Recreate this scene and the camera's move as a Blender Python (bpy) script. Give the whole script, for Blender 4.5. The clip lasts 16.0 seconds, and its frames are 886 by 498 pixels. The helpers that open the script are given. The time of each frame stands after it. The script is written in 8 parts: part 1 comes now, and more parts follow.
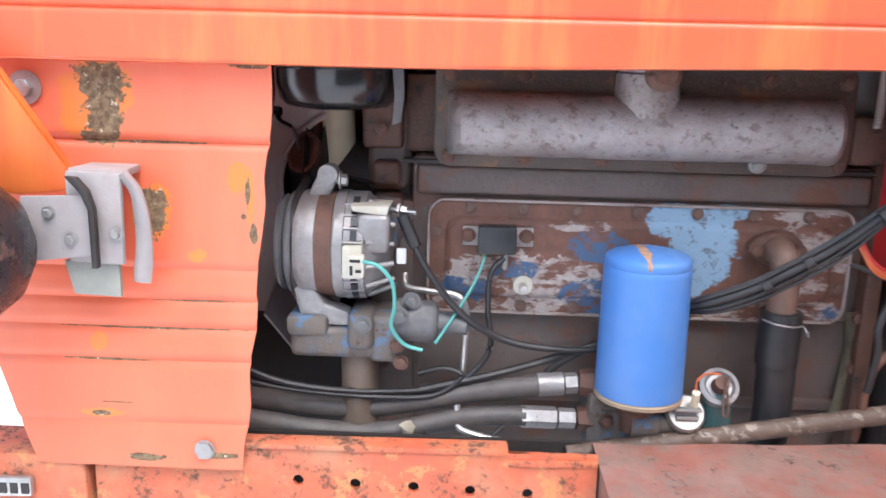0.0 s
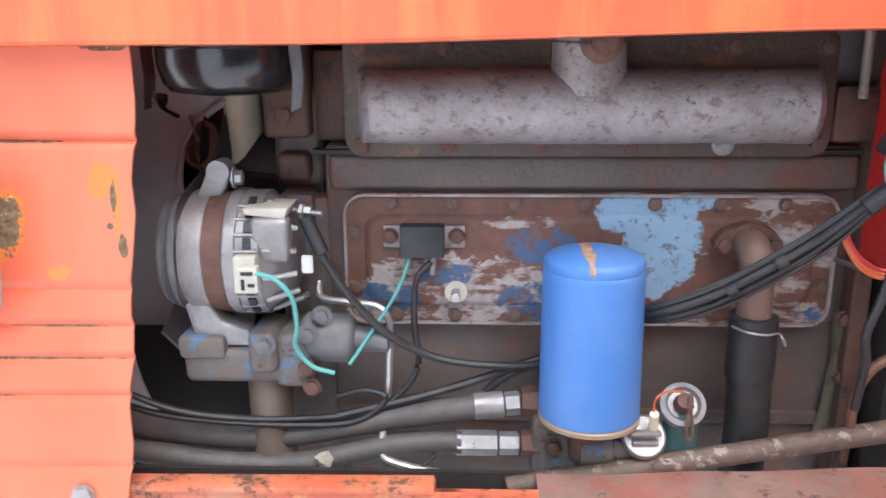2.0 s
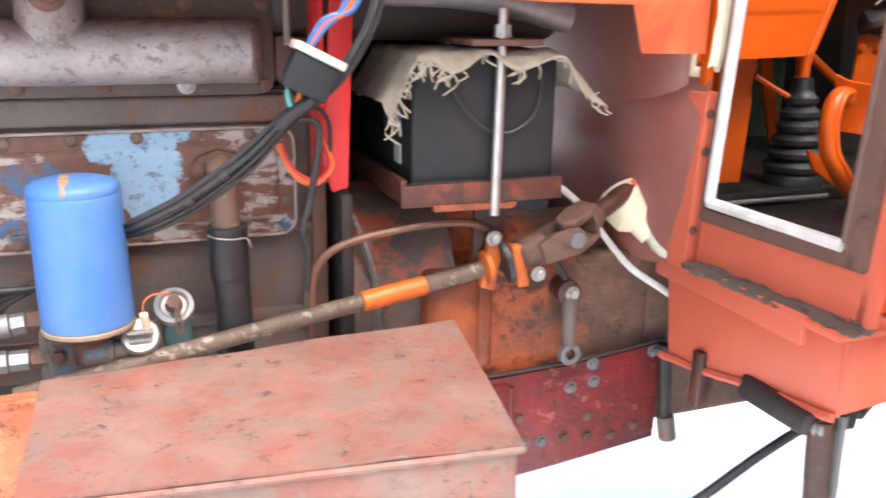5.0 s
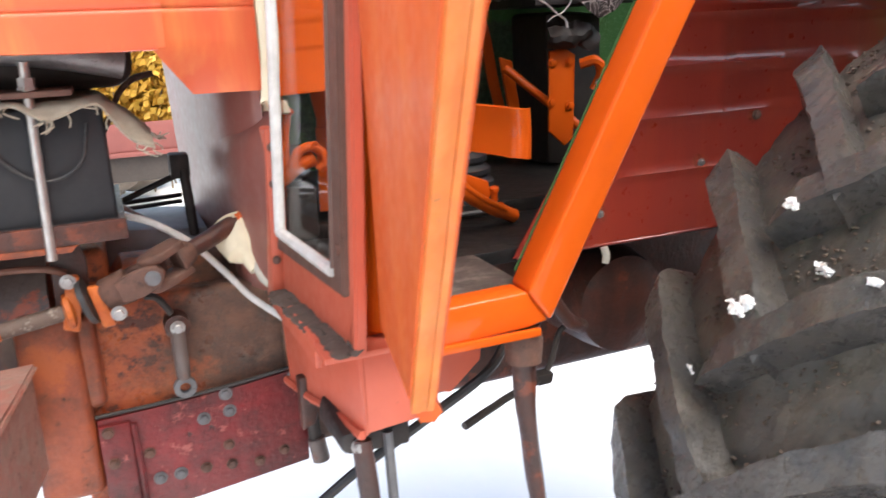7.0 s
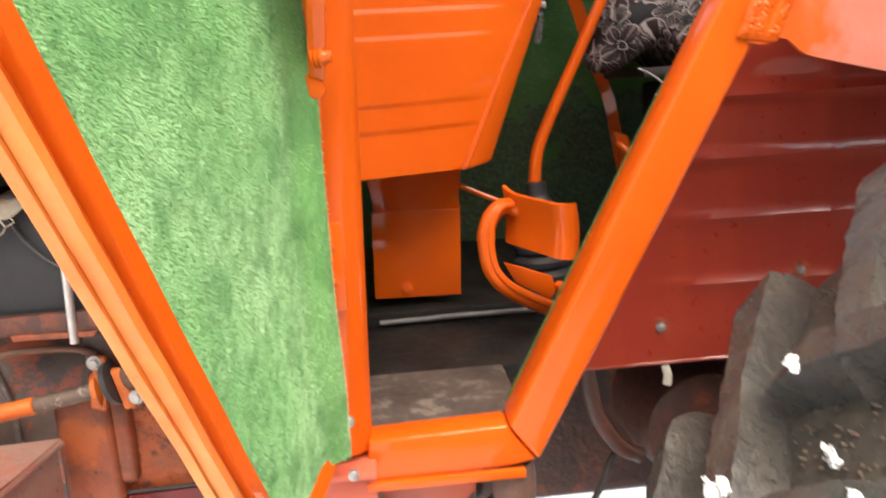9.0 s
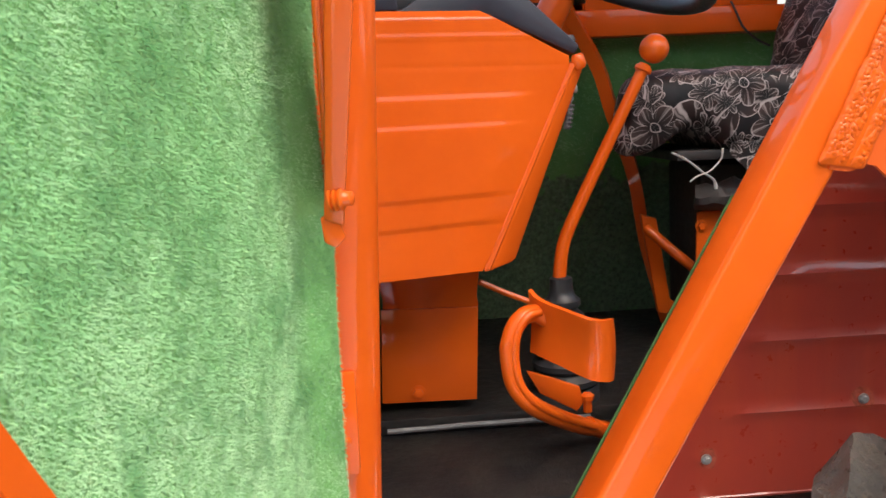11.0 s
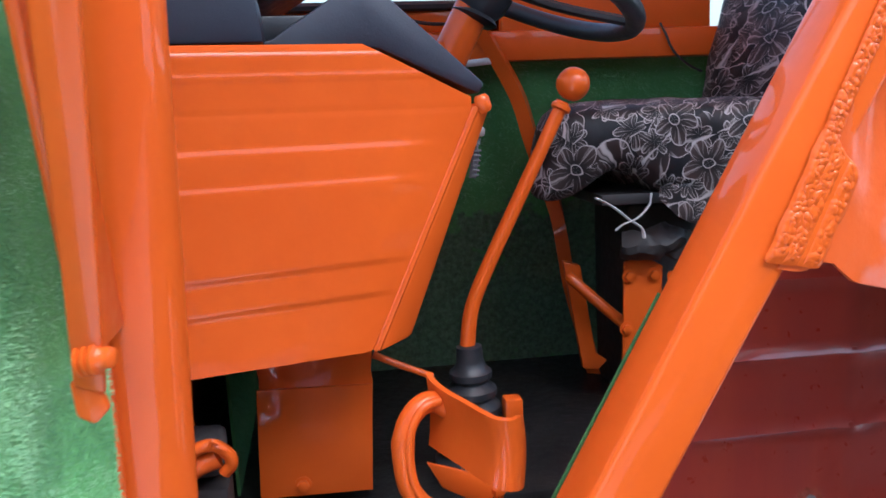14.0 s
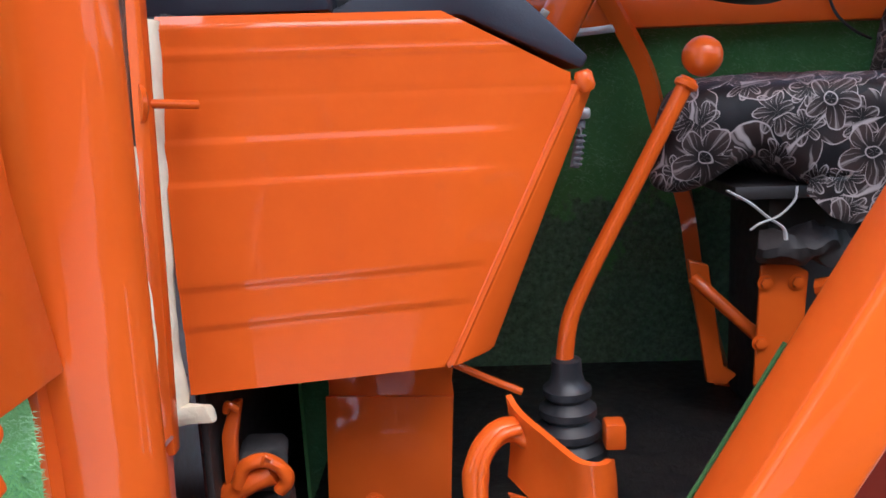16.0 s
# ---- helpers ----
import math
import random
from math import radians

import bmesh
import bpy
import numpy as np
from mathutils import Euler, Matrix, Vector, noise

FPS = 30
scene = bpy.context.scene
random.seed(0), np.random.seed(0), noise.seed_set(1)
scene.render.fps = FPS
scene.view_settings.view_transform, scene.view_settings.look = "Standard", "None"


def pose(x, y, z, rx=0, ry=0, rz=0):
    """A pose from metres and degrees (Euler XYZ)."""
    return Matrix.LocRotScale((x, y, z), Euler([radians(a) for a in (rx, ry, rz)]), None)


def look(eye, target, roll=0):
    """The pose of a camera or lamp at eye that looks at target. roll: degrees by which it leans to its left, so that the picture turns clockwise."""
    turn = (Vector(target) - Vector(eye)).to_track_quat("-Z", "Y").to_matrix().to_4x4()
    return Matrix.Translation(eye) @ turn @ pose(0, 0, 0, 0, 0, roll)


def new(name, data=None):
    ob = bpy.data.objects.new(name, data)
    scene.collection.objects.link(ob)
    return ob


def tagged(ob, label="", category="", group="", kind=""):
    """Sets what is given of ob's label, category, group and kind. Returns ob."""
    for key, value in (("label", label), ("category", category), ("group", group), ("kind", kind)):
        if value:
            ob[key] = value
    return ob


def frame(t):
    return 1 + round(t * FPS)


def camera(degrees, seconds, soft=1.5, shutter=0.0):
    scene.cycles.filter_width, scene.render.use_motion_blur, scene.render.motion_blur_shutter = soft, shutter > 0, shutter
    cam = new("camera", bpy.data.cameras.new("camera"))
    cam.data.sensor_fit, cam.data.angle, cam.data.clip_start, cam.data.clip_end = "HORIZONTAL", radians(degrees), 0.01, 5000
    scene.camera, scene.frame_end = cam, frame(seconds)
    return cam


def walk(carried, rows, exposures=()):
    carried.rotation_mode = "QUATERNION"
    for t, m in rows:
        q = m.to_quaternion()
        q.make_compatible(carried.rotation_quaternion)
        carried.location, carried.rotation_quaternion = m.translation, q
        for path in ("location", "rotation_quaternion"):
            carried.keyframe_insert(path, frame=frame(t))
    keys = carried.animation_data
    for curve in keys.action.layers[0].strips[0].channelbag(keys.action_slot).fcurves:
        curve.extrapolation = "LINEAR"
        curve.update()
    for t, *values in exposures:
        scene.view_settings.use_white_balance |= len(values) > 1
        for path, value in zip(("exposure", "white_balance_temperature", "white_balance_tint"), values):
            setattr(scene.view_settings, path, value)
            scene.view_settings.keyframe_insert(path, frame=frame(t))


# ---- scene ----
cam = camera(57.0, 16.0, shutter=0.4)
PATH = [
    (0, (0.029, 0.002, 1.342), (-0.024, 1.949, 0.886), 1.5),
    (0.5, (0.054, 0.075, 1.34), (-0.112, 2.006, 0.848), 0.9),
    (1, (0.082, 0.117, 1.334), (-0.085, 2.039, 0.806), -0.1),
    (1.5, (0.095, 0.139, 1.337), (-0.045, 2.064, 0.813), -0.4),
    (2, (0.119, 0.137, 1.341), (0.039, 2.068, 0.825), -0.3),
    (2.5, (0.14, 0.122, 1.335), (0.097, 2.054, 0.82), 0.4),
    (3, (0.143, 0.147, 1.328), (0.136, 2.063, 0.755), 1.2),
    (3.5, (0.157, 0.158, 1.32), (0.294, 2.061, 0.719), 2.3),
    (4, (0.184, 0.106, 1.326), (0.613, 1.984, 0.789), 1.5),
    (4.5, (0.221, 0.032, 1.323), (0.851, 1.842, 0.753), 1.0),
    (4.7, (0.247, -0.006, 1.321), (0.912, 1.794, 0.754), 1.3),
    (6.8, (0.758, -0.289, 1.334), (1.431, 1.521, 0.815), -2.7),
    (7, (0.795, -0.287, 1.343), (1.52, 1.502, 0.818), -2.7),
    (7.5, (0.915, -0.275, 1.361), (1.607, 1.545, 0.906), -2.2),
    (8, (0.971, -0.27, 1.376), (1.482, 1.604, 0.902), -4.9),
    (8.5, (1.07, -0.273, 1.376), (1.35, 1.647, 0.89), -5.1),
    (9, (1.143, -0.251, 1.385), (1.276, 1.705, 0.992), -3.8),
    (9.5, (1.125, -0.192, 1.401), (1.144, 1.786, 1.109), -2.7),
    (12, (1.127, -0.093, 1.513), (1.387, 1.859, 1.163), -3.1),
    (12.5, (1.147, -0.067, 1.527), (1.434, 1.885, 1.194), -3.8),
    (13, (1.155, -0.029, 1.534), (1.501, 1.912, 1.193), -3.2),
    (13.5, (1.16, 0.003, 1.528), (1.541, 1.928, 1.141), -2.4),
    (14, (1.209, 0.061, 1.526), (1.506, 2.009, 1.186), -2.2),
    (14.5, (1.263, 0.119, 1.533), (1.484, 2.081, 1.215), -1.0),
    (15, (1.281, 0.143, 1.54), (1.404, 2.114, 1.224), -0.5),
    (15.5, (1.277, 0.184, 1.532), (1.206, 2.152, 1.179), -1.7),
    (16, (1.279, 0.186, 1.534), (1.231, 2.144, 1.131), -2.1),
]
walk(cam, [(t, look(eye, target, roll)) for t, eye, target, roll in PATH],
     exposures=[(0.0, 1.02, 5950, 10), (1.5, 0.90, 5950, 10), (3.0, 1.17, 6150, 10), (4.0, 1.36, 6350, 10), (4.7, 1.58, 6500, 10), (6.8, 1.14, 6600, 10), (8.0, 1.22, 6800, 10), (9.5, 1.37, 7500, 10), (12.0, 1.05, 6000, 10), (13.5, 1.09, 5300, 10), (15.0, 1.16, 5350, 10), (16.0, 1.15, 5600, 10)])

# ---- world and light ----
world = bpy.data.worlds.new("world")
scene.world = world
world.use_nodes = True
wn = world.node_tree
sky = wn.nodes.new("ShaderNodeTexSky")
sky.sky_type = "NISHITA"
sky.sun_disc = False
sky.sun_elevation = radians(63)
sky.sun_rotation = radians(160)
sky.altitude = 200
sky.air_density = 1.6
sky.dust_density = 4.0
sky.ozone_density = 1.0
wn.nodes["Background"].inputs["Strength"].default_value = 0.15
wn.links.new(sky.outputs[0], wn.nodes["Background"].inputs[0])
sun = new("sun", bpy.data.lights.new("sun", "SUN"))
sun.data.energy = 1.7
sun.data.angle = radians(50)
sun.data.color = (1.0, 0.95, 0.88)
sun.matrix_world = look((1.5, -1.1, 4.4), (0.6, 0.6, 0.6))

# ---- materials ----


def nodes_of(name):
    m = bpy.data.materials.new(name)
    m.use_nodes = True
    nt = m.node_tree
    return m, nt, nt.nodes["Principled BSDF"]


def pos(nt):
    return nt.nodes.new("ShaderNodeNewGeometry").outputs["Position"]


def noise_fac(nt, scale, detail=6.0, rough=0.6, stretch=None, lo=0.4, hi=0.6, shift=0.0):
    """A noise of the world place, sharpened between lo and hi."""
    src = pos(nt)
    mp = nt.nodes.new("ShaderNodeMapping")
    mp.inputs["Location"].default_value = (shift, shift * 0.7, shift * 1.3)
    if stretch:
        mp.inputs["Scale"].default_value = stretch
    nt.links.new(src, mp.inputs["Vector"])
    no = nt.nodes.new("ShaderNodeTexNoise")
    no.inputs["Scale"].default_value = scale
    no.inputs["Detail"].default_value = detail
    no.inputs["Roughness"].default_value = rough
    nt.links.new(mp.outputs[0], no.inputs["Vector"])
    mr = nt.nodes.new("ShaderNodeMapRange")
    mr.inputs["From Min"].default_value = lo
    mr.inputs["From Max"].default_value = hi
    nt.links.new(no.outputs["Fac"], mr.inputs["Value"])
    return mr.outputs[0]


def mathn(nt, op, a, b):
    n = nt.nodes.new("ShaderNodeMath")
    n.operation = op
    n.use_clamp = op in ("MAXIMUM", "ADD", "MULTIPLY")
    for i, v in ((0, a), (1, b)):
        if isinstance(v, (int, float)):
            n.inputs[i].default_value = v
        else:
            nt.links.new(v, n.inputs[i])
    return n.outputs[0]


def mixc(nt, fac, a, b):
    n = nt.nodes.new("ShaderNodeMix")
    n.data_type = "RGBA"
    if isinstance(fac, (int, float)):
        n.inputs[0].default_value = fac
    else:
        nt.links.new(fac, n.inputs[0])
    for i, v in ((6, a), (7, b)):
        if isinstance(v, tuple):
            n.inputs[i].default_value = (*v, 1)
        else:
            nt.links.new(v, n.inputs[i])
    return n.outputs[2]


def spot_mask(nt, spots, wobble=0.35, scale=60):
    """Worn places with their own shape: ellipses (x, z, half width, half height) with ragged rims."""
    sep = nt.nodes.new("ShaderNodeSeparateXYZ")
    nt.links.new(pos(nt), sep.inputs[0])
    total = None
    rag = noise_fac(nt, scale, 5, 0.65, lo=0.2, hi=0.8)
    for x, z, rx, rz in spots:
        dx = mathn(nt, "DIVIDE", mathn(nt, "SUBTRACT", sep.outputs[0], x), rx)
        dz = mathn(nt, "DIVIDE", mathn(nt, "SUBTRACT", sep.outputs[2], z), rz)
        n = nt.nodes.new("ShaderNodeMath")
        n.operation = "MULTIPLY"
        nt.links.new(dx, n.inputs[0]), nt.links.new(dx, n.inputs[1])
        n2 = nt.nodes.new("ShaderNodeMath")
        n2.operation = "MULTIPLY_ADD"
        nt.links.new(dz, n2.inputs[0]), nt.links.new(dz, n2.inputs[1]), nt.links.new(n.outputs[0], n2.inputs[2])
        n3 = nt.nodes.new("ShaderNodeMath")
        n3.operation = "MULTIPLY_ADD"
        nt.links.new(rag, n3.inputs[0])
        n3.inputs[1].default_value = wobble * 4
        nt.links.new(n2.outputs[0], n3.inputs[2])
        mr = nt.nodes.new("ShaderNodeMapRange")
        mr.inputs["From Min"].default_value = 0.85 + wobble * 2
        mr.inputs["From Max"].default_value = 0.70 + wobble * 2
        nt.links.new(n3.outputs[0], mr.inputs["Value"])
        total = mr.outputs[0] if total is None else mathn(nt, "MAXIMUM", total, mr.outputs[0])
    return total


def bump(nt, bsdf, height, strength=0.3, dist=0.002):
    b = nt.nodes.new("ShaderNodeBump")
    b.inputs["Strength"].default_value = strength
    b.inputs["Distance"].default_value = dist
    nt.links.new(height, b.inputs["Height"])
    nt.links.new(b.outputs[0], bsdf.inputs["Normal"])


def surface(name, c1, c2, rough=0.5, metal=0.0, scale=30, wear=None, wear_amount=0.0, wear_scale=45, wear_rough=0.85,
            streak=None, bumps=0.25, bump_scale=200, coat=0.0, spots=None, spot_color=(0.10, 0.045, 0.025), spot_wobble=0.35, spot_scale=60, dirt=None, dirt_amount=0.3, patch=None, patch_amount=0.5, patch_scale=14, specular=0.5, coat_rough=0.12):
    """Two tones of one paint or metal, with worn places, dirt and fine relief."""
    m, nt, b = nodes_of(name)
    col = mixc(nt, noise_fac(nt, scale, 5, 0.6, lo=0.3, hi=0.7), c1, c2)
    wm = None
    if streak:
        col = mixc(nt, mathn(nt, "MULTIPLY", noise_fac(nt, 25, 4, 0.6, stretch=(1, 1, 0.12), lo=0.48, hi=0.75, shift=3), 0.6), col, streak)
    if dirt:
        dm = mathn(nt, "MULTIPLY", noise_fac(nt, 14, 8, 0.7, lo=0.42, hi=0.7, shift=9), dirt_amount)
        col = mixc(nt, dm, col, dirt)
    if patch:
        edge = 0.70 - 0.4 * patch_amount
        col = mixc(nt, noise_fac(nt, patch_scale, 11, 0.72, lo=edge, hi=edge + 0.05, shift=17), col, patch)
    if wear and wear_amount > 0:
        edge = 0.70 - 0.33 * wear_amount
        coarse = noise_fac(nt, wear_scale, 10, 0.74, lo=0.0, hi=1.0, shift=5)
        fine = noise_fac(nt, wear_scale * 6, 6, 0.7, lo=0.0, hi=1.0, shift=11)
        both = mathn(nt, "ADD", mathn(nt, "MULTIPLY", coarse, 0.68), mathn(nt, "MULTIPLY", fine, 0.32))
        er = nt.nodes.new("ShaderNodeMapRange")
        er.inputs["From Min"].default_value = edge - 0.012
        er.inputs["From Max"].default_value = edge + 0.055
        nt.links.new(both, er.inputs["Value"])
        wm = er.outputs[0]
        wc = mixc(nt, noise_fac(nt, 130, 4, 0.6, lo=0.3, hi=0.7), wear, tuple(v * 0.45 for v in wear))
        col = mixc(nt, wm, col, wc)
    if spots:
        sm = spot_mask(nt, spots, spot_wobble, spot_scale)
        sc = mixc(nt, noise_fac(nt, 110, 6, 0.7, lo=0.35, hi=0.7, shift=2), spot_color, tuple(min(1, v * 2.6 + 0.03) for v in spot_color))
        col = mixc(nt, sm, col, sc)
        wm = sm if wm is None else mathn(nt, "MAXIMUM", wm, sm)
    nt.links.new(col, b.inputs["Base Color"])
    rv = mathn(nt, "ADD", mathn(nt, "MULTIPLY", noise_fac(nt, 70, 4, 0.6, lo=0.3, hi=0.75, shift=1), 0.18), rough - 0.06)
    if wm is not None:
        mm = nt.nodes.new("ShaderNodeMix")
        nt.links.new(wm, mm.inputs[0])
        nt.links.new(rv, mm.inputs[2])
        mm.inputs[3].default_value = wear_rough
        rv = mm.outputs[0]
        if metal > 0:
            mt = nt.nodes.new("ShaderNodeMix")
            nt.links.new(wm, mt.inputs[0])
            mt.inputs[2].default_value = metal
            mt.inputs[3].default_value = 0.0
            nt.links.new(mt.outputs[0], b.inputs["Metallic"])
    if metal > 0 and wm is None:
        b.inputs["Metallic"].default_value = metal
    nt.links.new(rv, b.inputs["Roughness"])
    b.inputs["Coat Weight"].default_value = coat
    b.inputs["Coat Roughness"].default_value = coat_rough
    b.inputs["Specular IOR Level"].default_value = specular
    if bumps:
        hgt = noise_fac(nt, bump_scale, 6, 0.65, lo=0.2, hi=0.8, shift=7)
        if wm is not None:
            hgt = mathn(nt, "SUBTRACT", hgt, mathn(nt, "MULTIPLY", wm, 0.6))
        bump(nt, b, hgt, bumps)
    return m


ORANGE = surface("orange_paint", (0.68, 0.108, 0.009), (0.61, 0.090, 0.007), 0.36, scale=9, bumps=0.08, bump_scale=30, coat=0.50, coat_rough=0.035, specular=0.10)
ORANGE_OLD = surface("faded_orange_paint", (0.72, 0.14, 0.030), (0.62, 0.105, 0.022), 0.36, scale=7, wear=(0.16, 0.07, 0.035), wear_amount=0.16, wear_scale=30, streak=(0.78, 0.24, 0.05), bumps=0.08, bump_scale=60)
HOOD_PAINT = surface("hood_paint", (0.70, 0.118, 0.050), (0.72, 0.145, 0.060), 0.34, scale=4, streak=(0.80, 0.30, 0.085), wear=(0.15, 0.05, 0.03), wear_amount=0.05, bumps=0.06, bump_scale=50)
def panel_material():
    """Salmon orange paint over an older yellow-orange coat, with rust in the broken places and dark lines along the
    creases.
    """
    m, nt, b = nodes_of("side_panel_paint")
    col = mixc(nt, noise_fac(nt, 5, 5, 0.6, lo=0.3, hi=0.7), (0.73, 0.140, 0.070), (0.75, 0.178, 0.088))
    col = mixc(nt, mathn(nt, "MULTIPLY", noise_fac(nt, 9, 4, 0.6, stretch=(1, 1, 0.25), lo=0.45, hi=0.75, shift=3), 0.32), col, (0.80, 0.27, 0.16))
    fleck = noise_fac(nt, 55, 10, 0.75, lo=0.655, hi=0.67, shift=5)
    old = spot_mask(nt, [(-0.340, 1.295, 0.036, 0.052), (-0.365, 1.285, 0.018, 0.040), (-0.203, 1.218, 0.013, 0.016), (-0.351, 1.045, 0.010, 0.011), (-0.246, 1.138, 0.012, 0.008), (-0.292, 1.181, 0.024, 0.034), (-0.35, 0.966, 0.024, 0.006), (-0.19, 1.20, 0.004, 0.03)], 0.35, 48)
    col = mixc(nt, mathn(nt, "MAXIMUM", old, mathn(nt, "MULTIPLY", fleck, 0.7)), col, (0.72, 0.205, 0.045))
    rust = spot_mask(nt, [(-0.338, 1.313, 0.032, 0.024), (-0.338, 1.280, 0.023, 0.034), (-0.345, 1.256, 0.022, 0.008), (-0.292, 1.181, 0.018, 0.028), (-0.189, 1.331, 0.024, 0.005), (-0.187, 1.163, 0.005, 0.013), (-0.197, 1.179, 0.003, 0.003), (-0.350, 0.966, 0.014, 0.0035), (-0.306, 0.919, 0.024, 0.005), (-0.226, 0.923, 0.022, 0.004), (-0.193, 1.205, 0.003, 0.018),
                          # thin ellipses: dark broken lines along the pressed creases
                          (-0.30, 1.2515, 0.075, 0.0016), (-0.245, 1.0895, 0.050, 0.0012), (-0.29, 1.0595, 0.10, 0.0013), (-0.345, 1.0245, 0.055, 0.0014), (-0.33, 0.9785, 0.020, 0.0009), (-0.185, 1.01, 0.003, 0.05)], 0.42, 85)
    wc = mixc(nt, noise_fac(nt, 150, 7, 0.7, lo=0.4, hi=0.62), (0.105, 0.066, 0.036), (0.25, 0.175, 0.10))
    wc = mixc(nt, noise_fac(nt, 120, 7, 0.7, lo=0.60, hi=0.64, shift=8), wc, (0.60, 0.50, 0.38))
    col = mixc(nt, rust, col, wc)
    nt.links.new(col, b.inputs["Base Color"])
    rr = mathn(nt, "ADD", mathn(nt, "MULTIPLY", rust, 0.45), 0.40)
    nt.links.new(rr, b.inputs["Roughness"])
    bump(nt, b, mathn(nt, "SUBTRACT", noise_fac(nt, 60, 6, 0.65, lo=0.2, hi=0.8), mathn(nt, "MULTIPLY", rust, 0.8)), 0.14)
    return m


PANEL_PAINT = panel_material()
RAIL_PAINT = surface("chipped_rail_paint", (0.54, 0.115, 0.060), (0.58, 0.15, 0.060), 0.5, scale=16, patch=(0.58, 0.24, 0.09), patch_amount=0.34, patch_scale=22, wear=(0.21, 0.10, 0.062), wear_amount=0.50, wear_scale=30, dirt=(0.46, 0.25, 0.14), dirt_amount=0.7, bumps=0.5, bump_scale=110)
BOX_PAINT = surface("rusted_red_box_paint", (0.31, 0.115, 0.085), (0.22, 0.105, 0.082), 0.50, scale=13, patch=(0.235, 0.155, 0.125), patch_amount=0.46, patch_scale=26, wear=(0.125, 0.090, 0.078), wear_amount=0.40, wear_scale=50, dirt=(0.30, 0.225, 0.19), dirt_amount=0.8, bumps=0.5, bump_scale=100)
ENGINE = surface("oily_engine_iron", (0.140, 0.102, 0.090), (0.098, 0.074, 0.066), 0.40, scale=16, patch=(0.150, 0.075, 0.053), patch_amount=0.42, patch_scale=12, wear=(0.27, 0.22, 0.19), wear_amount=0.27, wear_scale=85, wear_rough=0.8, dirt=(0.135, 0.115, 0.105), dirt_amount=0.5, bumps=0.5, bump_scale=140)
ENGINE_RUST = surface("rusted_engine_iron", (0.11, 0.05, 0.032), (0.07, 0.035, 0.025), 0.55, scale=22, wear=(0.05, 0.035, 0.03), wear_amount=0.5, wear_scale=25, wear_rough=0.5, bumps=0.45, bump_scale=130)
# Sooty iron; also colours filler sheets that stand for shaded gaps.
ENGINE_DARK = surface("sooty_iron_and_gap_shade", (0.022, 0.018, 0.017), (0.035, 0.028, 0.025), 0.55, scale=20, wear=(0.08, 0.035, 0.02), wear_amount=0.2, bumps=0.3)
ALU = surface("dull_cast_aluminium", (0.41, 0.382, 0.385), (0.29, 0.265, 0.262), 0.45, metal=0.35, scale=30, patch=(0.22, 0.185, 0.175), patch_amount=0.40, patch_scale=75, wear=(0.11, 0.08, 0.065), wear_amount=0.36, wear_scale=48, bumps=0.5, bump_scale=150, dirt=(0.20, 0.155, 0.135), dirt_amount=0.5)
ALU_CLEAN = surface("cast_aluminium", (0.38, 0.375, 0.38), (0.26, 0.25, 0.25), 0.40, metal=0.55, scale=45, wear=(0.13, 0.10, 0.085), wear_amount=0.30, wear_scale=42, dirt=(0.20, 0.17, 0.15), dirt_amount=0.5, bumps=0.35, bump_scale=220)
STEEL = surface("bare_steel", (0.55, 0.54, 0.52), (0.42, 0.40, 0.38), 0.35, metal=0.8, scale=80, wear=(0.20, 0.10, 0.06), wear_amount=0.2, wear_scale=90, bumps=0.2)
ZINC = surface("zinc_plated_steel", (0.44, 0.43, 0.42), (0.34, 0.33, 0.32), 0.38, metal=0.6, scale=80, dirt=(0.16, 0.13, 0.11), dirt_amount=0.5, bumps=0.15)
BRACKET = surface("pale_dusty_sheet_steel", (0.40, 0.37, 0.37), (0.31, 0.28, 0.28), 0.5, scale=18, wear=(0.20, 0.14, 0.11), wear_amount=0.28, wear_scale=34, dirt=(0.28, 0.22, 0.19), dirt_amount=0.5, bumps=0.25, bump_scale=120)
RUST = surface("rust", (0.145, 0.068, 0.046), (0.088, 0.046, 0.034), 0.65, scale=50, wear=(0.08, 0.05, 0.04), wear_amount=0.4, bumps=0.5, bump_scale=180)
ROD_RUST = surface("rubbed_rusty_bolt", (0.17, 0.10, 0.075), (0.11, 0.065, 0.05), 0.5, scale=50, wear=(0.34, 0.29, 0.26), wear_amount=0.34, wear_scale=120, bumps=0.4)
RUST_RED = surface("rusty_red_iron", (0.085, 0.026, 0.017), (0.042, 0.018, 0.013), 0.36, scale=9, patch=(0.15, 0.038, 0.018), patch_amount=0.34, patch_scale=12, wear=(0.020, 0.016, 0.014), wear_amount=0.30, wear_scale=9, wear_rough=0.35, dirt=(0.024, 0.019, 0.017), dirt_amount=0.85, streak=(0.15, 0.040, 0.018), bumps=0.8, bump_scale=75)
RED_CAST = surface("red_painted_casting", (0.235, 0.020, 0.022), (0.145, 0.016, 0.017), 0.34, scale=16, patch=(0.34, 0.085, 0.070), patch_amount=0.28, patch_scale=30, wear=(0.040, 0.030, 0.027), wear_amount=0.30, wear_scale=14, wear_rough=0.4, dirt=(0.026, 0.020, 0.019), dirt_amount=0.85, bumps=0.6, bump_scale=85)
RED_ORANGE_CAST = surface("orange_red_casting", (0.35, 0.078, 0.028), (0.23, 0.053, 0.023), 0.40, scale=10, patch=(0.36, 0.085, 0.022), patch_amount=0.32, patch_scale=12, wear=(0.040, 0.028, 0.022), wear_amount=0.28, wear_scale=12, dirt=(0.045, 0.026, 0.019), dirt_amount=0.85, streak=(0.34, 0.085, 0.022), bumps=0.6, bump_scale=80)
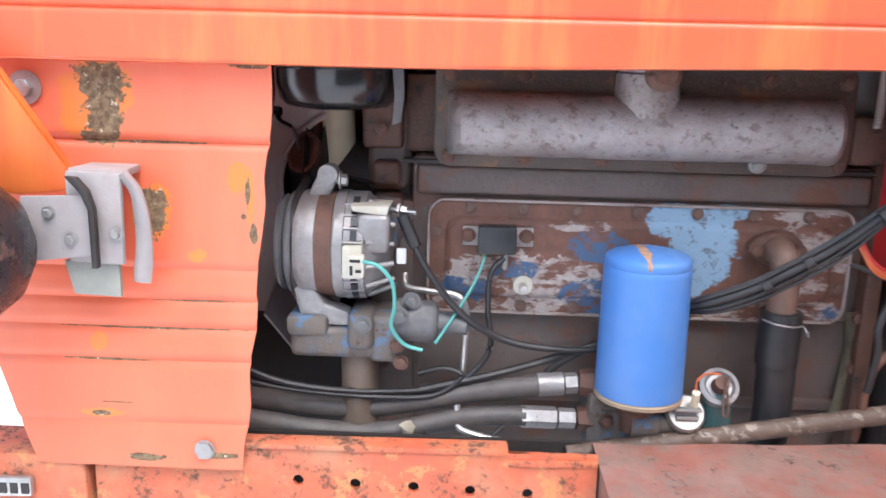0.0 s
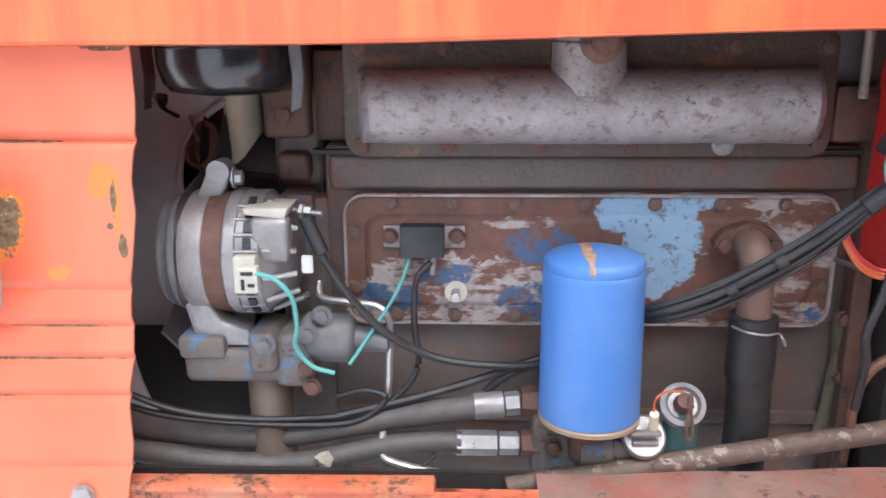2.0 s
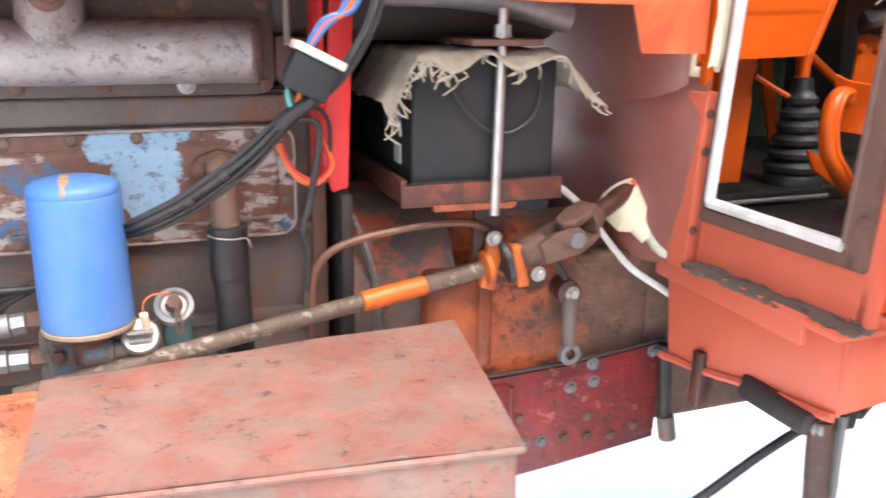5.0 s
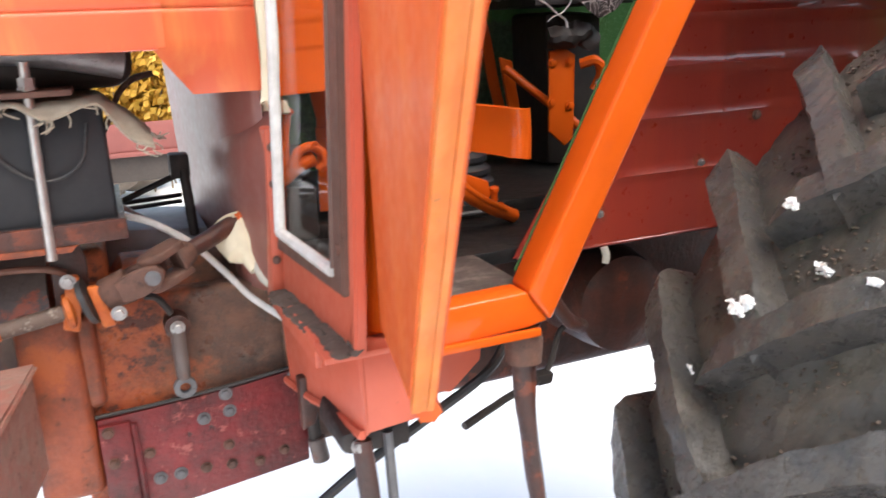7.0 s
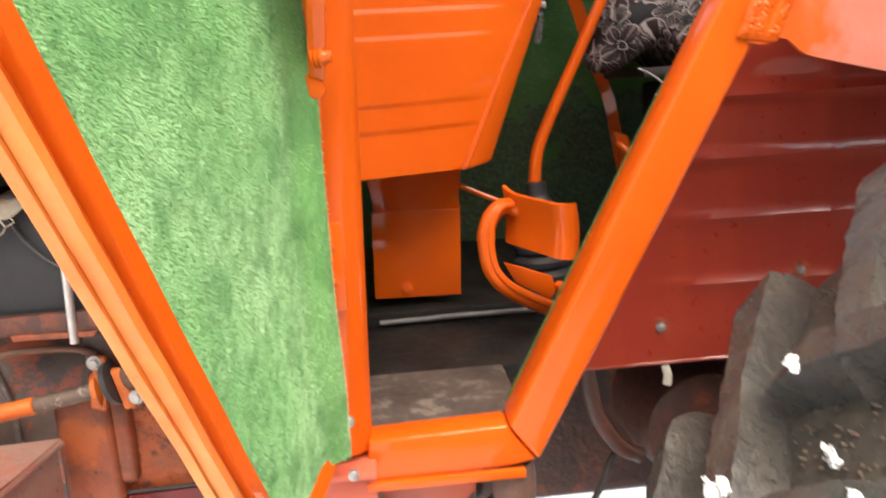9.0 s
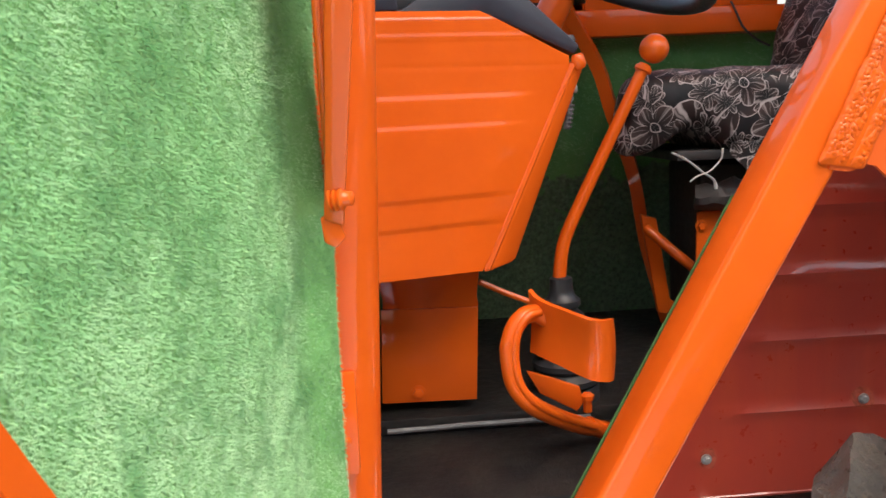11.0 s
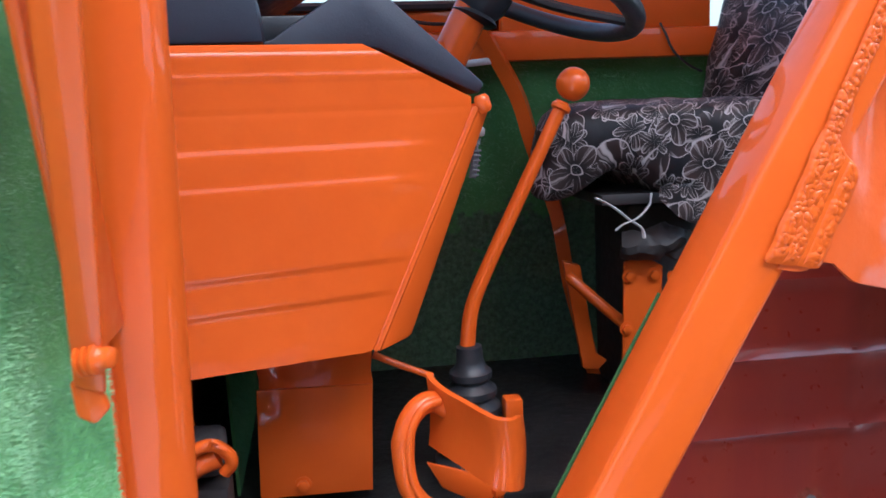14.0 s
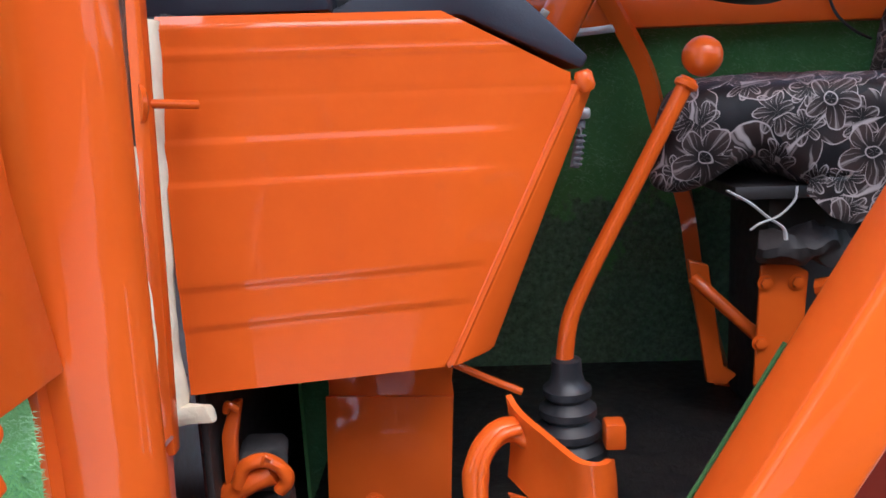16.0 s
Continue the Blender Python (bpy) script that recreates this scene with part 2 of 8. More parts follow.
def gearbox_material():
    """Old orange-red paint rubbed down to iron, black with oil towards the rear of the case."""
    m, nt, b = nodes_of("oily_orange_red_gearbox")
    col = mixc(nt, noise_fac(nt, 11, 9, 0.70, lo=0.35, hi=0.62), (0.31, 0.066, 0.027), (0.50, 0.125, 0.036))
    col = mixc(nt, noise_fac(nt, 30, 9, 0.74, lo=0.53, hi=0.60, shift=6), col, (0.095, 0.030, 0.020))
    sep = nt.nodes.new("ShaderNodeSeparateXYZ")
    nt.links.new(pos(nt), sep.inputs[0])
    rear = mathn(nt, "ADD", sep.outputs[0], mathn(nt, "MULTIPLY", noise_fac(nt, 13, 7, 0.68, lo=0.25, hi=0.75, shift=3), 0.20))
    oil = nt.nodes.new("ShaderNodeMapRange")
    oil.inputs["From Min"].default_value = 0.90
    oil.inputs["From Max"].default_value = 0.985
    nt.links.new(rear, oil.inputs["Value"])
    dark = mixc(nt, noise_fac(nt, 22, 8, 0.7, lo=0.42, hi=0.62, shift=8), (0.062, 0.045, 0.034), (0.140, 0.078, 0.050))
    col = mixc(nt, mathn(nt, "MULTIPLY", oil.outputs[0], 0.9), col, dark)
    grime = noise_fac(nt, 17, 10, 0.74, lo=0.54, hi=0.66, shift=14)
    col = mixc(nt, mathn(nt, "MULTIPLY", grime, 0.75), col, (0.040, 0.024, 0.018))
    nt.links.new(col, b.inputs["Base Color"])
    nt.links.new(mathn(nt, "ADD", mathn(nt, "MULTIPLY", noise_fac(nt, 25, 5, 0.6, lo=0.3, hi=0.7, shift=1), 0.35), 0.22), b.inputs["Roughness"])
    bump(nt, b, noise_fac(nt, 60, 9, 0.72, lo=0.2, hi=0.8, shift=7), 0.9, 0.003)
    return m


GEARBOX_PAINT = gearbox_material()
CLUTCH_CAST = surface("brown_casting_with_red_paint", (0.19, 0.135, 0.115), (0.135, 0.098, 0.082), 0.42, scale=16, patch=(0.42, 0.105, 0.055), patch_amount=0.52, patch_scale=10, wear=(0.16, 0.11, 0.085), wear_amount=0.3, wear_scale=30, dirt=(0.040, 0.030, 0.027), dirt_amount=0.6, bumps=0.6, bump_scale=80)
BLUE_CAST = surface("chipped_blue_casting", (0.115, 0.105, 0.10), (0.14, 0.115, 0.095), 0.48, scale=30, patch=(0.085, 0.15, 0.25), patch_amount=0.42, patch_scale=34, wear=(0.15, 0.085, 0.045), wear_amount=0.42, wear_scale=44, bumps=0.45, bump_scale=150)
GREY_CAST = surface("grey_casting", (0.16, 0.16, 0.165), (0.10, 0.10, 0.105), 0.5, scale=40, wear=(0.10, 0.06, 0.04), wear_amount=0.3, bumps=0.35)
FILTER_BLUE = surface("blue_filter_paint", (0.060, 0.185, 0.50), (0.075, 0.205, 0.53), 0.45, scale=7, bumps=0.05, bump_scale=60, coat=0.0,
                      spots=[(0.222, 1.146, 0.006, 0.004), (0.222, 1.138, 0.003, 0.008)], spot_color=(0.22, 0.13, 0.08), spot_wobble=0.25, dirt=(0.13, 0.24, 0.48), dirt_amount=0.55, wear=(0.20, 0.24, 0.34), wear_amount=0.10, wear_scale=60)
RUBBER = surface("black_rubber", (0.016, 0.016, 0.018), (0.026, 0.025, 0.026), 0.42, scale=40, dirt=(0.060, 0.050, 0.045), dirt_amount=0.35, bumps=0.2)
HOSE_GREY = surface("dusty_grey_hose", (0.058, 0.052, 0.051), (0.084, 0.077, 0.074), 0.5, scale=60, dirt=(0.18, 0.15, 0.135), dirt_amount=0.5, bumps=0.25)
BLACK_PLASTIC = surface("black_plastic", (0.018, 0.019, 0.022), (0.026, 0.027, 0.031), 0.38, scale=30, bumps=0.12, bump_scale=300)
BLACK_GLOSS = surface("glossy_black_paint", (0.012, 0.012, 0.013), (0.02, 0.018, 0.018), 0.14, scale=20, dirt=(0.07, 0.05, 0.04), dirt_amount=0.4, bumps=0.1, coat=0.5)
DASH_BLACK = surface("dash_black_plastic", (0.026, 0.030, 0.044), (0.034, 0.039, 0.054), 0.42, scale=12, bumps=0.1, bump_scale=350)
BATTERY = surface("grey_black_battery_case", (0.013, 0.014, 0.017), (0.019, 0.020, 0.023), 0.5, scale=10, specular=0.35, dirt=(0.04, 0.037, 0.038), dirt_amount=0.35, bumps=0.1)
SHROUD = surface("dusty_grey_shroud", (0.46, 0.42, 0.40), (0.36, 0.32, 0.31), 0.6, scale=12, wear=(0.14, 0.075, 0.055), wear_amount=0.25, bumps=0.2)
CREAM = surface("cream_foam", (0.80, 0.72, 0.53), (0.70, 0.61, 0.43), 0.85, scale=30, bumps=0.35, bump_scale=160)
WHITE_PLASTIC = surface("off_white_plastic", (0.56, 0.54, 0.46), (0.46, 0.44, 0.37), 0.45, scale=50, dirt=(0.24, 0.20, 0.15), dirt_amount=0.45, bumps=0.1)
ALU_DIRTY = surface("sooty_cast_aluminium", (0.22, 0.185, 0.17), (0.14, 0.112, 0.10), 0.5, metal=0.2, scale=30, patch=(0.34, 0.31, 0.30), patch_amount=0.34, patch_scale=60, wear=(0.09, 0.06, 0.045), wear_amount=0.4, wear_scale=40, bumps=0.4)
WHITE_RUBBER = surface("white_rubber_gasket", (0.72, 0.71, 0.68), (0.58, 0.57, 0.54), 0.5, scale=50, dirt=(0.25, 0.22, 0.19), dirt_amount=0.35, bumps=0.15)
TEAL_WIRE = surface("teal_wire", (0.10, 0.36, 0.32), (0.09, 0.32, 0.30), 0.4, scale=40, bumps=0.05)
BLUE_WIRE = surface("blue_wire", (0.05, 0.13, 0.36), (0.06, 0.14, 0.34), 0.4, scale=40, bumps=0.05)
ORANGE_WIRE = surface("orange_wire", (0.60, 0.13, 0.03), (0.5, 0.10, 0.03), 0.4, scale=40, bumps=0.05)
RED_PAINT = surface("bright_red_paint", (0.55, 0.022, 0.022), (0.46, 0.018, 0.018), 0.4, scale=20, wear=(0.15, 0.06, 0.04), wear_amount=0.08, bumps=0.1)
FENDER_RED = surface("dull_red_fender_paint", (0.315, 0.036, 0.020), (0.265, 0.028, 0.018), 0.32, scale=3, streak=(0.36, 0.050, 0.020), bumps=0.10, bump_scale=9, coat=1.0, coat_rough=0.06,
                     spots=[(1.505, 1.045, 0.012, 0.014), (1.697, 1.108, 0.016, 0.014), (1.805, 1.176, 0.014, 0.011)], spot_color=(0.17, 0.022, 0.006), spot_wobble=0.3)
GATE_RED = surface("dull_red_gate_paint", (0.26, 0.075, 0.060), (0.20, 0.060, 0.050), 0.6, scale=3, wear=(0.14, 0.08, 0.06), wear_amount=0.25, wear_scale=8, bumps=0.2, bump_scale=20)
FENDER_PINK = surface("faded_pink_cab_paint", (0.58, 0.17, 0.11), (0.50, 0.15, 0.10), 0.40, scale=6, wear=(0.30, 0.22, 0.18), wear_amount=0.1, bumps=0.08, bump_scale=50)
def overspray_material():
    """Faded pink paint, brushed over with fresh orange along the welded edge."""
    m, nt, b = nodes_of("half_repainted_cab_sheet")
    pink = mixc(nt, noise_fac(nt, 9, 6, 0.65, lo=0.3, hi=0.7), (0.56, 0.20, 0.15), (0.52, 0.14, 0.085))
    sep = nt.nodes.new("ShaderNodeSeparateXYZ")
    nt.links.new(pos(nt), sep.inputs[0])
    edge = mathn(nt, "SUBTRACT", sep.outputs[0], mathn(nt, "MULTIPLY", mathn(nt, "SUBTRACT", sep.outputs[2], 1.40), 0.42))
    edge = mathn(nt, "SUBTRACT", edge, mathn(nt, "MULTIPLY", noise_fac(nt, 26, 6, 0.6, lo=0.3, hi=0.7), 0.040))
    mr = nt.nodes.new("ShaderNodeMapRange")
    mr.inputs["From Min"].default_value = 1.604
    mr.inputs["From Max"].default_value = 1.572
    nt.links.new(edge, mr.inputs["Value"])
    col = mixc(nt, mr.outputs[0], pink, (0.62, 0.095, 0.012))
    col = mixc(nt, noise_fac(nt, 60, 8, 0.7, lo=0.66, hi=0.70, shift=6), col, (0.40, 0.30, 0.25))
    nt.links.new(col, b.inputs["Base Color"])
    b.inputs["Roughness"].default_value = 0.34
    b.inputs["Coat Weight"].default_value = 0.3
    b.inputs["Coat Roughness"].default_value = 0.1
    bump(nt, b, noise_fac(nt, 28, 5, 0.6, lo=0.2, hi=0.8), 0.25, 0.004)
    return m


SHEET_PAINT = overspray_material()
SKIRT_PAINT = surface("salmon_cab_paint", (0.60, 0.13, 0.075), (0.52, 0.11, 0.06), 0.42, scale=8, wear=(0.16, 0.07, 0.045), wear_amount=0.18, bumps=0.12, bump_scale=60)
COWL_PAINT = surface("dusty_brown_red_cowl", (0.27, 0.085, 0.06), (0.22, 0.10, 0.085), 0.45, scale=6, wear=(0.10, 0.07, 0.06), wear_amount=0.35, wear_scale=20, dirt=(0.34, 0.20, 0.17), dirt_amount=0.6, bumps=0.15)
COWL_SHEET = surface("dusty_brown_red_cowl_sheet", (0.30, 0.088, 0.066), (0.235, 0.082, 0.066), 0.42, scale=5, wear=(0.10, 0.06, 0.052), wear_amount=0.16, wear_scale=14, dirt=(0.26, 0.14, 0.12), dirt_amount=0.6, bumps=0.10, bump_scale=40, coat=0.3, coat_rough=0.35)
BROWN_FRAME = surface("brown_window_frame", (0.15, 0.08, 0.06), (0.11, 0.06, 0.045), 0.55, scale=30, bumps=0.2)
MAT_BLACK = surface("worn_black_floor_mat", (0.008, 0.008, 0.009), (0.014, 0.013, 0.013), 0.42, scale=25, wear=(0.15, 0.14, 0.13), wear_amount=0.12, wear_scale=70, dirt=(0.040, 0.034, 0.028), dirt_amount=0.5, bumps=0.8, bump_scale=70, specular=0.22)
MAT_DUSTY = surface("dusty_scuffed_floor_mat", (0.075, 0.062, 0.055), (0.045, 0.038, 0.034), 0.55, scale=12, patch=(0.13, 0.115, 0.10), patch_amount=0.42, patch_scale=26, wear=(0.34, 0.31, 0.28), wear_amount=0.22, wear_scale=60, bumps=0.6, bump_scale=80)
OLIVE = surface("olive_drip_stain", (0.15, 0.125, 0.075), (0.09, 0.075, 0.05), 0.6, scale=40, wear=(0.10, 0.06, 0.04), wear_amount=0.4, bumps=0.4)
DARK_TURF = surface("dark_turf_edge", (0.025, 0.085, 0.02), (0.05, 0.14, 0.035), 0.9, scale=60, bumps=0.8, bump_scale=300)
MUD = surface("dried_mud", (0.13, 0.095, 0.074), (0.080, 0.060, 0.048), 0.9, scale=40, wear=(0.17, 0.135, 0.11), wear_amount=0.3, wear_scale=70, bumps=0.8, bump_scale=90)
TYRE = surface("muddy_tyre_rubber", (0.115, 0.094, 0.073), (0.055, 0.050, 0.046), 0.45, scale=18, wear=(0.22, 0.175, 0.13), wear_amount=0.36, wear_scale=60, wear_rough=0.9, dirt=(0.034, 0.033, 0.034), dirt_amount=0.85, bumps=1.0, bump_scale=60)
LUG = surface("worn_lug_rubber", (0.038, 0.038, 0.041), (0.070, 0.065, 0.061), 0.28, scale=14, wear=(0.21, 0.175, 0.145), wear_amount=0.40, wear_scale=48, wear_rough=0.85, dirt=(0.100, 0.082, 0.064), dirt_amount=0.75, bumps=1.0, bump_scale=55)
CLOTH = surface("dirty_canvas", (0.40, 0.36, 0.28), (0.28, 0.25, 0.20), 0.9, scale=30, dirt=(0.14, 0.12, 0.10), dirt_amount=0.6, bumps=0.6, bump_scale=260)
SNOW = surface("snow", (0.93, 0.92, 0.91), (0.88, 0.87, 0.87), 0.7, scale=3, bumps=0.5, bump_scale=14)
GREEN_BASE = surface("green_turf_backing", (0.17, 0.43, 0.13), (0.22, 0.49, 0.165), 0.85, scale=16, bumps=0.7, bump_scale=320, dirt=(0.26, 0.46, 0.20), dirt_amount=0.4)
CHROME = surface("worn_chrome", (0.75, 0.75, 0.76), (0.66, 0.66, 0.67), 0.16, metal=1.0, scale=20, bumps=0.0)
YELLOW = surface("yellow_mesh", (0.62, 0.36, 0.04), (0.45, 0.25, 0.03), 0.6, scale=60, bumps=0.5)
WOOD = surface("weathered_wood", (0.30, 0.23, 0.16), (0.20, 0.15, 0.11), 0.8, scale=20, bumps=0.4)
DARK_WOOD = surface("dark_timber", (0.075, 0.060, 0.050), (0.050, 0.040, 0.034), 0.85, scale=2, bumps=0.3)
COPPER = surface("rusty_copper_pipe", (0.19, 0.085, 0.055), (0.12, 0.058, 0.04), 0.5, metal=0.1, scale=60, bumps=0.2)


def turf_material(name="green_turf_blades", dim=1.0, dark_spots=None):
    m, nt, b = nodes_of(name)
    g = nt.nodes.new("ShaderNodeNewGeometry")
    col = mixc(nt, g.outputs["Random Per Island"], (0.26, 0.56, 0.235), (0.34, 0.64, 0.30))
    col = mixc(nt, mathn(nt, "MULTIPLY", noise_fac(nt, 7, 6, 0.68, lo=0.40, hi=0.64, shift=4), 0.8), col, (0.52, 0.78, 0.45))
    col = mixc(nt, mathn(nt, "MULTIPLY", noise_fac(nt, 13, 8, 0.72, lo=0.50, hi=0.64, shift=12), 0.6), col, (0.065, 0.235, 0.075))
    col = mixc(nt, mathn(nt, "MULTIPLY", noise_fac(nt, 34, 7, 0.74, lo=0.48, hi=0.66, shift=2), 0.6), col, (0.08, 0.26, 0.09))
    # dim below 1 paints the shade of the cab interior into the blades
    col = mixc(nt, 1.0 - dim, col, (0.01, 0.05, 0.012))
    if dark_spots:
        col = mixc(nt, mathn(nt, "MULTIPLY", spot_mask(nt, dark_spots, 0.55, 6), 0.5), col, (0.022, 0.028, 0.018))
    nt.links.new(col, b.inputs["Base Color"])
    b.inputs["Roughness"].default_value = 1.0
    b.inputs["Specular IOR Level"].default_value = 0.05
    return m


TURF = turf_material()
# Brown dust low on the lining, together with painted shade under seat and dash.
DUST_SHADE_SPOTS = ((1.50, 1.12, 0.22, 0.22), (1.74, 1.16, 0.22, 0.18), (1.31, 1.20, 0.14, 0.20))
# Same turf as the door, coloured darker for the dim cab interior.
SHADED_TURF = turf_material("shaded_turf_blades", 0.45, DUST_SHADE_SPOTS)
SHADED_BASE = surface("shaded_turf_backing", (0.055, 0.17, 0.045), (0.08, 0.21, 0.06), 0.9, scale=16, bumps=0.7, bump_scale=320, spots=DUST_SHADE_SPOTS, spot_color=(0.034, 0.062, 0.030), spot_wobble=0.55, spot_scale=6)


def glass_material():
    m, nt, b = nodes_of("window_glass")
    b.inputs["Base Color"].default_value = (0.95, 0.97, 0.96, 1)
    b.inputs["Transmission Weight"].default_value = 1.0
    b.inputs["Roughness"].default_value = 0.02
    b.inputs["IOR"].default_value = 1.1
    return m


GLASS = glass_material()


def plate_material():
    """Brown rust with dark blue, pale blue and chalky remains of paint in their own areas."""
    m, nt, b = nodes_of("peeling_cover_paint")
    brown = mixc(nt, noise_fac(nt, 60, 6, 0.65, lo=0.3, hi=0.7), (0.18, 0.080, 0.052), (0.11, 0.053, 0.038))
    streaks = noise_fac(nt, 42, 8, 0.72, stretch=(0.5, 1, 1.3), lo=0.47, hi=0.54, shift=2)
    chalk = mixc(nt, noise_fac(nt, 90, 5, 0.6, lo=0.3, hi=0.7), (0.42, 0.38, 0.36), (0.30, 0.24, 0.22))
    zone = spot_mask(nt, [(0.10, 1.085, 0.115, 0.040), (0.440, 1.12, 0.055, 0.065), (0.40, 1.180, 0.08, 0.014), (0.36, 1.06, 0.10, 0.012), (0.03, 1.05, 0.05, 0.02), (0.16, 1.155, 0.05, 0.006), (0.43, 1.06, 0.05, 0.022)], 0.5, 35)
    col = mixc(nt, mathn(nt, "MULTIPLY", zone, streaks), brown, chalk)
    dark = spot_mask(nt, [(0.185, 1.135, 0.035, 0.022), (0.19, 1.075, 0.05, 0.022), (0.03, 1.075, 0.035, 0.02), (0.09, 1.10, 0.03, 0.012), (0.20, 1.05, 0.035, 0.008), (0.46, 1.055, 0.02, 0.012)], 0.5, 40)
    col = mixc(nt, mathn(nt, "MULTIPLY", dark, noise_fac(nt, 70, 7, 0.7, lo=0.42, hi=0.52, shift=6)), col, (0.055, 0.105, 0.20))
    pale = spot_mask(nt, [(0.268, 1.165, 0.035, 0.024), (0.305, 1.135, 0.048, 0.045), (0.30, 1.10, 0.030, 0.028), (0.335, 1.177, 0.03, 0.010)], 0.35, 45)
    blue = mixc(nt, noise_fac(nt, 80, 7, 0.7, lo=0.55, hi=0.62, shift=8), (0.26, 0.40, 0.54), (0.15, 0.18, 0.22))
    col = mixc(nt, pale, col, blue)
    nt.links.new(col, b.inputs["Base Color"])
    b.inputs["Roughness"].default_value = 0.55
    bump(nt, b, noise_fac(nt, 120, 8, 0.7, lo=0.2, hi=0.8), 0.45)
    return m


PLATE_PAINT = plate_material()


# ---- builders ----
def V(*a):
    return Vector(a)


def thing(name, at, label, category, group="", kind=""):
    e = new(name)
    e.empty_display_size = 0.05
    e.location = at
    return tagged(e, label, category, group, kind)


def world_of(ob):
    m = ob.matrix_basis.copy()
    while ob.parent:
        m = ob.parent.matrix_basis @ (ob.matrix_parent_inverse @ m)
        ob = ob.parent
    return m


def adopt(ob, parent):
    ob.parent = parent
    ob.matrix_parent_inverse = world_of(parent).inverted()


def mesh_of(bm, name, material, smooth=40):
    me = bpy.data.meshes.new(name)
    bmesh.ops.recalc_face_normals(bm, faces=bm.faces)
    if smooth:
        lim = radians(smooth)
        for f in bm.faces:
            f.smooth = True
        for e in bm.edges:
            if len(e.link_faces) == 2 and e.calc_face_angle(0) > lim:
                e.smooth = False
    bm.to_mesh(me)
    bm.free()
    me.materials.append(material)
    return me


def part(name, bm, material, parent, label="", smooth=40):
    ob = new(name, mesh_of(bm, name, material, smooth))
    adopt(ob, parent)
    if label:
        ob["label"] = label
    return ob


def solo(name, bm, material, label, category, group="", kind="", smooth=40):
    return tagged(new(name, mesh_of(bm, name, material, smooth)), label, category, group, kind)


def put_mesh(name, me, parent, m, label=""):
    """A piece on shared mesh data."""
    ob = new(name, me)
    ob.matrix_basis = m
    adopt(ob, parent)
    if label:
        ob["label"] = label
    return ob


def join(*bms):
    out = bmesh.new()
    for b in bms:
        me = bpy.data.meshes.new("tmp")
        b.to_mesh(me)
        b.free()
        out.from_mesh(me)
        bpy.data.meshes.remove(me)
    return out


def box(x0, x1, y0, y1, z0, z1, bevel=0.0, seg=2):
    bm = bmesh.new()
    bmesh.ops.create_cube(bm, size=1.0, matrix=Matrix.Translation(((x0 + x1) / 2, (y0 + y1) / 2, (z0 + z1) / 2)) @ Matrix.Diagonal((abs(x1 - x0), abs(y1 - y0), abs(z1 - z0), 1)))
    if bevel:
        bmesh.ops.bevel(bm, geom=bm.edges[:], offset=bevel, segments=seg, affect="EDGES", profile=0.5)
    return bm


def prism(points, y0, y1, bevel=0.0, seg=2):
    """A plate of (x, z) outline between two depths."""
    bm = bmesh.new()
    f = bm.faces.new([bm.verts.new((x, y0, z)) for x, z in points])
    ext = bmesh.ops.extrude_face_region(bm, geom=[f])
    bmesh.ops.translate(bm, verts=[v for v in ext["geom"] if isinstance(v, bmesh.types.BMVert)], vec=(0, y1 - y0, 0))
    if bevel:
        bmesh.ops.bevel(bm, geom=bm.edges[:], offset=bevel, segments=seg, affect="EDGES", profile=0.5)
    return bm


def moved(bm, m):
    bmesh.ops.transform(bm, matrix=m, verts=bm.verts)
    return bm


def frame_of(d):
    return Vector(d).normalized().to_track_quat("Z", "Y").to_matrix().to_4x4()


def lathe(profile, a, b, seg=32, caps=True):
    """Profile of (distance along a to b in metres, radius), turned round that axis."""
    a, b = Vector(a), Vector(b)
    m = Matrix.Translation(a) @ frame_of(b - a)
    bm = bmesh.new()
    rings = []
    for d, r in profile:
        rings.append([bm.verts.new(m @ Vector((r * math.cos(2 * math.pi * i / seg), r * math.sin(2 * math.pi * i / seg), d))) for i in range(seg)])
    for p, q in zip(rings, rings[1:]):
        for i in range(seg):
            bm.faces.new((p[i], p[(i + 1) % seg], q[(i + 1) % seg], q[i]))
    if caps:
        bm.faces.new(rings[0][::-1])
        bm.faces.new(rings[-1])
    return bm


def rod(a, b, r, r2=None, seg=20, round_=0.0):
    L = (Vector(b) - Vector(a)).length
    r2 = r if r2 is None else r2
    e = min(round_ or 0.12 * r, L * 0.3)
    return lathe([(0, r - e), (e, r), (L - e, r2), (L, r2 - e)], a, b, seg)


def smooth_path(points, n=8):
    pts = [Vector(p) for p in points]
    if len(pts) < 3:
        return pts
    out = []
    ext = [pts[0] * 2 - pts[1]] + pts + [pts[-1] * 2 - pts[-2]]
    for i in range(1, len(ext) - 2):
        p0, p1, p2, p3 = ext[i - 1 : i + 3]
        for k in range(n):
            t = k / n
            out.append(0.5 * (2 * p1 + (p2 - p0) * t + (2 * p0 - 5 * p1 + 4 * p2 - p3) * t * t + (3 * p1 - p0 - 3 * p2 + p3) * t ** 3))
    return out + [pts[-1]]


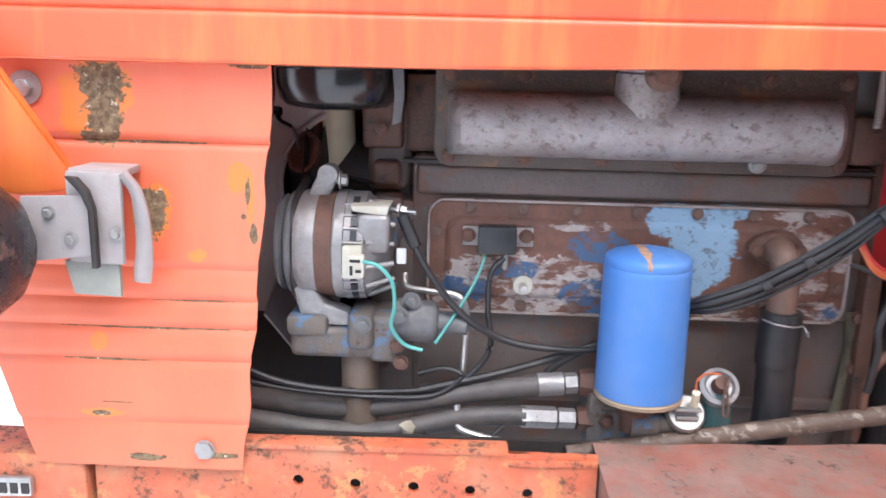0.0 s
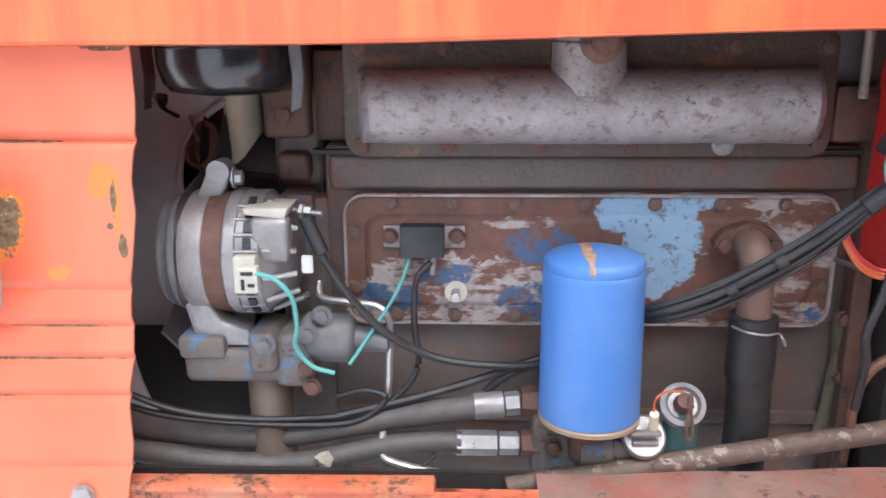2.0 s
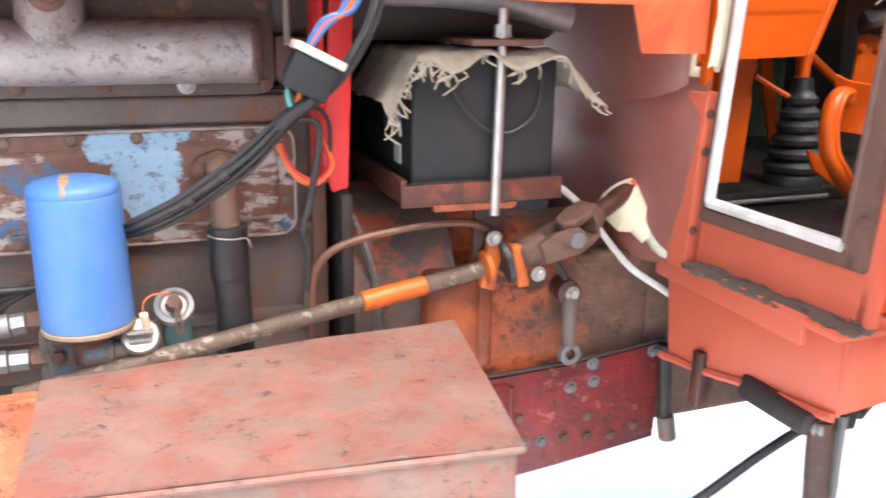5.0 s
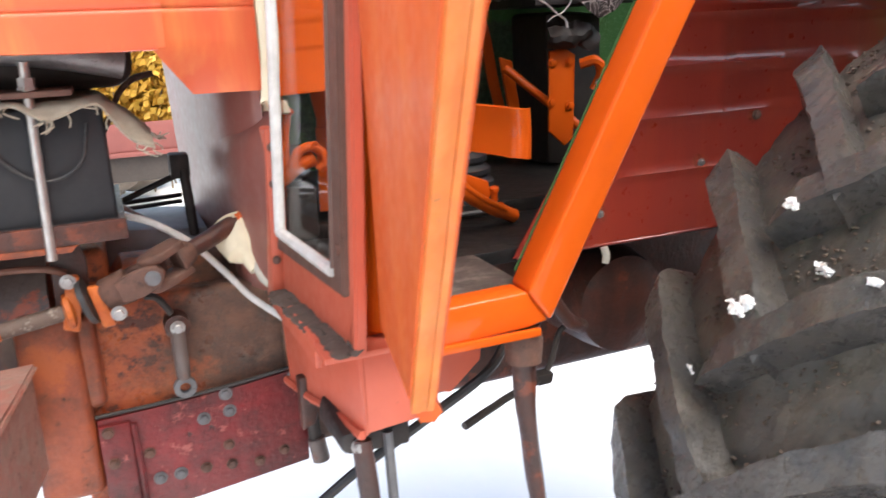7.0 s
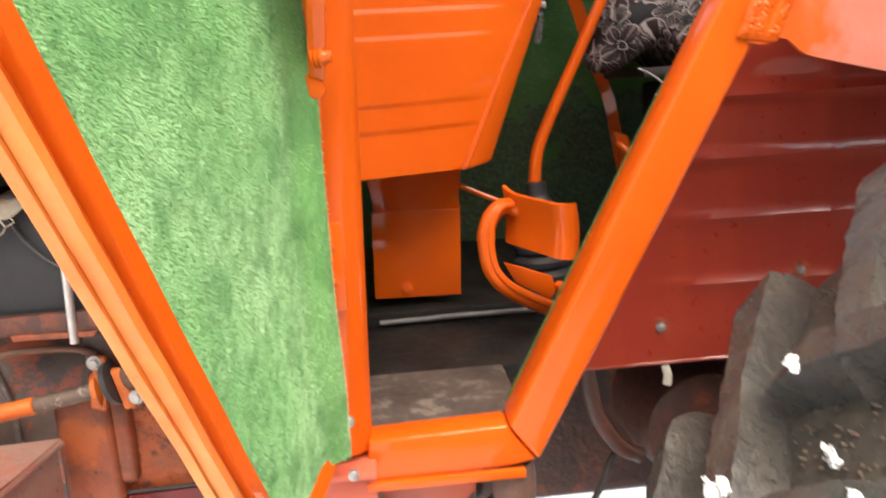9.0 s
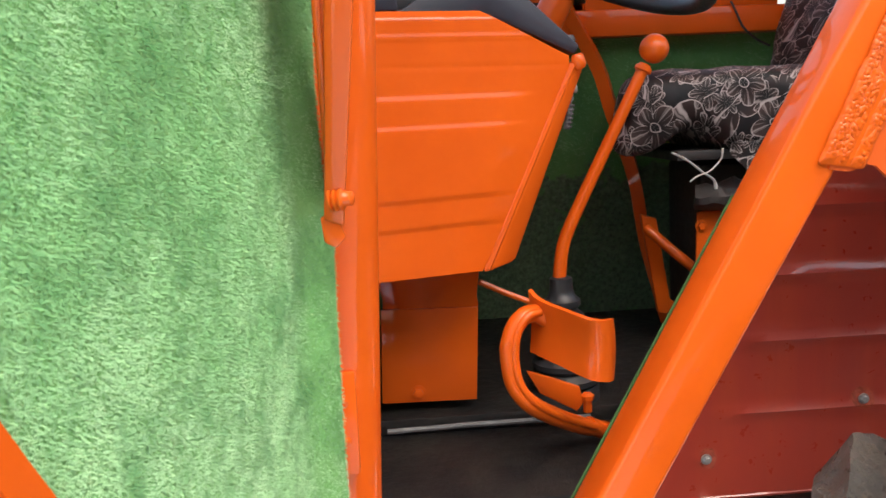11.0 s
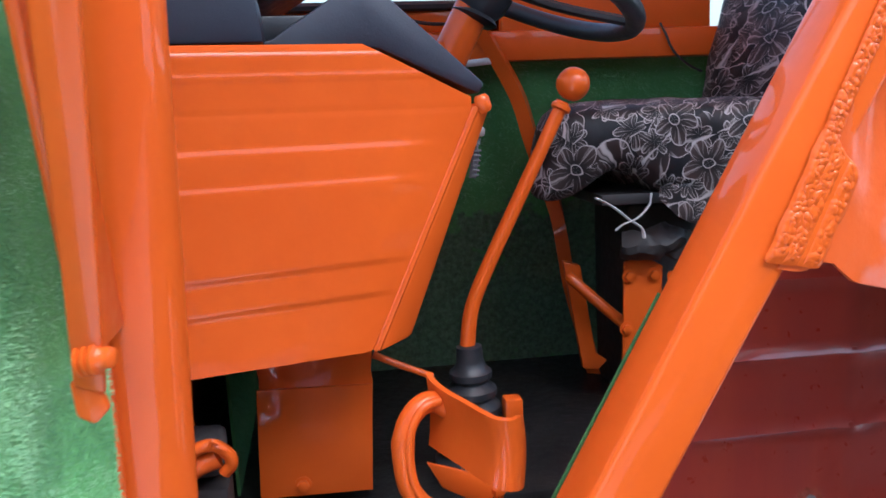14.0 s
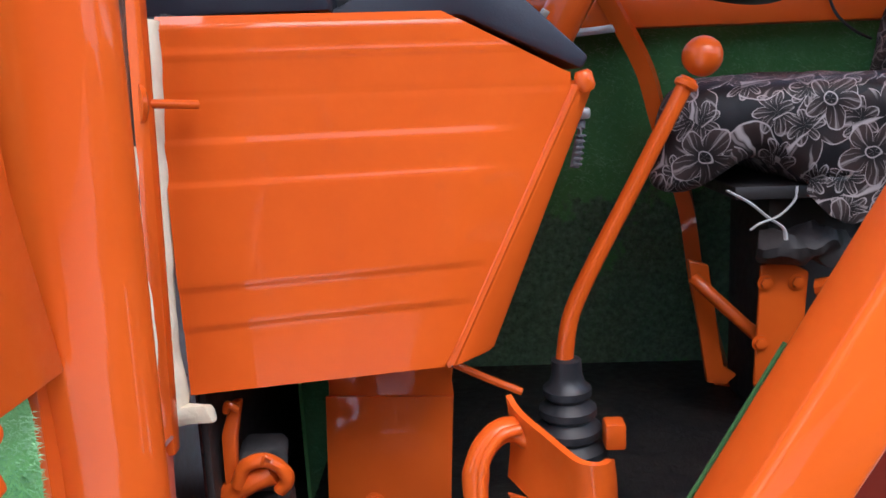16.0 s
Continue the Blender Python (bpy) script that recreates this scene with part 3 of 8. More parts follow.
def tube(points, r, seg=10, n=8, flat=1.0, taper=None):
    """A round bar, pipe or cable along a smooth line."""
    path = smooth_path(points, n)
    bm = bmesh.new()
    rings = []
    up = Vector((0.13, 0.2, 1)).normalized()
    for i, p in enumerate(path):
        d = (path[min(i + 1, len(path) - 1)] - path[max(i - 1, 0)]).normalized()
        s = d.cross(up)
        if s.length < 0.05:
            s = d.cross(Vector((1, 0, 0)))
        s.normalize()
        u = s.cross(d).normalized()
        k = r * (1 if taper is None else 1 + (taper - 1) * i / (len(path) - 1))
        rings.append([bm.verts.new(p + s * (k * math.cos(2 * math.pi * j / seg)) + u * (k * flat * math.sin(2 * math.pi * j / seg))) for j in range(seg)])
    for a, b in zip(rings, rings[1:]):
        for j in range(seg):
            bm.faces.new((a[j], a[(j + 1) % seg], b[(j + 1) % seg], b[j]))
    bm.faces.new(rings[0][::-1])
    bm.faces.new(rings[-1])
    return bm


def sheet(fn, nu, nv, thick=0.003):
    """A sheet from a function of u, v in 0..1, with thickness."""
    P = [[fn(i / nu, j / nv) for j in range(nv + 1)] for i in range(nu + 1)]
    bm = bmesh.new()
    front, back = [], []
    for i in range(nu + 1):
        fr, bk = [], []
        for j in range(nv + 1):
            du = P[min(i + 1, nu)][j] - P[max(i - 1, 0)][j]
            dv = P[i][min(j + 1, nv)] - P[i][max(j - 1, 0)]
            n = du.cross(dv)
            n = n.normalized() if n.length > 1e-12 else Vector((0, -1, 0))
            fr.append(bm.verts.new(P[i][j]))
            bk.append(bm.verts.new(P[i][j] - n * thick))
        front.append(fr)
        back.append(bk)
    for i in range(nu):
        for j in range(nv):
            bm.faces.new((front[i][j], front[i + 1][j], front[i + 1][j + 1], front[i][j + 1]))
            bm.faces.new((back[i][j], back[i][j + 1], back[i + 1][j + 1], back[i + 1][j]))
    for i in range(nu):
        bm.faces.new((front[i][0], back[i][0], back[i + 1][0], front[i + 1][0]))
        bm.faces.new((front[i][nv], front[i + 1][nv], back[i + 1][nv], back[i][nv]))
    for j in range(nv):
        bm.faces.new((front[0][j], front[0][j + 1], back[0][j + 1], back[0][j]))
        bm.faces.new((front[nu][j], back[nu][j], back[nu][j + 1], front[nu][j + 1]))
    return bm


def rough_up(bm, amount, scale, seed=0.0):
    """Uneven casting: pushes each vertex by a smooth noise."""
    for v in bm.verts:
        v.co += noise.noise_vector(v.co * scale + Vector((seed, seed, seed))) * amount
    return bm


def hex_mesh(name, r, h, material, washer=1.5):
    bm = lathe([(0, r * washer), (h * 0.18, r * washer), (h * 0.22, r * 1.02)], (0, 0, 0), (0, 0, 1), 14)
    top = lathe([(h * 0.2, r), (h * 0.9, r), (h, r * 0.82)], (0, 0, 0), (0, 0, 1), 6)
    return mesh_of(join(bm, top), name, material, 35)


TO_CAMERA = pose(0, 0, 0, 90, 0, 0)
BOLT_RUST = hex_mesh("bolt", 0.0072, 0.006, RUST, 1.25)
BOLT_ZINC = hex_mesh("bolt", 0.0070, 0.009, ZINC)
BOLT_FLAT = hex_mesh("bolt", 0.0058, 0.0042, ROD_RUST, 1.25)
BOLT_DULL = hex_mesh("bolt", 0.0070, 0.007, GREY_CAST)
BOLT_ORANGE = hex_mesh("bolt", 0.0075, 0.006, ORANGE)
BOLT_SMALL = hex_mesh("bolt", 0.0045, 0.006, ZINC)


def bolt(parent, x, y, z, me=None, label="", turn=0):
    return put_mesh("bolt", me or BOLT_RUST, parent, Matrix.Translation((x, y, z)) @ pose(0, 0, 0, 90, 0, turn), label)


# ---- ground and distance ----
def ground():
    bm = bmesh.new()
    n = 90
    g = []
    for i in range(n + 1):
        row = []
        for j in range(n + 1):
            u, v = 2 * i / n - 1, 2 * j / n - 1
            x, y = 1 + 300 * u * abs(u) ** 2.2, 1 + 300 * v * abs(v) ** 2.2
            z = -0.13 + 0.05 * noise.noise(Vector((x * 1.3, y * 1.3, 0))) + 0.02 * noise.noise(Vector((x * 5, y * 5, 3)))
            row.append(bm.verts.new((x, y, z)))
        g.append(row)
    for i in range(n):
        for j in range(n):
            bm.faces.new((g[i][j], g[i + 1][j], g[i + 1][j + 1], g[i][j + 1]))
    solo("ground", bm, SNOW, "trodden white snow on the yard", "ground", kind="structure", smooth=80)


ground()


# ---- hood and side panel ----
def crease(z, at, depth, width):
    return depth * math.exp(-(((z - at) / width) ** 2))


def hood_y(z):
    y = 0.800
    for at in (1.381, 1.47, 1.56):
        y += crease(z, at, 0.0032, 0.0019)
    return y + 0.03 * max(0, z - 1.55)


def hood_low(x):
    """Height of the hood's wavy lower edge."""
    return 1.334 + 0.010 * math.exp(-(((x - 0.42) / 0.24) ** 2)) + 0.0015 * noise.noise(Vector((x * 4, 1, 0)))


def build_hood():
    hood = thing("hood", (0.3, 0.80, 1.334), "long faded orange engine hood with pressed creases", "engine hood")
    zs = [1.334, 1.338, 1.345, 1.352, 1.360, 1.366, 1.370, 1.374, 1.3775, 1.3793, 1.381, 1.3827, 1.3845, 1.388, 1.395, 1.41, 1.44, 1.456, 1.461, 1.4665, 1.4683, 1.470, 1.4717, 1.4735, 1.48, 1.50, 1.54, 1.551, 1.5565, 1.5583, 1.56, 1.5617, 1.5635, 1.57, 1.60, 1.64]

    def side(u, v):
        z = zs[int(round(v * (len(zs) - 1)))]
        x = -0.62 + 1.50 * u
        return Vector((x, hood_y(z) + 0.0015 * noise.noise(Vector((x * 6, 0, z * 9))), max(z, hood_low(x) + (z - 1.334) * 0.5)))

    part("side_sheet", sheet(side, 70, len(zs) - 1, 0.0025), HOOD_PAINT, hood)
    part("bottom_lip", sheet(lambda u, v: Vector((-0.62 + 1.49 * u, 0.8005 + 0.021 * v, hood_low(-0.62 + 1.49 * u) - 0.0015 * math.sin(math.pi * v))), 70, 6, 0.002), HOOD_PAINT, hood)
    zr = [1.272, 1.276, 1.29, 1.32] + [z for z in zs if z > 1.334]

    def rear(u, v):
        z = zr[int(round(v * (len(zr) - 1)))]
        x0 = 0.861 if z > 1.335 else 0.861 + (1.335 - z) * 0.80
        x = x0 + u * (1.000 - x0)
        tuck = 0.037 * max(0.0, (1.335 - z) / 0.063) * (1.0 - min(1.0, max(0.0, (x - 0.911) / 0.085)))
        return Vector((x, hood_y(z) + 0.0035 + 0.036 * max(0.0, (x - 0.87) / 0.13) + tuck, z))

    part("rear_side_sheet", sheet(rear, 20, len(zr) - 1, 0.0025), HOOD_PAINT, hood)

    def top(u, v):
        a = v * math.pi / 2
        return Vector((-0.62 + 1.60 * u, 0.803 + 0.09 * (1 - math.cos(a)) + 0.22 * v, 1.64 + 0.09 * math.sin(a)))

    part("top_sheet", sheet(top, 24, 10, 0.0025), HOOD_PAINT, hood)
    part("far_side_sheet", box(-0.62, 0.87, 1.335, 1.340, 1.45, 1.735, 0.001), HOOD_PAINT, hood)
    part("top_rear_sheet", box(-0.62, 1.0, 1.10, 1.34, 1.728, 1.733), HOOD_PAINT, hood)


build_hood()


def panel_edge(z):
    return -0.165 - (1.333 - z) * 0.080 + 0.0015 * math.sin(z * 60) + 0.002 * noise.noise(Vector((z * 25, 0, 0)))


def build_side_panel():
    p = thing("engine_side_cover", (-0.3, 0.82, 0.91), "faded orange pressed steel side panel with rust patches", "engine panel")
    creases = ((0.957, 0.0022), (1.025, 0.003), (1.060, 0.003), (1.090, 0.003), (1.123, 0.0025), (1.252, 0.0045))
    zs = sorted({0.908, 0.915, 0.935, 0.98, 1.005, 1.15, 1.19, 1.22, 1.285, 1.31, 1.334, *[round(c[0] + d, 4) for c in creases for d in (-0.009, -0.006, -0.003, 0.0, 0.003, 0.006, 0.010, 0.015)]})

    def fn(u, v):
        z = zs[int(round(v * (len(zs) - 1)))]
        x1 = panel_edge(z)
        lo = -0.468 + 0.36 * max(0, (1.04 - z)) if z < 1.04 else -0.468 + (z - 1.04) * 0.10
        x = lo + u * (x1 - lo)
        y = 0.818 + 0.004 * (1.335 - z) - 0.030 * max(0.0, (1.252 - z) / 0.34)
        for at, dep in creases:
            y += crease(z, at, dep, 0.0035) - crease(z, at + 0.010, dep * 0.5, 0.006)
        y += 0.0015 * noise.noise(Vector((x * 9, 3, z * 9)))
        return Vector((x, y, z + (0.002 * noise.noise(Vector((x * 20, 0, 0))) if v in (0.0, 1.0) else 0)))

    part("pressed_sheet", sheet(fn, 30, len(zs) - 1, 0.003), PANEL_PAINT, p)
    put_mesh("bolt", hex_mesh("bolt", 0.010, 0.006, ZINC, 1.1), p, Matrix.Translation((-0.240, 0.7905, 0.930)) @ TO_CAMERA, "grey round bolt head")
    put_mesh("bolt", hex_mesh("bolt", 0.009, 0.008, ZINC, 1.9), p, Matrix.Translation((-0.414, 0.8165, 1.303)) @ TO_CAMERA, "zinc bolt on a wide washer")


build_side_panel()


def build_headlight():
    h = thing("headlight", (-0.41, 0.72, 1.09), "round black headlight with flaking paint on a bracket", "headlight")
    part("shell", lathe([(0, 0.02), (0.012, 0.045), (0.035, 0.064), (0.062, 0.070), (0.085, 0.071), (0.088, 0.074), (0.094, 0.074)], (-0.36, 0.70, 1.165), (-0.60, 0.66, 1.165), 36),
         surface("flaking_black_paint", (0.02, 0.02, 0.023), (0.03, 0.03, 0.033), 0.25, wear=(0.22, 0.12, 0.09), wear_amount=0.35, wear_scale=28, bumps=0.2), h)
    part("lens", lathe([(0, 0.070), (0.006, 0.06), (0.012, 0.03)], (-0.4527, 0.6845, 1.165), (-0.60, 0.66, 1.165), 36), CHROME, h, "clear ribbed glass lens")
    b = thing("headlight_bracket", (-0.33, 0.775, 1.10), "bent grey sheet metal headlight bracket screwed to an orange arm", "bracket")
    part("clamp_plate", rough_up(prism([(-0.392, 1.205), (-0.325, 1.208), (-0.322, 1.150), (-0.388, 1.142)], 0.748, 0.752, 0.001), 0.001, 12), BRACKET, b)
    part("strap", rough_up(join(box(-0.352, -0.300, 0.757, 0.765, 1.140, 1.228, 0.003), box(-0.352, -0.300, 0.762, 0.815, 1.222, 1.230, 0.002)), 0.003, 15, 2), BRACKET, b)
    part("curved_flange", tube([(-0.300, 0.765, 1.228), (-0.288, 0.770, 1.205), (-0.286, 0.775, 1.16), (-0.290, 0.775, 1.118)], 0.0095, 10, 6, 0.6), BRACKET, b)
    part("lower_plate", rough_up(prism([(-0.362, 1.140), (-0.308, 1.142), (-0.308, 1.104), (-0.354, 1.106)], 0.764, 0.770, 0.001), 0.0015, 30), surface("grey_green_plate", (0.36, 0.37, 0.32), (0.28, 0.28, 0.25), 0.6, wear=(0.16, 0.09, 0.06), wear_amount=0.2), b)
    part("dark_band", rough_up(prism([(-0.345, 1.226), (-0.334, 1.225), (-0.324, 1.213), (-0.319, 1.195), (-0.319, 1.138), (-0.325, 1.138), (-0.325, 1.195), (-0.331, 1.210)], 0.742, 0.750, 0.001), 0.0006, 20), ENGINE_DARK, b, "dark strap edge")
    for x, z in ((-0.365, 1.19), (-0.345, 1.165), (-0.305, 1.17)):
        bolt(b, x, 0.748 if x < -0.33 else 0.756, z, BOLT_SMALL)
    a = thing("lamp_arm", (-0.42, 0.76, 1.2), "sloping orange flat steel arm", "bracket")
    part("flat_bar", prism([(-0.475, 1.352), (-0.432, 1.352), (-0.338, 1.212), (-0.395, 1.205), (-0.475, 1.21)], 0.758, 0.764, 0.0015), ORANGE_OLD, a)
    part("edge_fold", prism([(-0.433, 1.350), (-0.4315, 1.352), (-0.3375, 1.213), (-0.339, 1.212)], 0.7645, 0.774, 0.0004), ORANGE_OLD, a)


build_headlight()


# ---- frame rail and lower left ----
def build_rail():
    r = thing("frame_rail", (-0.1, 0.80, 0.78), "orange-red steel frame rail with chipped paint and holes", "frame rail")
    holes = [(-0.305, 0.912), (-0.143, 0.893), (-0.081, 0.891), (-0.018, 0.890), (0.043, 0.888), (0.105, 0.887)]
    x0, x1, z0, z1 = -0.365, 0.178, 0.76, 0.934
    bm = bmesh.new()
    bmv = {}

    def vert(x, z):
        k = (round(x, 5), round(z, 5))
        if k not in bmv:
            bmv[k] = bm.verts.new((x, 0.800, z))
        return bmv[k]

    prev = x0
    for hx, hz in sorted(holes):
        a, b = hx - 0.0085, hx + 0.0085
        bm.faces.new([vert(prev, z0), vert(a, z0), vert(a, z1), vert(prev, z1)])
        ring = [(hx + 0.006 * math.cos(t * math.pi / 6), hz + 0.0065 * math.sin(t * math.pi / 6)) for t in range(12)]
        top = [vert(*ring[i]) for i in range(0, 7)]
        bot = [vert(*ring[i % 12]) for i in range(6, 13)]
        bm.faces.new([vert(b, z1), vert(a, z1), vert(a, hz)] + [top[6]] + top[5::-1] + [vert(b, hz)])
        bm.faces.new([vert(a, z0), vert(b, z0), vert(b, hz)] + [bot[6]] + bot[5::-1] + [vert(a, hz)])
        prev = b
    bm.faces.new([vert(prev, z0), vert(x1, z0), vert(x1, z1), vert(prev, z1)])
    ext = bmesh.ops.extrude_face_region(bm, geom=bm.faces[:])
    bmesh.ops.translate(bm, verts=[v for v in ext["geom"] if isinstance(v, bmesh.types.BMVert)], vec=(0, 0.006, 0))
    part("web", bm, RAIL_PAINT, r, smooth=20)
    part("top_flange", rough_up(prism([(-0.365, 0.934), (0.081, 0.938), (0.083, 0.932), (-0.365, 0.928)], 0.797, 0.822, 0.001), 0.0015, 12), RAIL_PAINT, r)
    part("rear_flange", rough_up(prism([(0.083, 0.926), (0.178, 0.929), (0.178, 0.922), (0.083, 0.919)], 0.797, 0.816, 0.001), 0.0015, 12), RAIL_PAINT, r)
    # Dark sheet standing for the shade between rail and engine.
    part("gap_shade", box(-0.36, 0.178, 0.85, 0.856, 0.77, 0.925), ENGINE_DARK, r)
    f = thing("front_guard", (-0.45, 0.80, 0.70), "orange steel front beam with chipped paint and a slotted grip", "frame beam")
    part("beam", rough_up(box(-0.62, -0.372, 0.792, 0.86, 0.74, 0.917, 0.004), 0.002, 9), RAIL_PAINT, f)
    part("slotted_plate", rough_up(box(-0.47, -0.428, 0.783, 0.793, 0.868, 0.892, 0.004), 0.002, 40), STEEL, f)
    for i in range(3):
        part("slot", box(-0.463 + i * 0.012, -0.455 + i * 0.012, 0.7815, 0.784, 0.874, 0.886), ENGINE_DARK, f)


build_rail()


# ---- engine ----
FLANGE_RUST = surface("rusty_oily_flange", (0.105, 0.072, 0.056), (0.070, 0.050, 0.042), 0.45, scale=18, patch=(0.17, 0.085, 0.045), patch_amount=0.30, patch_scale=22, wear=(0.24, 0.20, 0.18), wear_amount=0.22, wear_scale=60, dirt=(0.045, 0.034, 0.030), dirt_amount=0.7, bumps=0.5, bump_scale=120)


def build_engine():
    e = thing("engine_block", (0.2, 1.1, 0.66), "oily rust-brown cast iron tractor engine block", "engine")
    part("crankcase", rough_up(join(box(-0.075, 0.50, 0.955, 1.33, 0.80, 1.05, 0.01), box(-0.02, 0.49, 0.948, 1.2, 0.93, 0.945, 0.004)), 0.003, 14), ENGINE, e)
    part("cylinder_wall", rough_up(box(-0.035, 0.50, 0.952, 1.33, 1.045, 1.232, 0.008), 0.0025, 15), ENGINE, e)
    part("wall_rib", rough_up(box(-0.03, 0.495, 0.944, 0.96, 1.187, 1.222, 0.006, 3), 0.002, 18), ENGINE, e)
    part("cylinder_head", rough_up(box(-0.045, 0.505, 0.962, 1.33, 1.233, 1.325, 0.006), 0.0025, 16), ENGINE_RUST, e)
    part("head_gasket_line", box(-0.046, 0.505, 0.945, 0.965, 1.222, 1.227, 0.001), ENGINE_DARK, e)
    part("rocker_cover", rough_up(box(-0.05, 0.51, 0.985, 1.25, 1.327, 1.45, 0.015, 3), 0.002, 12), ENGINE_RUST, e)
    part("head_lip", rough_up(box(-0.05, 0.51, 0.955, 1.0, 1.330, 1.3365, 0.002), 0.001, 12), ENGINE_RUST, e)
    part("timing_case", rough_up(join(box(-0.085, -0.03, 0.950, 1.30, 0.86, 1.18, 0.008), box(-0.080, -0.045, 0.940, 1.0, 1.13, 1.185, 0.006), box(-0.088, -0.036, 0.962, 1.1, 1.185, 1.29, 0.012, 3)), 0.004, 18), ENGINE, e)
    part("blue_boss", box(-0.066, -0.048, 0.934, 0.945, 1.12, 1.165, 0.004), BLUE_CAST, e)
    part("thermostat_housing", rough_up(box(-0.105, -0.035, 1.00, 1.30, 1.285, 1.46, 0.012, 3), 0.004, 16), ENGINE_DARK, e)
    part("water_flange", rough_up(join(box(-0.094, -0.046, 0.944, 1.0, 1.238, 1.335, 0.006, 3), box(-0.082, -0.048, 0.938, 0.97, 1.196, 1.224, 0.007, 3)), 0.002, 24), ENGINE_RUST, e, "rusty bolted water outlet flange")
    bolt(e, -0.070, 0.943, 1.262)
    part("rear_flange", rough_up(box(0.495, 0.515, 0.93, 1.33, 0.78, 1.30, 0.005), 0.002, 14), ENGINE_RUST, e)
    # Added dark block, no engine part; closes the see-through gap by the red pillar.
    part("gap_filler", rough_up(box(0.50, 0.66, 1.285, 1.315, 0.75, 1.30, 0.004), 0.002, 12), ENGINE_DARK, e)
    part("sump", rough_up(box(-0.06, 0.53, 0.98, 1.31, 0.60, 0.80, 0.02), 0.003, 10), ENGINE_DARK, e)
    part("oil_gallery_lug", rough_up(tube([(0.494, 0.948, 1.06), (0.500, 0.946, 1.0), (0.492, 0.948, 0.92)], 0.011, 10, 8, 0.4), 0.002, 30), OLIVE, e, "olive stained casting rib")
    for x, z in ((0.496, 1.055), (0.499, 0.992)):
        bolt(e, x, 0.94, z, BOLT_RUST)
    # water port on the head
    part("rear_boss", rough_up(box(0.458, 0.505, 0.93, 0.97, 1.236, 1.29, 0.008), 0.002, 20), ENGINE_RUST, e)

    c = thing("tappet_cover", (0.23, 0.94, 1.046), "rusted engine side cover with peeling blue and white paint", "engine cover")

    def rounded(x0, x1, z0, z1, r, n=5):
        out = []
        for cx, cz, a in ((x1 - r, z1 - r, 0), (x0 + r, z1 - r, 90), (x0 + r, z0 + r, 180), (x1 - r, z0 + r, 270)):
            for i in range(n + 1):
                t = radians(a + 90 * i / n)
                out.append((cx + r * math.cos(t), cz + r * math.sin(t)))
        return out

    part("cover_flange", prism(rounded(-0.016, 0.480, 1.045, 1.184, 0.022), 0.941, 0.953, 0.0015), PLATE_PAINT, c)
    rim = bmesh.new()
    loops = []
    for inset, y in ((0.0, 0.941), (0.001, 0.938), (0.003, 0.938), (0.004, 0.941)):
        loops.append([rim.verts.new((x, y, z)) for x, z in rounded(-0.016 + inset, 0.480 - inset, 1.045 + inset, 1.184 - inset, 0.022 - inset)])
    for a, b in zip(loops, loops[1:]):
        for i in range(len(a)):
            rim.faces.new((a[i], a[(i + 1) % len(a)], b[(i + 1) % len(b)], b[i]))
    part("raised_rim", rim, surface("chipped_pale_rim", (0.40, 0.36, 0.345), (0.24, 0.17, 0.145), 0.45, scale=26, wear=(0.17, 0.085, 0.06), wear_amount=0.42, wear_scale=30, bumps=0.3), c, "bare chipped edge")
    face = bmesh.new()
    loops = []
    for inset, y in ((0.021, 0.9415), (0.026, 0.936), (0.030, 0.935)):
        loops.append([face.verts.new((x, y, z)) for x, z in rounded(-0.016 + inset, 0.480 - inset, 1.045 + inset, 1.184 - inset, 0.018)])
    for a, b in zip(loops, loops[1:]):
        for i in range(len(a)):
            face.faces.new((a[i], a[(i + 1) % len(a)], b[(i + 1) % len(b)], b[i]))
    face.faces.new(loops[-1])
    part("pressed_face", face, PLATE_PAINT, c)
    for x in (0.035, 0.096, 0.159, 0.228, 0.297, 0.362, 0.425):
        bolt(c, x, 0.940, 1.174, BOLT_FLAT)
    for x in (0.038, 0.098, 0.160, 0.228, 0.30, 0.395):
        bolt(c, x, 0.940, 1.056, BOLT_FLAT)
    for x, z in ((-0.004, 1.145), (-0.003, 1.085), (0.468, 1.09), (0.470, 1.145)):
        bolt(c, x, 0.940, z, BOLT_FLAT)
    part("white_washer", lathe([(0, 0.0115), (0.003, 0.0115), (0.0035, 0.0065), (0.0036, 0.0)], (0.099, 0.935, 1.083), (0.099, 0.8, 1.083), 24), WHITE_PLASTIC, c, "white plastic washer")
    part("stud", rod((0.099, 0.932, 1.083), (0.099, 0.915, 1.082), 0.005, seg=10), STEEL, c)

    m = thing("intake_manifold", (0.22, 0.91, 1.225), "weathered cast aluminium intake manifold bolted along the engine", "manifold")
    part("flange", rough_up(prism(rounded(-0.010, 0.458, 1.222, 1.345, 0.02), 0.932, 0.948, 0.002), 0.001, 20), FLANGE_RUST, m, "rusty oily manifold flange")

    def body(u, v):
        x = 0.004 + 0.438 * u
        a = math.pi * (v - 0.5)
        end = min(1, u / 0.03, (1 - u) / 0.03) ** 0.5
        return Vector((x, 0.935 - 0.052 * end * math.cos(a) ** 0.7, 1.272 + 0.036 * math.sin(a)))

    part("runner", rough_up(sheet(body, 50, 16, 0.004), 0.0015, 22), ALU, m)
    part("inlet_neck", rough_up(lathe([(0, 0.036), (0.02, 0.0355), (0.036, 0.034), (0.045, 0.034), (0.047, 0.031), (0.10, 0.031)], (0.223, 0.918, 1.285), (0.223, 0.918, 1.5), 28), 0.001, 30), ALU, m)
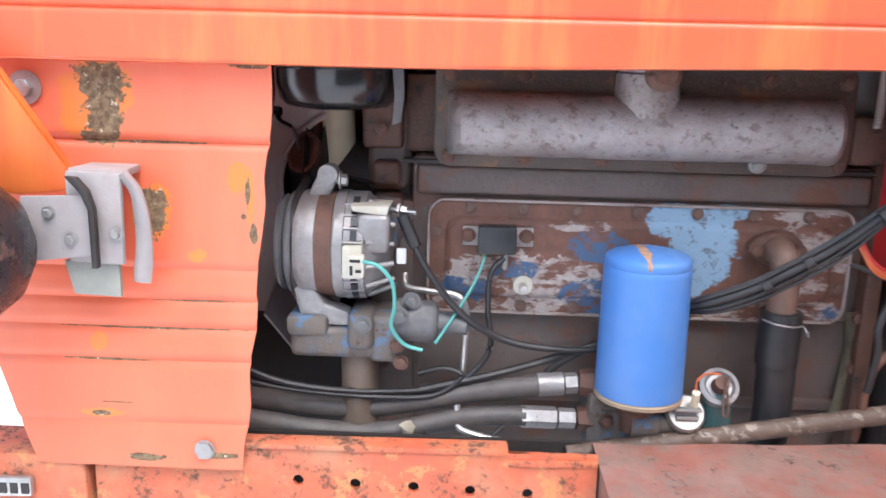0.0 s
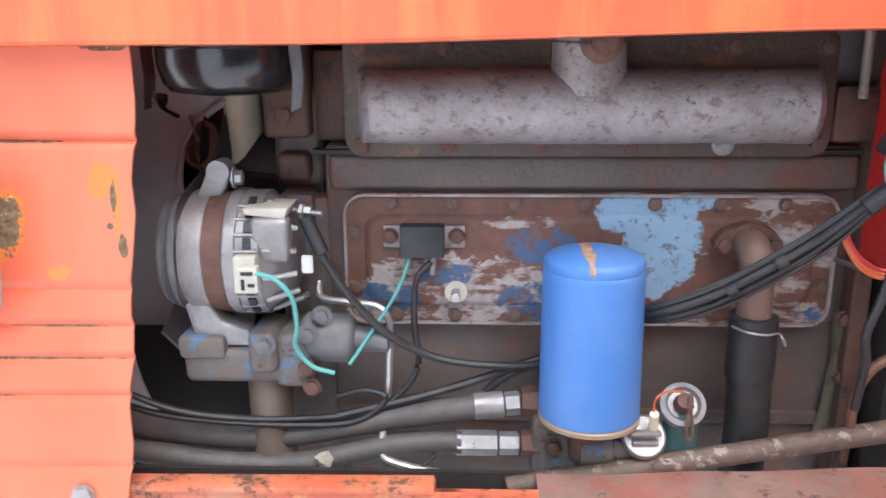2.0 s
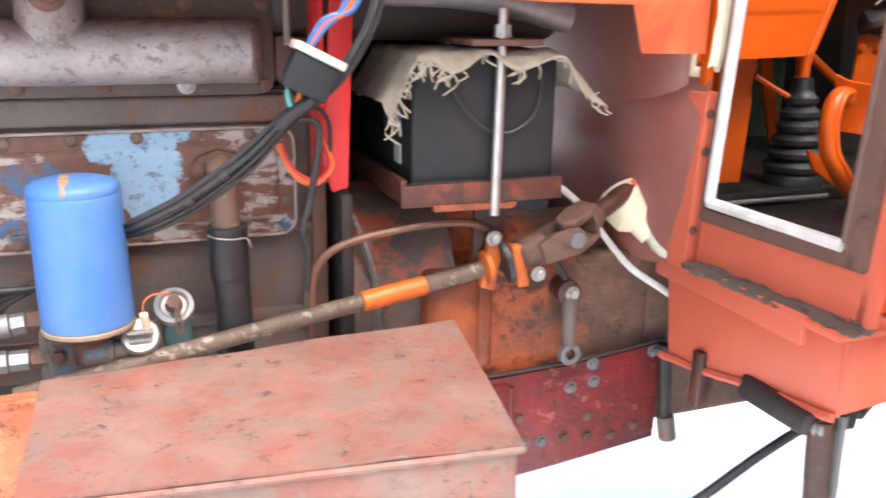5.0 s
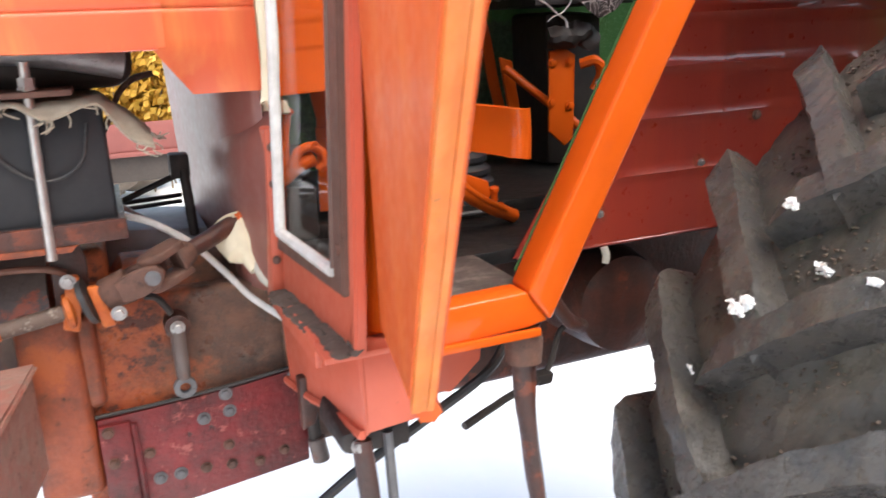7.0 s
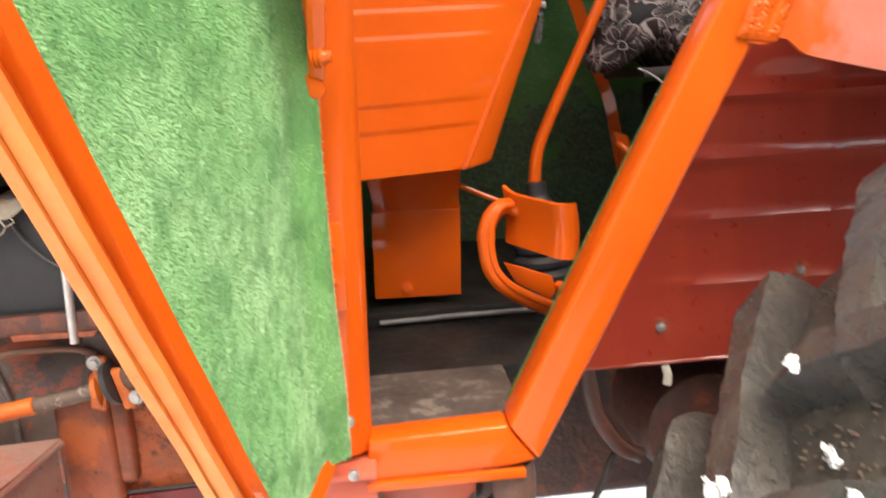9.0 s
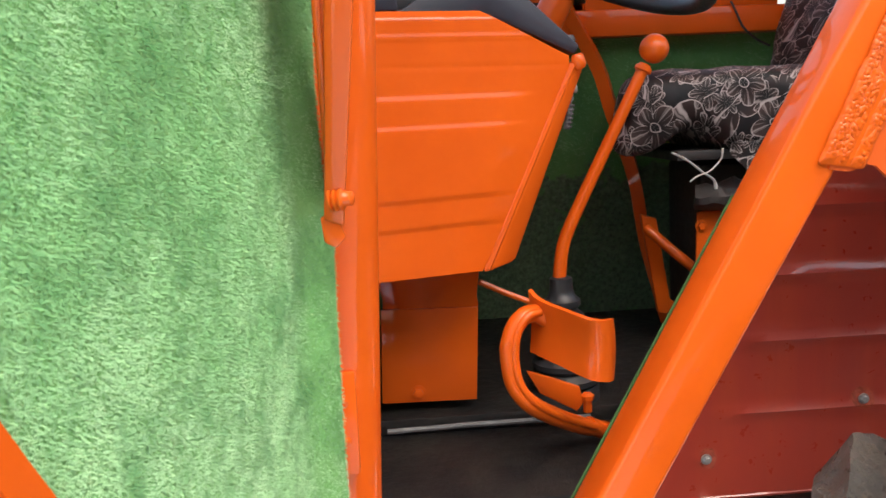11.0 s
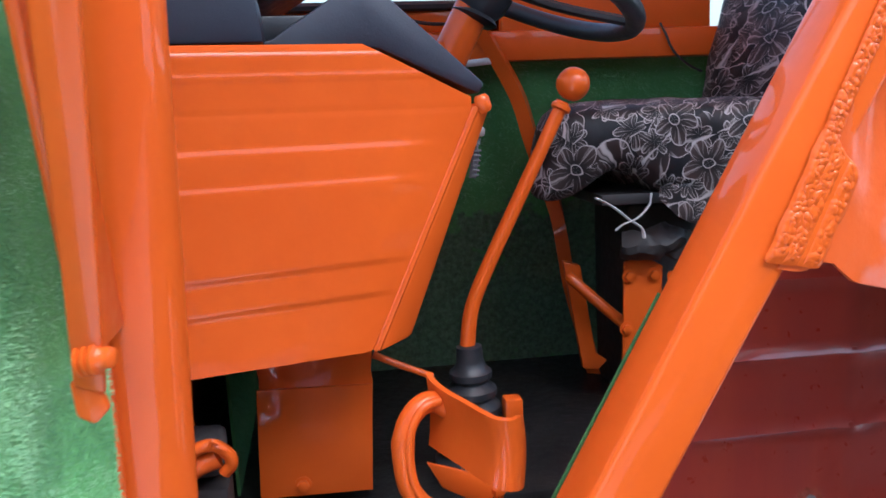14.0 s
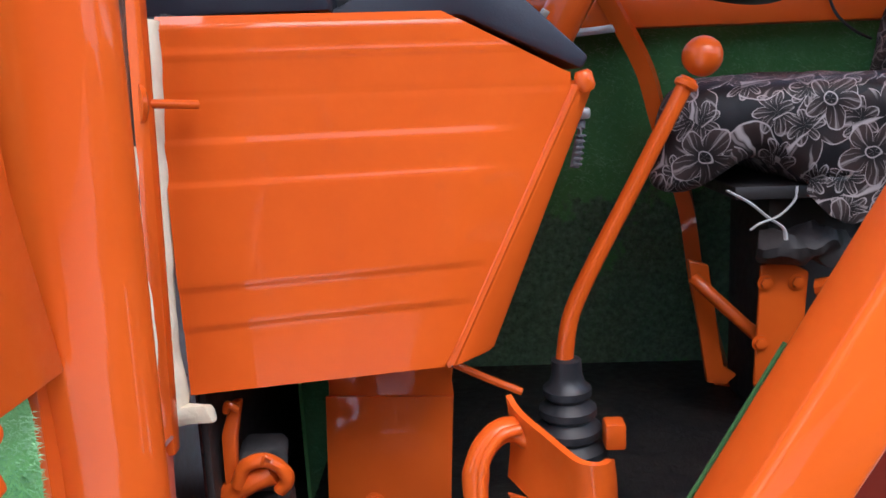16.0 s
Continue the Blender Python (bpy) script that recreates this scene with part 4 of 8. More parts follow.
    part("clamp_ring", lathe([(0, 0.036), (0.0, 0.041), (0.03, 0.041), (0.03, 0.036)], (0.223, 0.918, 1.335), (0.223, 0.918, 1.4), 28), RUST, m, "rusty steel clamp")
    part("plug", lathe([(0, 0.0185), (0.010, 0.0185), (0.012, 0.015), (0.013, 0.012), (0.020, 0.011), (0.021, 0.0)], (0.226, 0.865, 1.332), (0.226, 0.5, 1.332), 24), RUST, m, "round rusty steel plug")
    for i, x in enumerate((0.007, 0.093, 0.181, 0.268, 0.356, 0.445)):
        bolt(m, x, 0.932, 1.234, BOLT_ZINC if i == 4 else BOLT_RUST)
    for x in (0.007, 0.09, 0.36, 0.445):
        bolt(m, x, 0.932, 1.326)


build_engine()


# ---- fan shroud, air cleaner, front of the engine ----
def build_front():
    s = thing("fan_shroud", (-0.25, 1.0, 0.9), "dusty grey sheet metal fan shroud", "fan shroud")

    def fn(u, v):
        a = math.pi * (0.1 + 0.8 * v)
        return Vector((-0.30 + 0.085 * u - 0.02 * u * u, 1.10 - 0.20 * math.sin(a), 1.10 - 0.24 * math.cos(a)))

    part("shroud_skin", sheet(fn, 8, 24, 0.003), SHROUD, s)
    ring = [(-0.085 + 0.116 * math.cos(radians(k)), 1.185 + 0.10 * math.sin(radians(k))) for k in range(100, 262, 9)]
    part("shroud_face", rough_up(prism([(-0.36, 1.335), (-0.16, 1.335)] + ring + [(-0.13, 1.02), (-0.36, 0.96)], 0.998, 1.004, 0.0015), 0.003, 5), SHROUD, s)
    part("opening_rim", tube([(x, 0.996, z) for x, z in ring], 0.004, 8, 3), SHROUD, s)
    part("radiator_side", box(-0.36, -0.28, 0.90, 1.34, 0.80, 1.45, 0.004), SHROUD, s, "dull grey radiator side tank")
    # Added dark block in place of the dark space between shroud and rail.
    part("shroud_gap_filler", rough_up(box(-0.34, -0.085, 0.985, 1.34, 0.66, 1.02, 0.006), 0.002, 8), ENGINE_DARK, s, "dark filler block added to close the gap below the shroud")
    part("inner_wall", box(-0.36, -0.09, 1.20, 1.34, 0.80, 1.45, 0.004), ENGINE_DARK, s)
    w = thing("fan", (-0.19, 1.10, 1.10), "dark steel engine fan behind the alternator", "fan")
    for i in range(4):
        a = i * math.pi / 2 + 0.5
        bm = sheet(lambda u, v: Vector((-0.205 + 0.03 * v, 0.03 * 0 + (0.035 + 0.15 * u), 0.06 * (v - 0.5) * (0.6 + 0.5 * u))), 8, 4, 0.003)
        moved(bm, Matrix.Translation((0, 1.10, 1.10)) @ Matrix.Rotation(a, 4, "X"))
        part("blade", bm, surface("lilac_grey_fan_paint", (0.25, 0.22, 0.23), (0.2, 0.17, 0.18), 0.5) if i == 0 else bpy.data.materials["lilac_grey_fan_paint"], w)
    part("pulley", lathe([(0, 0.055), (0.005, 0.075), (0.012, 0.062), (0.020, 0.062), (0.027, 0.075), (0.032, 0.055)], (-0.172, 1.04, 1.20), (0, 1.04, 1.20), 32), ENGINE_DARK, w, "black belt pulley")
    part("belt", tube([(-0.158, 0.95, 1.20), (-0.158, 0.88, 1.18), (-0.158, 0.86, 1.135), (-0.158, 0.88, 1.085), (-0.158, 1.0, 1.03), (-0.158, 1.1, 1.02)], 0.006, 8), RUBBER, w)
    part("water_pump", rough_up(lathe([(0, 0.035), (0.03, 0.05), (0.06, 0.045), (0.10, 0.05)], (-0.14, 1.02, 1.19), (0, 1.02, 1.19), 24), 0.002, 30), ENGINE_DARK, w)

    a = thing("air_cleaner", (-0.12, 0.93, 1.28), "glossy black oil bath air cleaner bowl with clips", "air cleaner")
    part("bowl", lathe([(0, 0.03), (0.004, 0.058), (0.012, 0.066), (0.03, 0.070), (0.045, 0.070), (0.047, 0.074), (0.055, 0.074), (0.057, 0.070), (0.12, 0.070)], (-0.121, 0.945, 1.282), (-0.121, 0.945, 1.5), 40), BLACK_GLOSS, a)
    for x, y in ((-0.050, 0.92), (-0.195, 0.93)):
        part("clip", rough_up(prism([(x - 0.006, 1.34), (x + 0.006, 1.34), (x + 0.008, 1.30), (x + 0.004, 1.272), (x - 0.006, 1.268), (x - 0.003, 1.30)], y - 0.012, y - 0.008, 0.001), 0.002, 30), BLACK_GLOSS if x < -0.1 else GREY_CAST, a)
    part("bracket_strap", tube([(-0.188, 0.935, 1.283), (-0.186, 0.93, 1.27), (-0.172, 0.928, 1.262)], 0.006, 8, 6, 0.4), BLACK_GLOSS, a)
    c = thing("coolant_pipe", (-0.14, 1.0, 1.19), "cream coloured upright pipe", "pipe")
    part("pipe_body", rod((-0.132, 1.01, 1.32), (-0.128, 1.005, 1.19), 0.020), CREAM, c)
    part("pipe_mouth", lathe([(0, 0.024), (0.008, 0.026), (0.008, 0.021), (0.001, 0.019)], (-0.165, 0.985, 1.225), (-0.19, 0.95, 1.24), 24), RUST, c)


build_front()


def build_alternator():
    a = thing("alternator", (-0.11, 0.91, 1.07), "cast aluminium alternator with a rusty stator ring", "alternator")
    y, z = 0.908, 1.133
    part("pulley", lathe([(0, 0.030), (0.002, 0.052), (0.006, 0.055), (0.010, 0.048), (0.014, 0.055), (0.018, 0.052)], (-0.180, y, z), (0, y, z), 36), GREY_CAST, a)
    part("fan_disc", lathe([(0, 0.02), (0, 0.058), (0.003, 0.059), (0.006, 0.056)], (-0.166, y, z), (0, y, z), 36), GREY_CAST, a)
    part("front_housing", rough_up(lathe([(0, 0.045), (0.003, 0.058), (0.010, 0.061), (0.026, 0.061), (0.028, 0.059)], (-0.160, y, z), (0, y, z), 40), 0.0006, 50), ALU_CLEAN, a)
    part("stator_ring", lathe([(0, 0.0595), (0.001, 0.0605), (0.020, 0.0605), (0.021, 0.0595)], (-0.1355, y, z), (0, y, z), 40), RUST, a, "rust-brown laminated stator ring")
    part("rear_housing", rough_up(lathe([(0, 0.0605), (0.002, 0.0622), (0.012, 0.0622), (0.013, 0.0606), (0.034, 0.0602), (0.036, 0.0575), (0.046, 0.051), (0.054, 0.045), (0.058, 0.036), (0.060, 0.028)], (-0.1145, y, z), (0, y, z), 44), 0.0008, 45), ALU_CLEAN, a)
    for k in range(11):
        t = radians(116 + k * 14.5)
        d = Vector((0, math.cos(t), math.sin(t)))
        turn = Matrix(((1, 0, 0, 0), (0, d.y, -d.z, 0), (0, d.z, d.y, 0), (0, 0, 0, 1)))
        part("vent_slot", moved(box(-0.0035, 0.0035, -0.004, 0.0014, -0.0052, 0.0052), Matrix.Translation(Vector((-0.0905, y, z)) + d * 0.0612) @ turn), BLACK_PLASTIC, a)
        e = Vector((0, math.cos(t + 0.126), math.sin(t + 0.126)))
        part("fin", rod(Vector((-0.103, y, z)) + e * 0.0612, Vector((-0.080, y, z)) + e * 0.0600, 0.0018, seg=6), ALU_CLEAN, a)
    for k in range(7):
        t = radians(112 + k * 27)
        d = Vector((0, math.cos(t), math.sin(t)))
        part("rib", rod(Vector((-0.078, y, z)) + d * 0.058, Vector((-0.048, y, z)) + d * 0.046, 0.0028, seg=8), ALU_CLEAN, a)
    part("top_ear", rough_up(join(prism([(-0.150, 1.185), (-0.122, 1.190), (-0.112, 1.212), (-0.116, 1.222), (-0.132, 1.222), (-0.140, 1.205)], 0.890, 0.906, 0.003), lathe([(0, 0.011), (0.022, 0.011)], (-0.124, 0.909, 1.214), (-0.124, 0.5, 1.214), 18)), 0.0008, 40), ALU_CLEAN, a)
    put_mesh("bolt", BOLT_ZINC, a, Matrix.Translation((-0.112, 0.898, 1.207)) @ pose(0, 0, 0, 0, 90, 0), "zinc plated bolt and washers")
    part("ear_bolt", rod((-0.135, 0.900, 1.209), (-0.103, 0.896, 1.206), 0.0045, seg=10), ZINC, a)
    part("tension_strap", tube([(-0.126, 0.905, 1.215), (-0.10, 0.95, 1.20), (-0.06, 1.0, 1.185)], 0.009, 8, 6, 0.35), ENGINE_DARK, a)
    part("rear_cover", rough_up(box(-0.088, -0.052, 0.852, 0.872, 1.135, 1.178, 0.006, 3), 0.0015, 40), ALU_CLEAN, a)
    part("flap", rough_up(prism([(-0.094, 1.186), (-0.052, 1.186), (-0.056, 1.176), (-0.092, 1.180)], 0.856, 0.90, 0.001), 0.001, 40), WHITE_PLASTIC, a)
    cn = part("connector", join(box(-0.101, -0.080, 0.838, 0.852, 1.110, 1.145, 0.002), box(-0.094, -0.076, 0.828, 0.840, 1.114, 1.138, 0.002)), WHITE_PLASTIC, a, "off-white plug connector")
    part("plug_slot", join(box(-0.091, -0.080, 0.8268, 0.829, 1.131, 1.134), box(-0.091, -0.088, 0.8268, 0.829, 1.117, 1.127), box(-0.085, -0.079, 0.8268, 0.829, 1.120, 1.123)), BATTERY, cn)
    part("output_stud", join(rod((-0.05, 0.884, 1.178), (-0.025, 0.880, 1.176), 0.0028, seg=8), lathe([(0, 0.008), (0.003, 0.008), (0.004, 0.006), (0.011, 0.006)], (-0.046, 0.884, 1.178), (-0.02, 0.88, 1.176), 6)), STEEL, a)
    part("lower_arm", rough_up(prism([(-0.162, 1.098), (-0.136, 1.092), (-0.124, 1.072), (-0.098, 1.064), (-0.096, 1.047), (-0.150, 1.048)], 0.866, 0.892, 0.004), 0.001, 30), ALU_CLEAN, a)

    b = thing("pump_drive", (-0.08, 0.88, 0.93), "blue and rust casting with bolts below the alternator", "bracket")
    part("casting", rough_up(join(box(-0.164, -0.045, 0.862, 0.93, 1.010, 1.046, 0.008, 3), box(-0.166, -0.12, 0.858, 0.92, 1.036, 1.060, 0.006)), 0.002, 26), BLUE_CAST, b)
    part("saddle", rough_up(join(box(-0.098, -0.070, 0.852, 0.92, 1.024, 1.066, 0.008, 3), box(-0.074, -0.038, 0.860, 0.93, 1.006, 1.062, 0.008, 3)), 0.002, 30), BLUE_CAST, b)
    part("coupling", rough_up(lathe([(0, 0.020), (0.004, 0.024), (0.045, 0.024), (0.050, 0.020), (0.052, 0.012), (0.084, 0.012), (0.086, 0.007), (0.094, 0.006)], (-0.050, 0.885, 1.052), (0.2, 0.885, 1.040), 24), 0.001, 30), GREY_CAST, b)
    for x, yy, zz in ((-0.080, 0.852, 1.055), (-0.040, 0.858, 1.064), (-0.042, 0.858, 1.030), (-0.038, 0.858, 1.010), (-0.028, 0.870, 1.078)):
        bolt(b, x, yy, zz, BOLT_DULL if zz > 1.05 else BOLT_RUST)
    part("post", rough_up(lathe([(0, 0.024), (0.03, 0.022), (0.10, 0.022), (0.11, 0.020)], (-0.088, 0.895, 0.905), (-0.088, 0.895, 1.2), 20), 0.0015, 30), surface("greasy_brown_post", (0.17, 0.13, 0.10), (0.11, 0.08, 0.06), 0.5), b)


build_alternator()


# ---- filter, hoses, small engine fittings ----
def build_filter():
    f = thing("oil_filter", (0.229, 0.872, 0.972), "blue spin-on oil filter can with a rust mark on its rim", "oil filter")
    part("can", lathe([(0, 0.047), (0.002, 0.0488), (0.140, 0.0474), (0.146, 0.0475), (0.1475, 0.0466), (0.149, 0.0472), (0.154, 0.0469), (0.157, 0.0455), (0.1595, 0.042), (0.163, 0.030), (0.1655, 0.015), (0.1662, 0.0)], (0.230, 0.872, 0.981), (0.2285, 0.872, 1.3), 56, caps=False), FILTER_BLUE, f)
    part("seam", lathe([(0, 0.045), (0.0, 0.049), (0.004, 0.0495), (0.006, 0.048)], (0.230, 0.872, 0.976), (0.230, 0.872, 1.2), 56), surface("tan_gasket", (0.36, 0.27, 0.18), (0.26, 0.19, 0.13), 0.6), f, "tan rusty rim seam")
    h = thing("filter_head", (0.23, 0.89, 0.90), "chipped blue and rust filter head casting with ports", "filter head")
    part("neck", rough_up(lathe([(0, 0.020), (0.025, 0.022), (0.038, 0.040), (0.042, 0.043)], (0.230, 0.876, 0.934), (0.230, 0.874, 1.2), 28), 0.001, 30), RUST, h)
    part("body", rough_up(join(box(0.182, 0.255, 0.868, 0.945, 0.895, 0.958, 0.010, 3), box(0.176, 0.215, 0.872, 0.94, 0.90, 0.975, 0.006)), 0.002, 28), BLUE_CAST, h)
    part("side_port", rough_up(lathe([(0, 0.017), (0.03, 0.017), (0.032, 0.012), (0.06, 0.011)], (0.222, 0.868, 0.944), (0.4, 0.868, 0.944), 20), 0.001, 30), BLUE_CAST, h)
    for z, yy in ((0.982, 0.892), (0.939, 0.888)):
        part("port_nut", rough_up(lathe([(0, 0.014), (0.012, 0.017), (0.026, 0.017)], (0.166, yy, z - 0.002), (0.3, yy, z - 0.002), 6), 0.001, 40), RUST, h)
    for x, z in ((0.196, 0.945), (0.200, 0.915)):
        bolt(h, x, 0.867, z)
    s = thing("pressure_sensor", (0.282, 0.86, 0.935), "round zinc pressure sensor with a wire", "sensor")
    part("sensor_cap", lathe([(0, 0.012), (0.012, 0.019), (0.016, 0.0215), (0.028, 0.0215), (0.031, 0.019), (0.031, 0.0)], (0.283, 0.882, 0.945), (0.282, 0.836, 0.978), 32), ZINC, s)
    part("cap_rib", join(box(0.268, 0.297, 0.848, 0.856, 0.967, 0.971, 0.001), box(0.270, 0.295, 0.8485, 0.8565, 0.957, 0.961, 0.001)), ZINC, s)
    part("terminal", rod((0.290, 0.856, 0.972), (0.288, 0.846, 0.992), 0.0045, seg=12), CREAM, s, "cream wire terminal")
    part("sensor_wire", tube([(0.288, 0.848, 0.990), (0.289, 0.850, 1.004), (0.30, 0.856, 1.010), (0.318, 0.862, 1.008)], 0.0011, 8), ORANGE_WIRE, s)
    t = thing("tall_sensor", (0.32, 0.875, 0.92), "round sensor on a stained blue-green tube with a hairpin clip", "sensor")
    part("tube_body", rough_up(lathe([(0, 0.017), (0.055, 0.017), (0.058, 0.014)], (0.324, 0.886, 0.925), (0.321, 0.880, 1.0), 24), 0.0008, 40), surface("verdigris_paint", (0.04, 0.13, 0.135), (0.09, 0.11, 0.11), 0.5, wear=(0.12, 0.07, 0.05), wear_amount=0.3), t)
    part("sensor_cap", lathe([(0, 0.016), (0.006, 0.022), (0.018, 0.022), (0.020, 0.017), (0.016, 0.014), (0.016, 0.0)], (0.322, 0.886, 0.978), (0.320, 0.855, 1.005), 32), ALU_CLEAN, t)
    part("rusty_centre", lathe([(0, 0.010), (0.012, 0.008), (0.013, 0.0)], (0.3215, 0.872, 0.990), (0.320, 0.850, 1.010), 16), RUST, t)
    part("hairpin", tube([(0.326, 0.862, 1.006), (0.322, 0.856, 0.988), (0.322, 0.856, 0.965), (0.326, 0.857, 0.960), (0.328, 0.856, 0.968), (0.324, 0.858, 0.998)], 0.0015, 6), ROD_RUST, t)


build_filter()


FITTING = surface("stained_plated_fitting", (0.40, 0.40, 0.41), (0.28, 0.27, 0.27), 0.42, metal=0.5, scale=60, wear=(0.17, 0.09, 0.05), wear_amount=0.36, wear_scale=50, dirt=(0.13, 0.10, 0.085), dirt_amount=0.6, bumps=0.2)


def hose(name, label, points, r, m, fit=None):
    h = thing(name, points[0], label, "hose", group="hydraulic hoses")
    part("hose_body", rough_up(tube(points, r, 14), 0.0008, 30), m, h)
    if fit:
        a, b = Vector(fit[0]), Vector(fit[1])
        d = (b - a).normalized()
        L = (b - a).length
        part("ferrule", lathe([(0, r * 0.95), (0.001, r * 1.08), (L * 0.62, r * 1.08), (L * 0.63, r * 0.8)], a, b, 20 if fit[2] else 6), FITTING, h, "bright steel hose ferrule")
        part("coupling_nut", lathe([(L * 0.64, r * 0.6), (L * 0.66, r * 0.98), (L * 0.95, r * 0.98), (L, r * 0.6)], a, b, 6), FITTING, h)
    return h


hose("hydraulic_hose", "dusty black hydraulic hose with a steel fitting", [(-0.34, 0.90, 0.975), (-0.26, 0.895, 0.956), (-0.20, 0.890, 0.946), (-0.106, 0.890, 0.939), (-0.052, 0.890, 0.945), (0.003, 0.890, 0.956), (0.057, 0.890, 0.966), (0.112, 0.890, 0.975), (0.122, 0.890, 0.976)], 0.0125, HOSE_GREY, ((0.118, 0.890, 0.976), (0.166, 0.892, 0.980), True))
hose("hydraulic_hose", "dusty black hydraulic hose with a hexagonal steel fitting", [(-0.34, 0.885, 0.955), (-0.26, 0.880, 0.934), (-0.20, 0.876, 0.925), (-0.149, 0.876, 0.918), (-0.079, 0.876, 0.915), (-0.025, 0.878, 0.922), (0.03, 0.882, 0.935), (0.08, 0.884, 0.939), (0.106, 0.884, 0.939)], 0.0120, HOSE_GREY, ((0.100, 0.884, 0.939), (0.166, 0.888, 0.937), False))


def wire(name, label, points, r, m, group="engine wires", category="wire", n=8):
    return solo(name, tube(points, r, 8, n), m, label, category, group)


wire("battery_cable", "thick black cable from the alternator sagging to the filter", [(-0.040, 0.876, 1.170), (-0.030, 0.868, 1.150), (-0.005, 0.87, 1.105), (0.030, 0.875, 1.062), (0.075, 0.885, 1.032), (0.13, 0.892, 1.020), (0.19, 0.905, 1.018), (0.25, 0.915, 1.045)], 0.0040, RUBBER)
solo("cable_lug", rod((-0.040, 0.874, 1.174), (-0.024, 0.868, 1.140), 0.007, seg=12), RUBBER, "black rubber cable boot on the alternator stud", "cable lug")
wire("black_wire", "thin black wire looping from the relay", [(0.075, 0.921, 1.118), (0.060, 0.915, 1.10), (0.058, 0.905, 1.06), (0.062, 0.895, 1.02), (0.045, 0.89, 0.99), (0.015, 0.885, 0.972), (-0.03, 0.88, 0.967), (-0.10, 0.872, 0.968), (-0.17, 0.866, 0.978), (-0.22, 0.862, 0.998), (-0.26, 0.86, 1.02)], 0.0035, RUBBER)
wire("black_wire", "black wire running back behind the filter", [(-0.02, 0.88, 0.968), (0.06, 0.89, 0.985), (0.12, 0.90, 1.0), (0.19, 0.91, 1.022), (0.24, 0.92, 1.03)], 0.0045, RUBBER)
wire("black_wire", "black wire below the alternator", [(-0.26, 0.868, 0.995), (-0.20, 0.868, 0.975), (-0.14, 0.87, 0.966), (-0.06, 0.876, 0.960), (0.0, 0.88, 0.963), (0.03, 0.885, 0.985), (0.01, 0.89, 0.992), (-0.02, 0.89, 0.985)], 0.0035, RUBBER)
wire("black_wire", "short black wire behind the hose fitting", [(0.13, 0.905, 0.985), (0.15, 0.905, 1.003), (0.19, 0.908, 1.020)], 0.0045, RUBBER)
solo("white_tag", box(-0.046, -0.035, 0.874, 0.877, 1.119, 1.137, 0.002), surface("white_card", (0.72, 0.72, 0.72), (0.66, 0.66, 0.66), 0.5), "small white tag on the alternator cable", "tag")
wire("teal_wire", "teal insulated wire from the alternator plug", [(-0.078, 0.830, 1.132), (-0.060, 0.826, 1.128), (-0.046, 0.828, 1.11), (-0.044, 0.834, 1.08), (-0.048, 0.842, 1.058), (-0.035, 0.848, 1.036), (-0.014, 0.850, 1.028)], 0.0022, TEAL_WIRE)
wire("teal_wire", "teal insulated wire up to the relay", [(0.000, 0.852, 1.036), (0.020, 0.875, 1.062), (0.040, 0.90, 1.09), (0.050, 0.915, 1.112), (0.053, 0.921, 1.126)], 0.0018, TEAL_WIRE)
wire("oil_line", "bare metal oil line bent down the block", [(-0.040, 0.925, 1.095), (-0.036, 0.915, 1.082), (-0.01, 0.91, 1.079), (0.022, 0.905, 1.076), (0.033, 0.902, 1.060), (0.033, 0.90, 1.02), (0.030, 0.895, 0.975), (0.026, 0.882, 0.945), (0.027, 0.873, 0.930), (0.043, 0.870, 0.922), (0.092, 0.868, 0.913), (0.174, 0.866, 0.906), (0.20, 0.866, 0.905)], 0.0038, STEEL, "engine pipes", "pipe")
wire("black_wire", "thin grey-black wire looping below the hoses", [(-0.01, 0.865, 0.925), (0.0, 0.862, 0.912), (0.03, 0.862, 0.905), (0.06, 0.868, 0.915), (0.08, 0.875, 0.93)], 0.0025, RUBBER)
solo("cloth_knot", rough_up(lathe([(0, 0.002), (0.003, 0.009), (0.005, 0.009), (0.008, 0.002)], (-0.030, 0.866, 0.928), (-0.029, 0.85, 0.932), 10), 0.005, 120), CLOTH, "frayed pale knot tied on the hose", "knot")


def build_relay():
    r = thing("relay", (0.066, 0.925, 1.125), "small black relay on a grey metal tab", "relay")
    part("tab", rough_up(box(0.026, 0.108, 0.930, 0.933, 1.130, 1.153, 0.001), 0.0008, 50), ALU, r)
    part("case", box(0.044, 0.088, 0.912, 0.931, 1.124, 1.156, 0.002), BLACK_PLASTIC, r)
    for x in (0.033, 0.100):
        bolt(r, x, 0.931, 1.142, BOLT_RUST)
    part("terminal", rod((0.053, 0.922, 1.126), (0.051, 0.920, 1.113), 0.003, seg=8), BRASS, r)
    part("terminal", rod((0.078, 0.922, 1.126), (0.076, 0.920, 1.105), 0.003, seg=8), ALU_CLEAN, r)


BRASS = surface("brass", (0.50, 0.36, 0.12), (0.42, 0.30, 0.10), 0.4, metal=0.8)
build_relay()


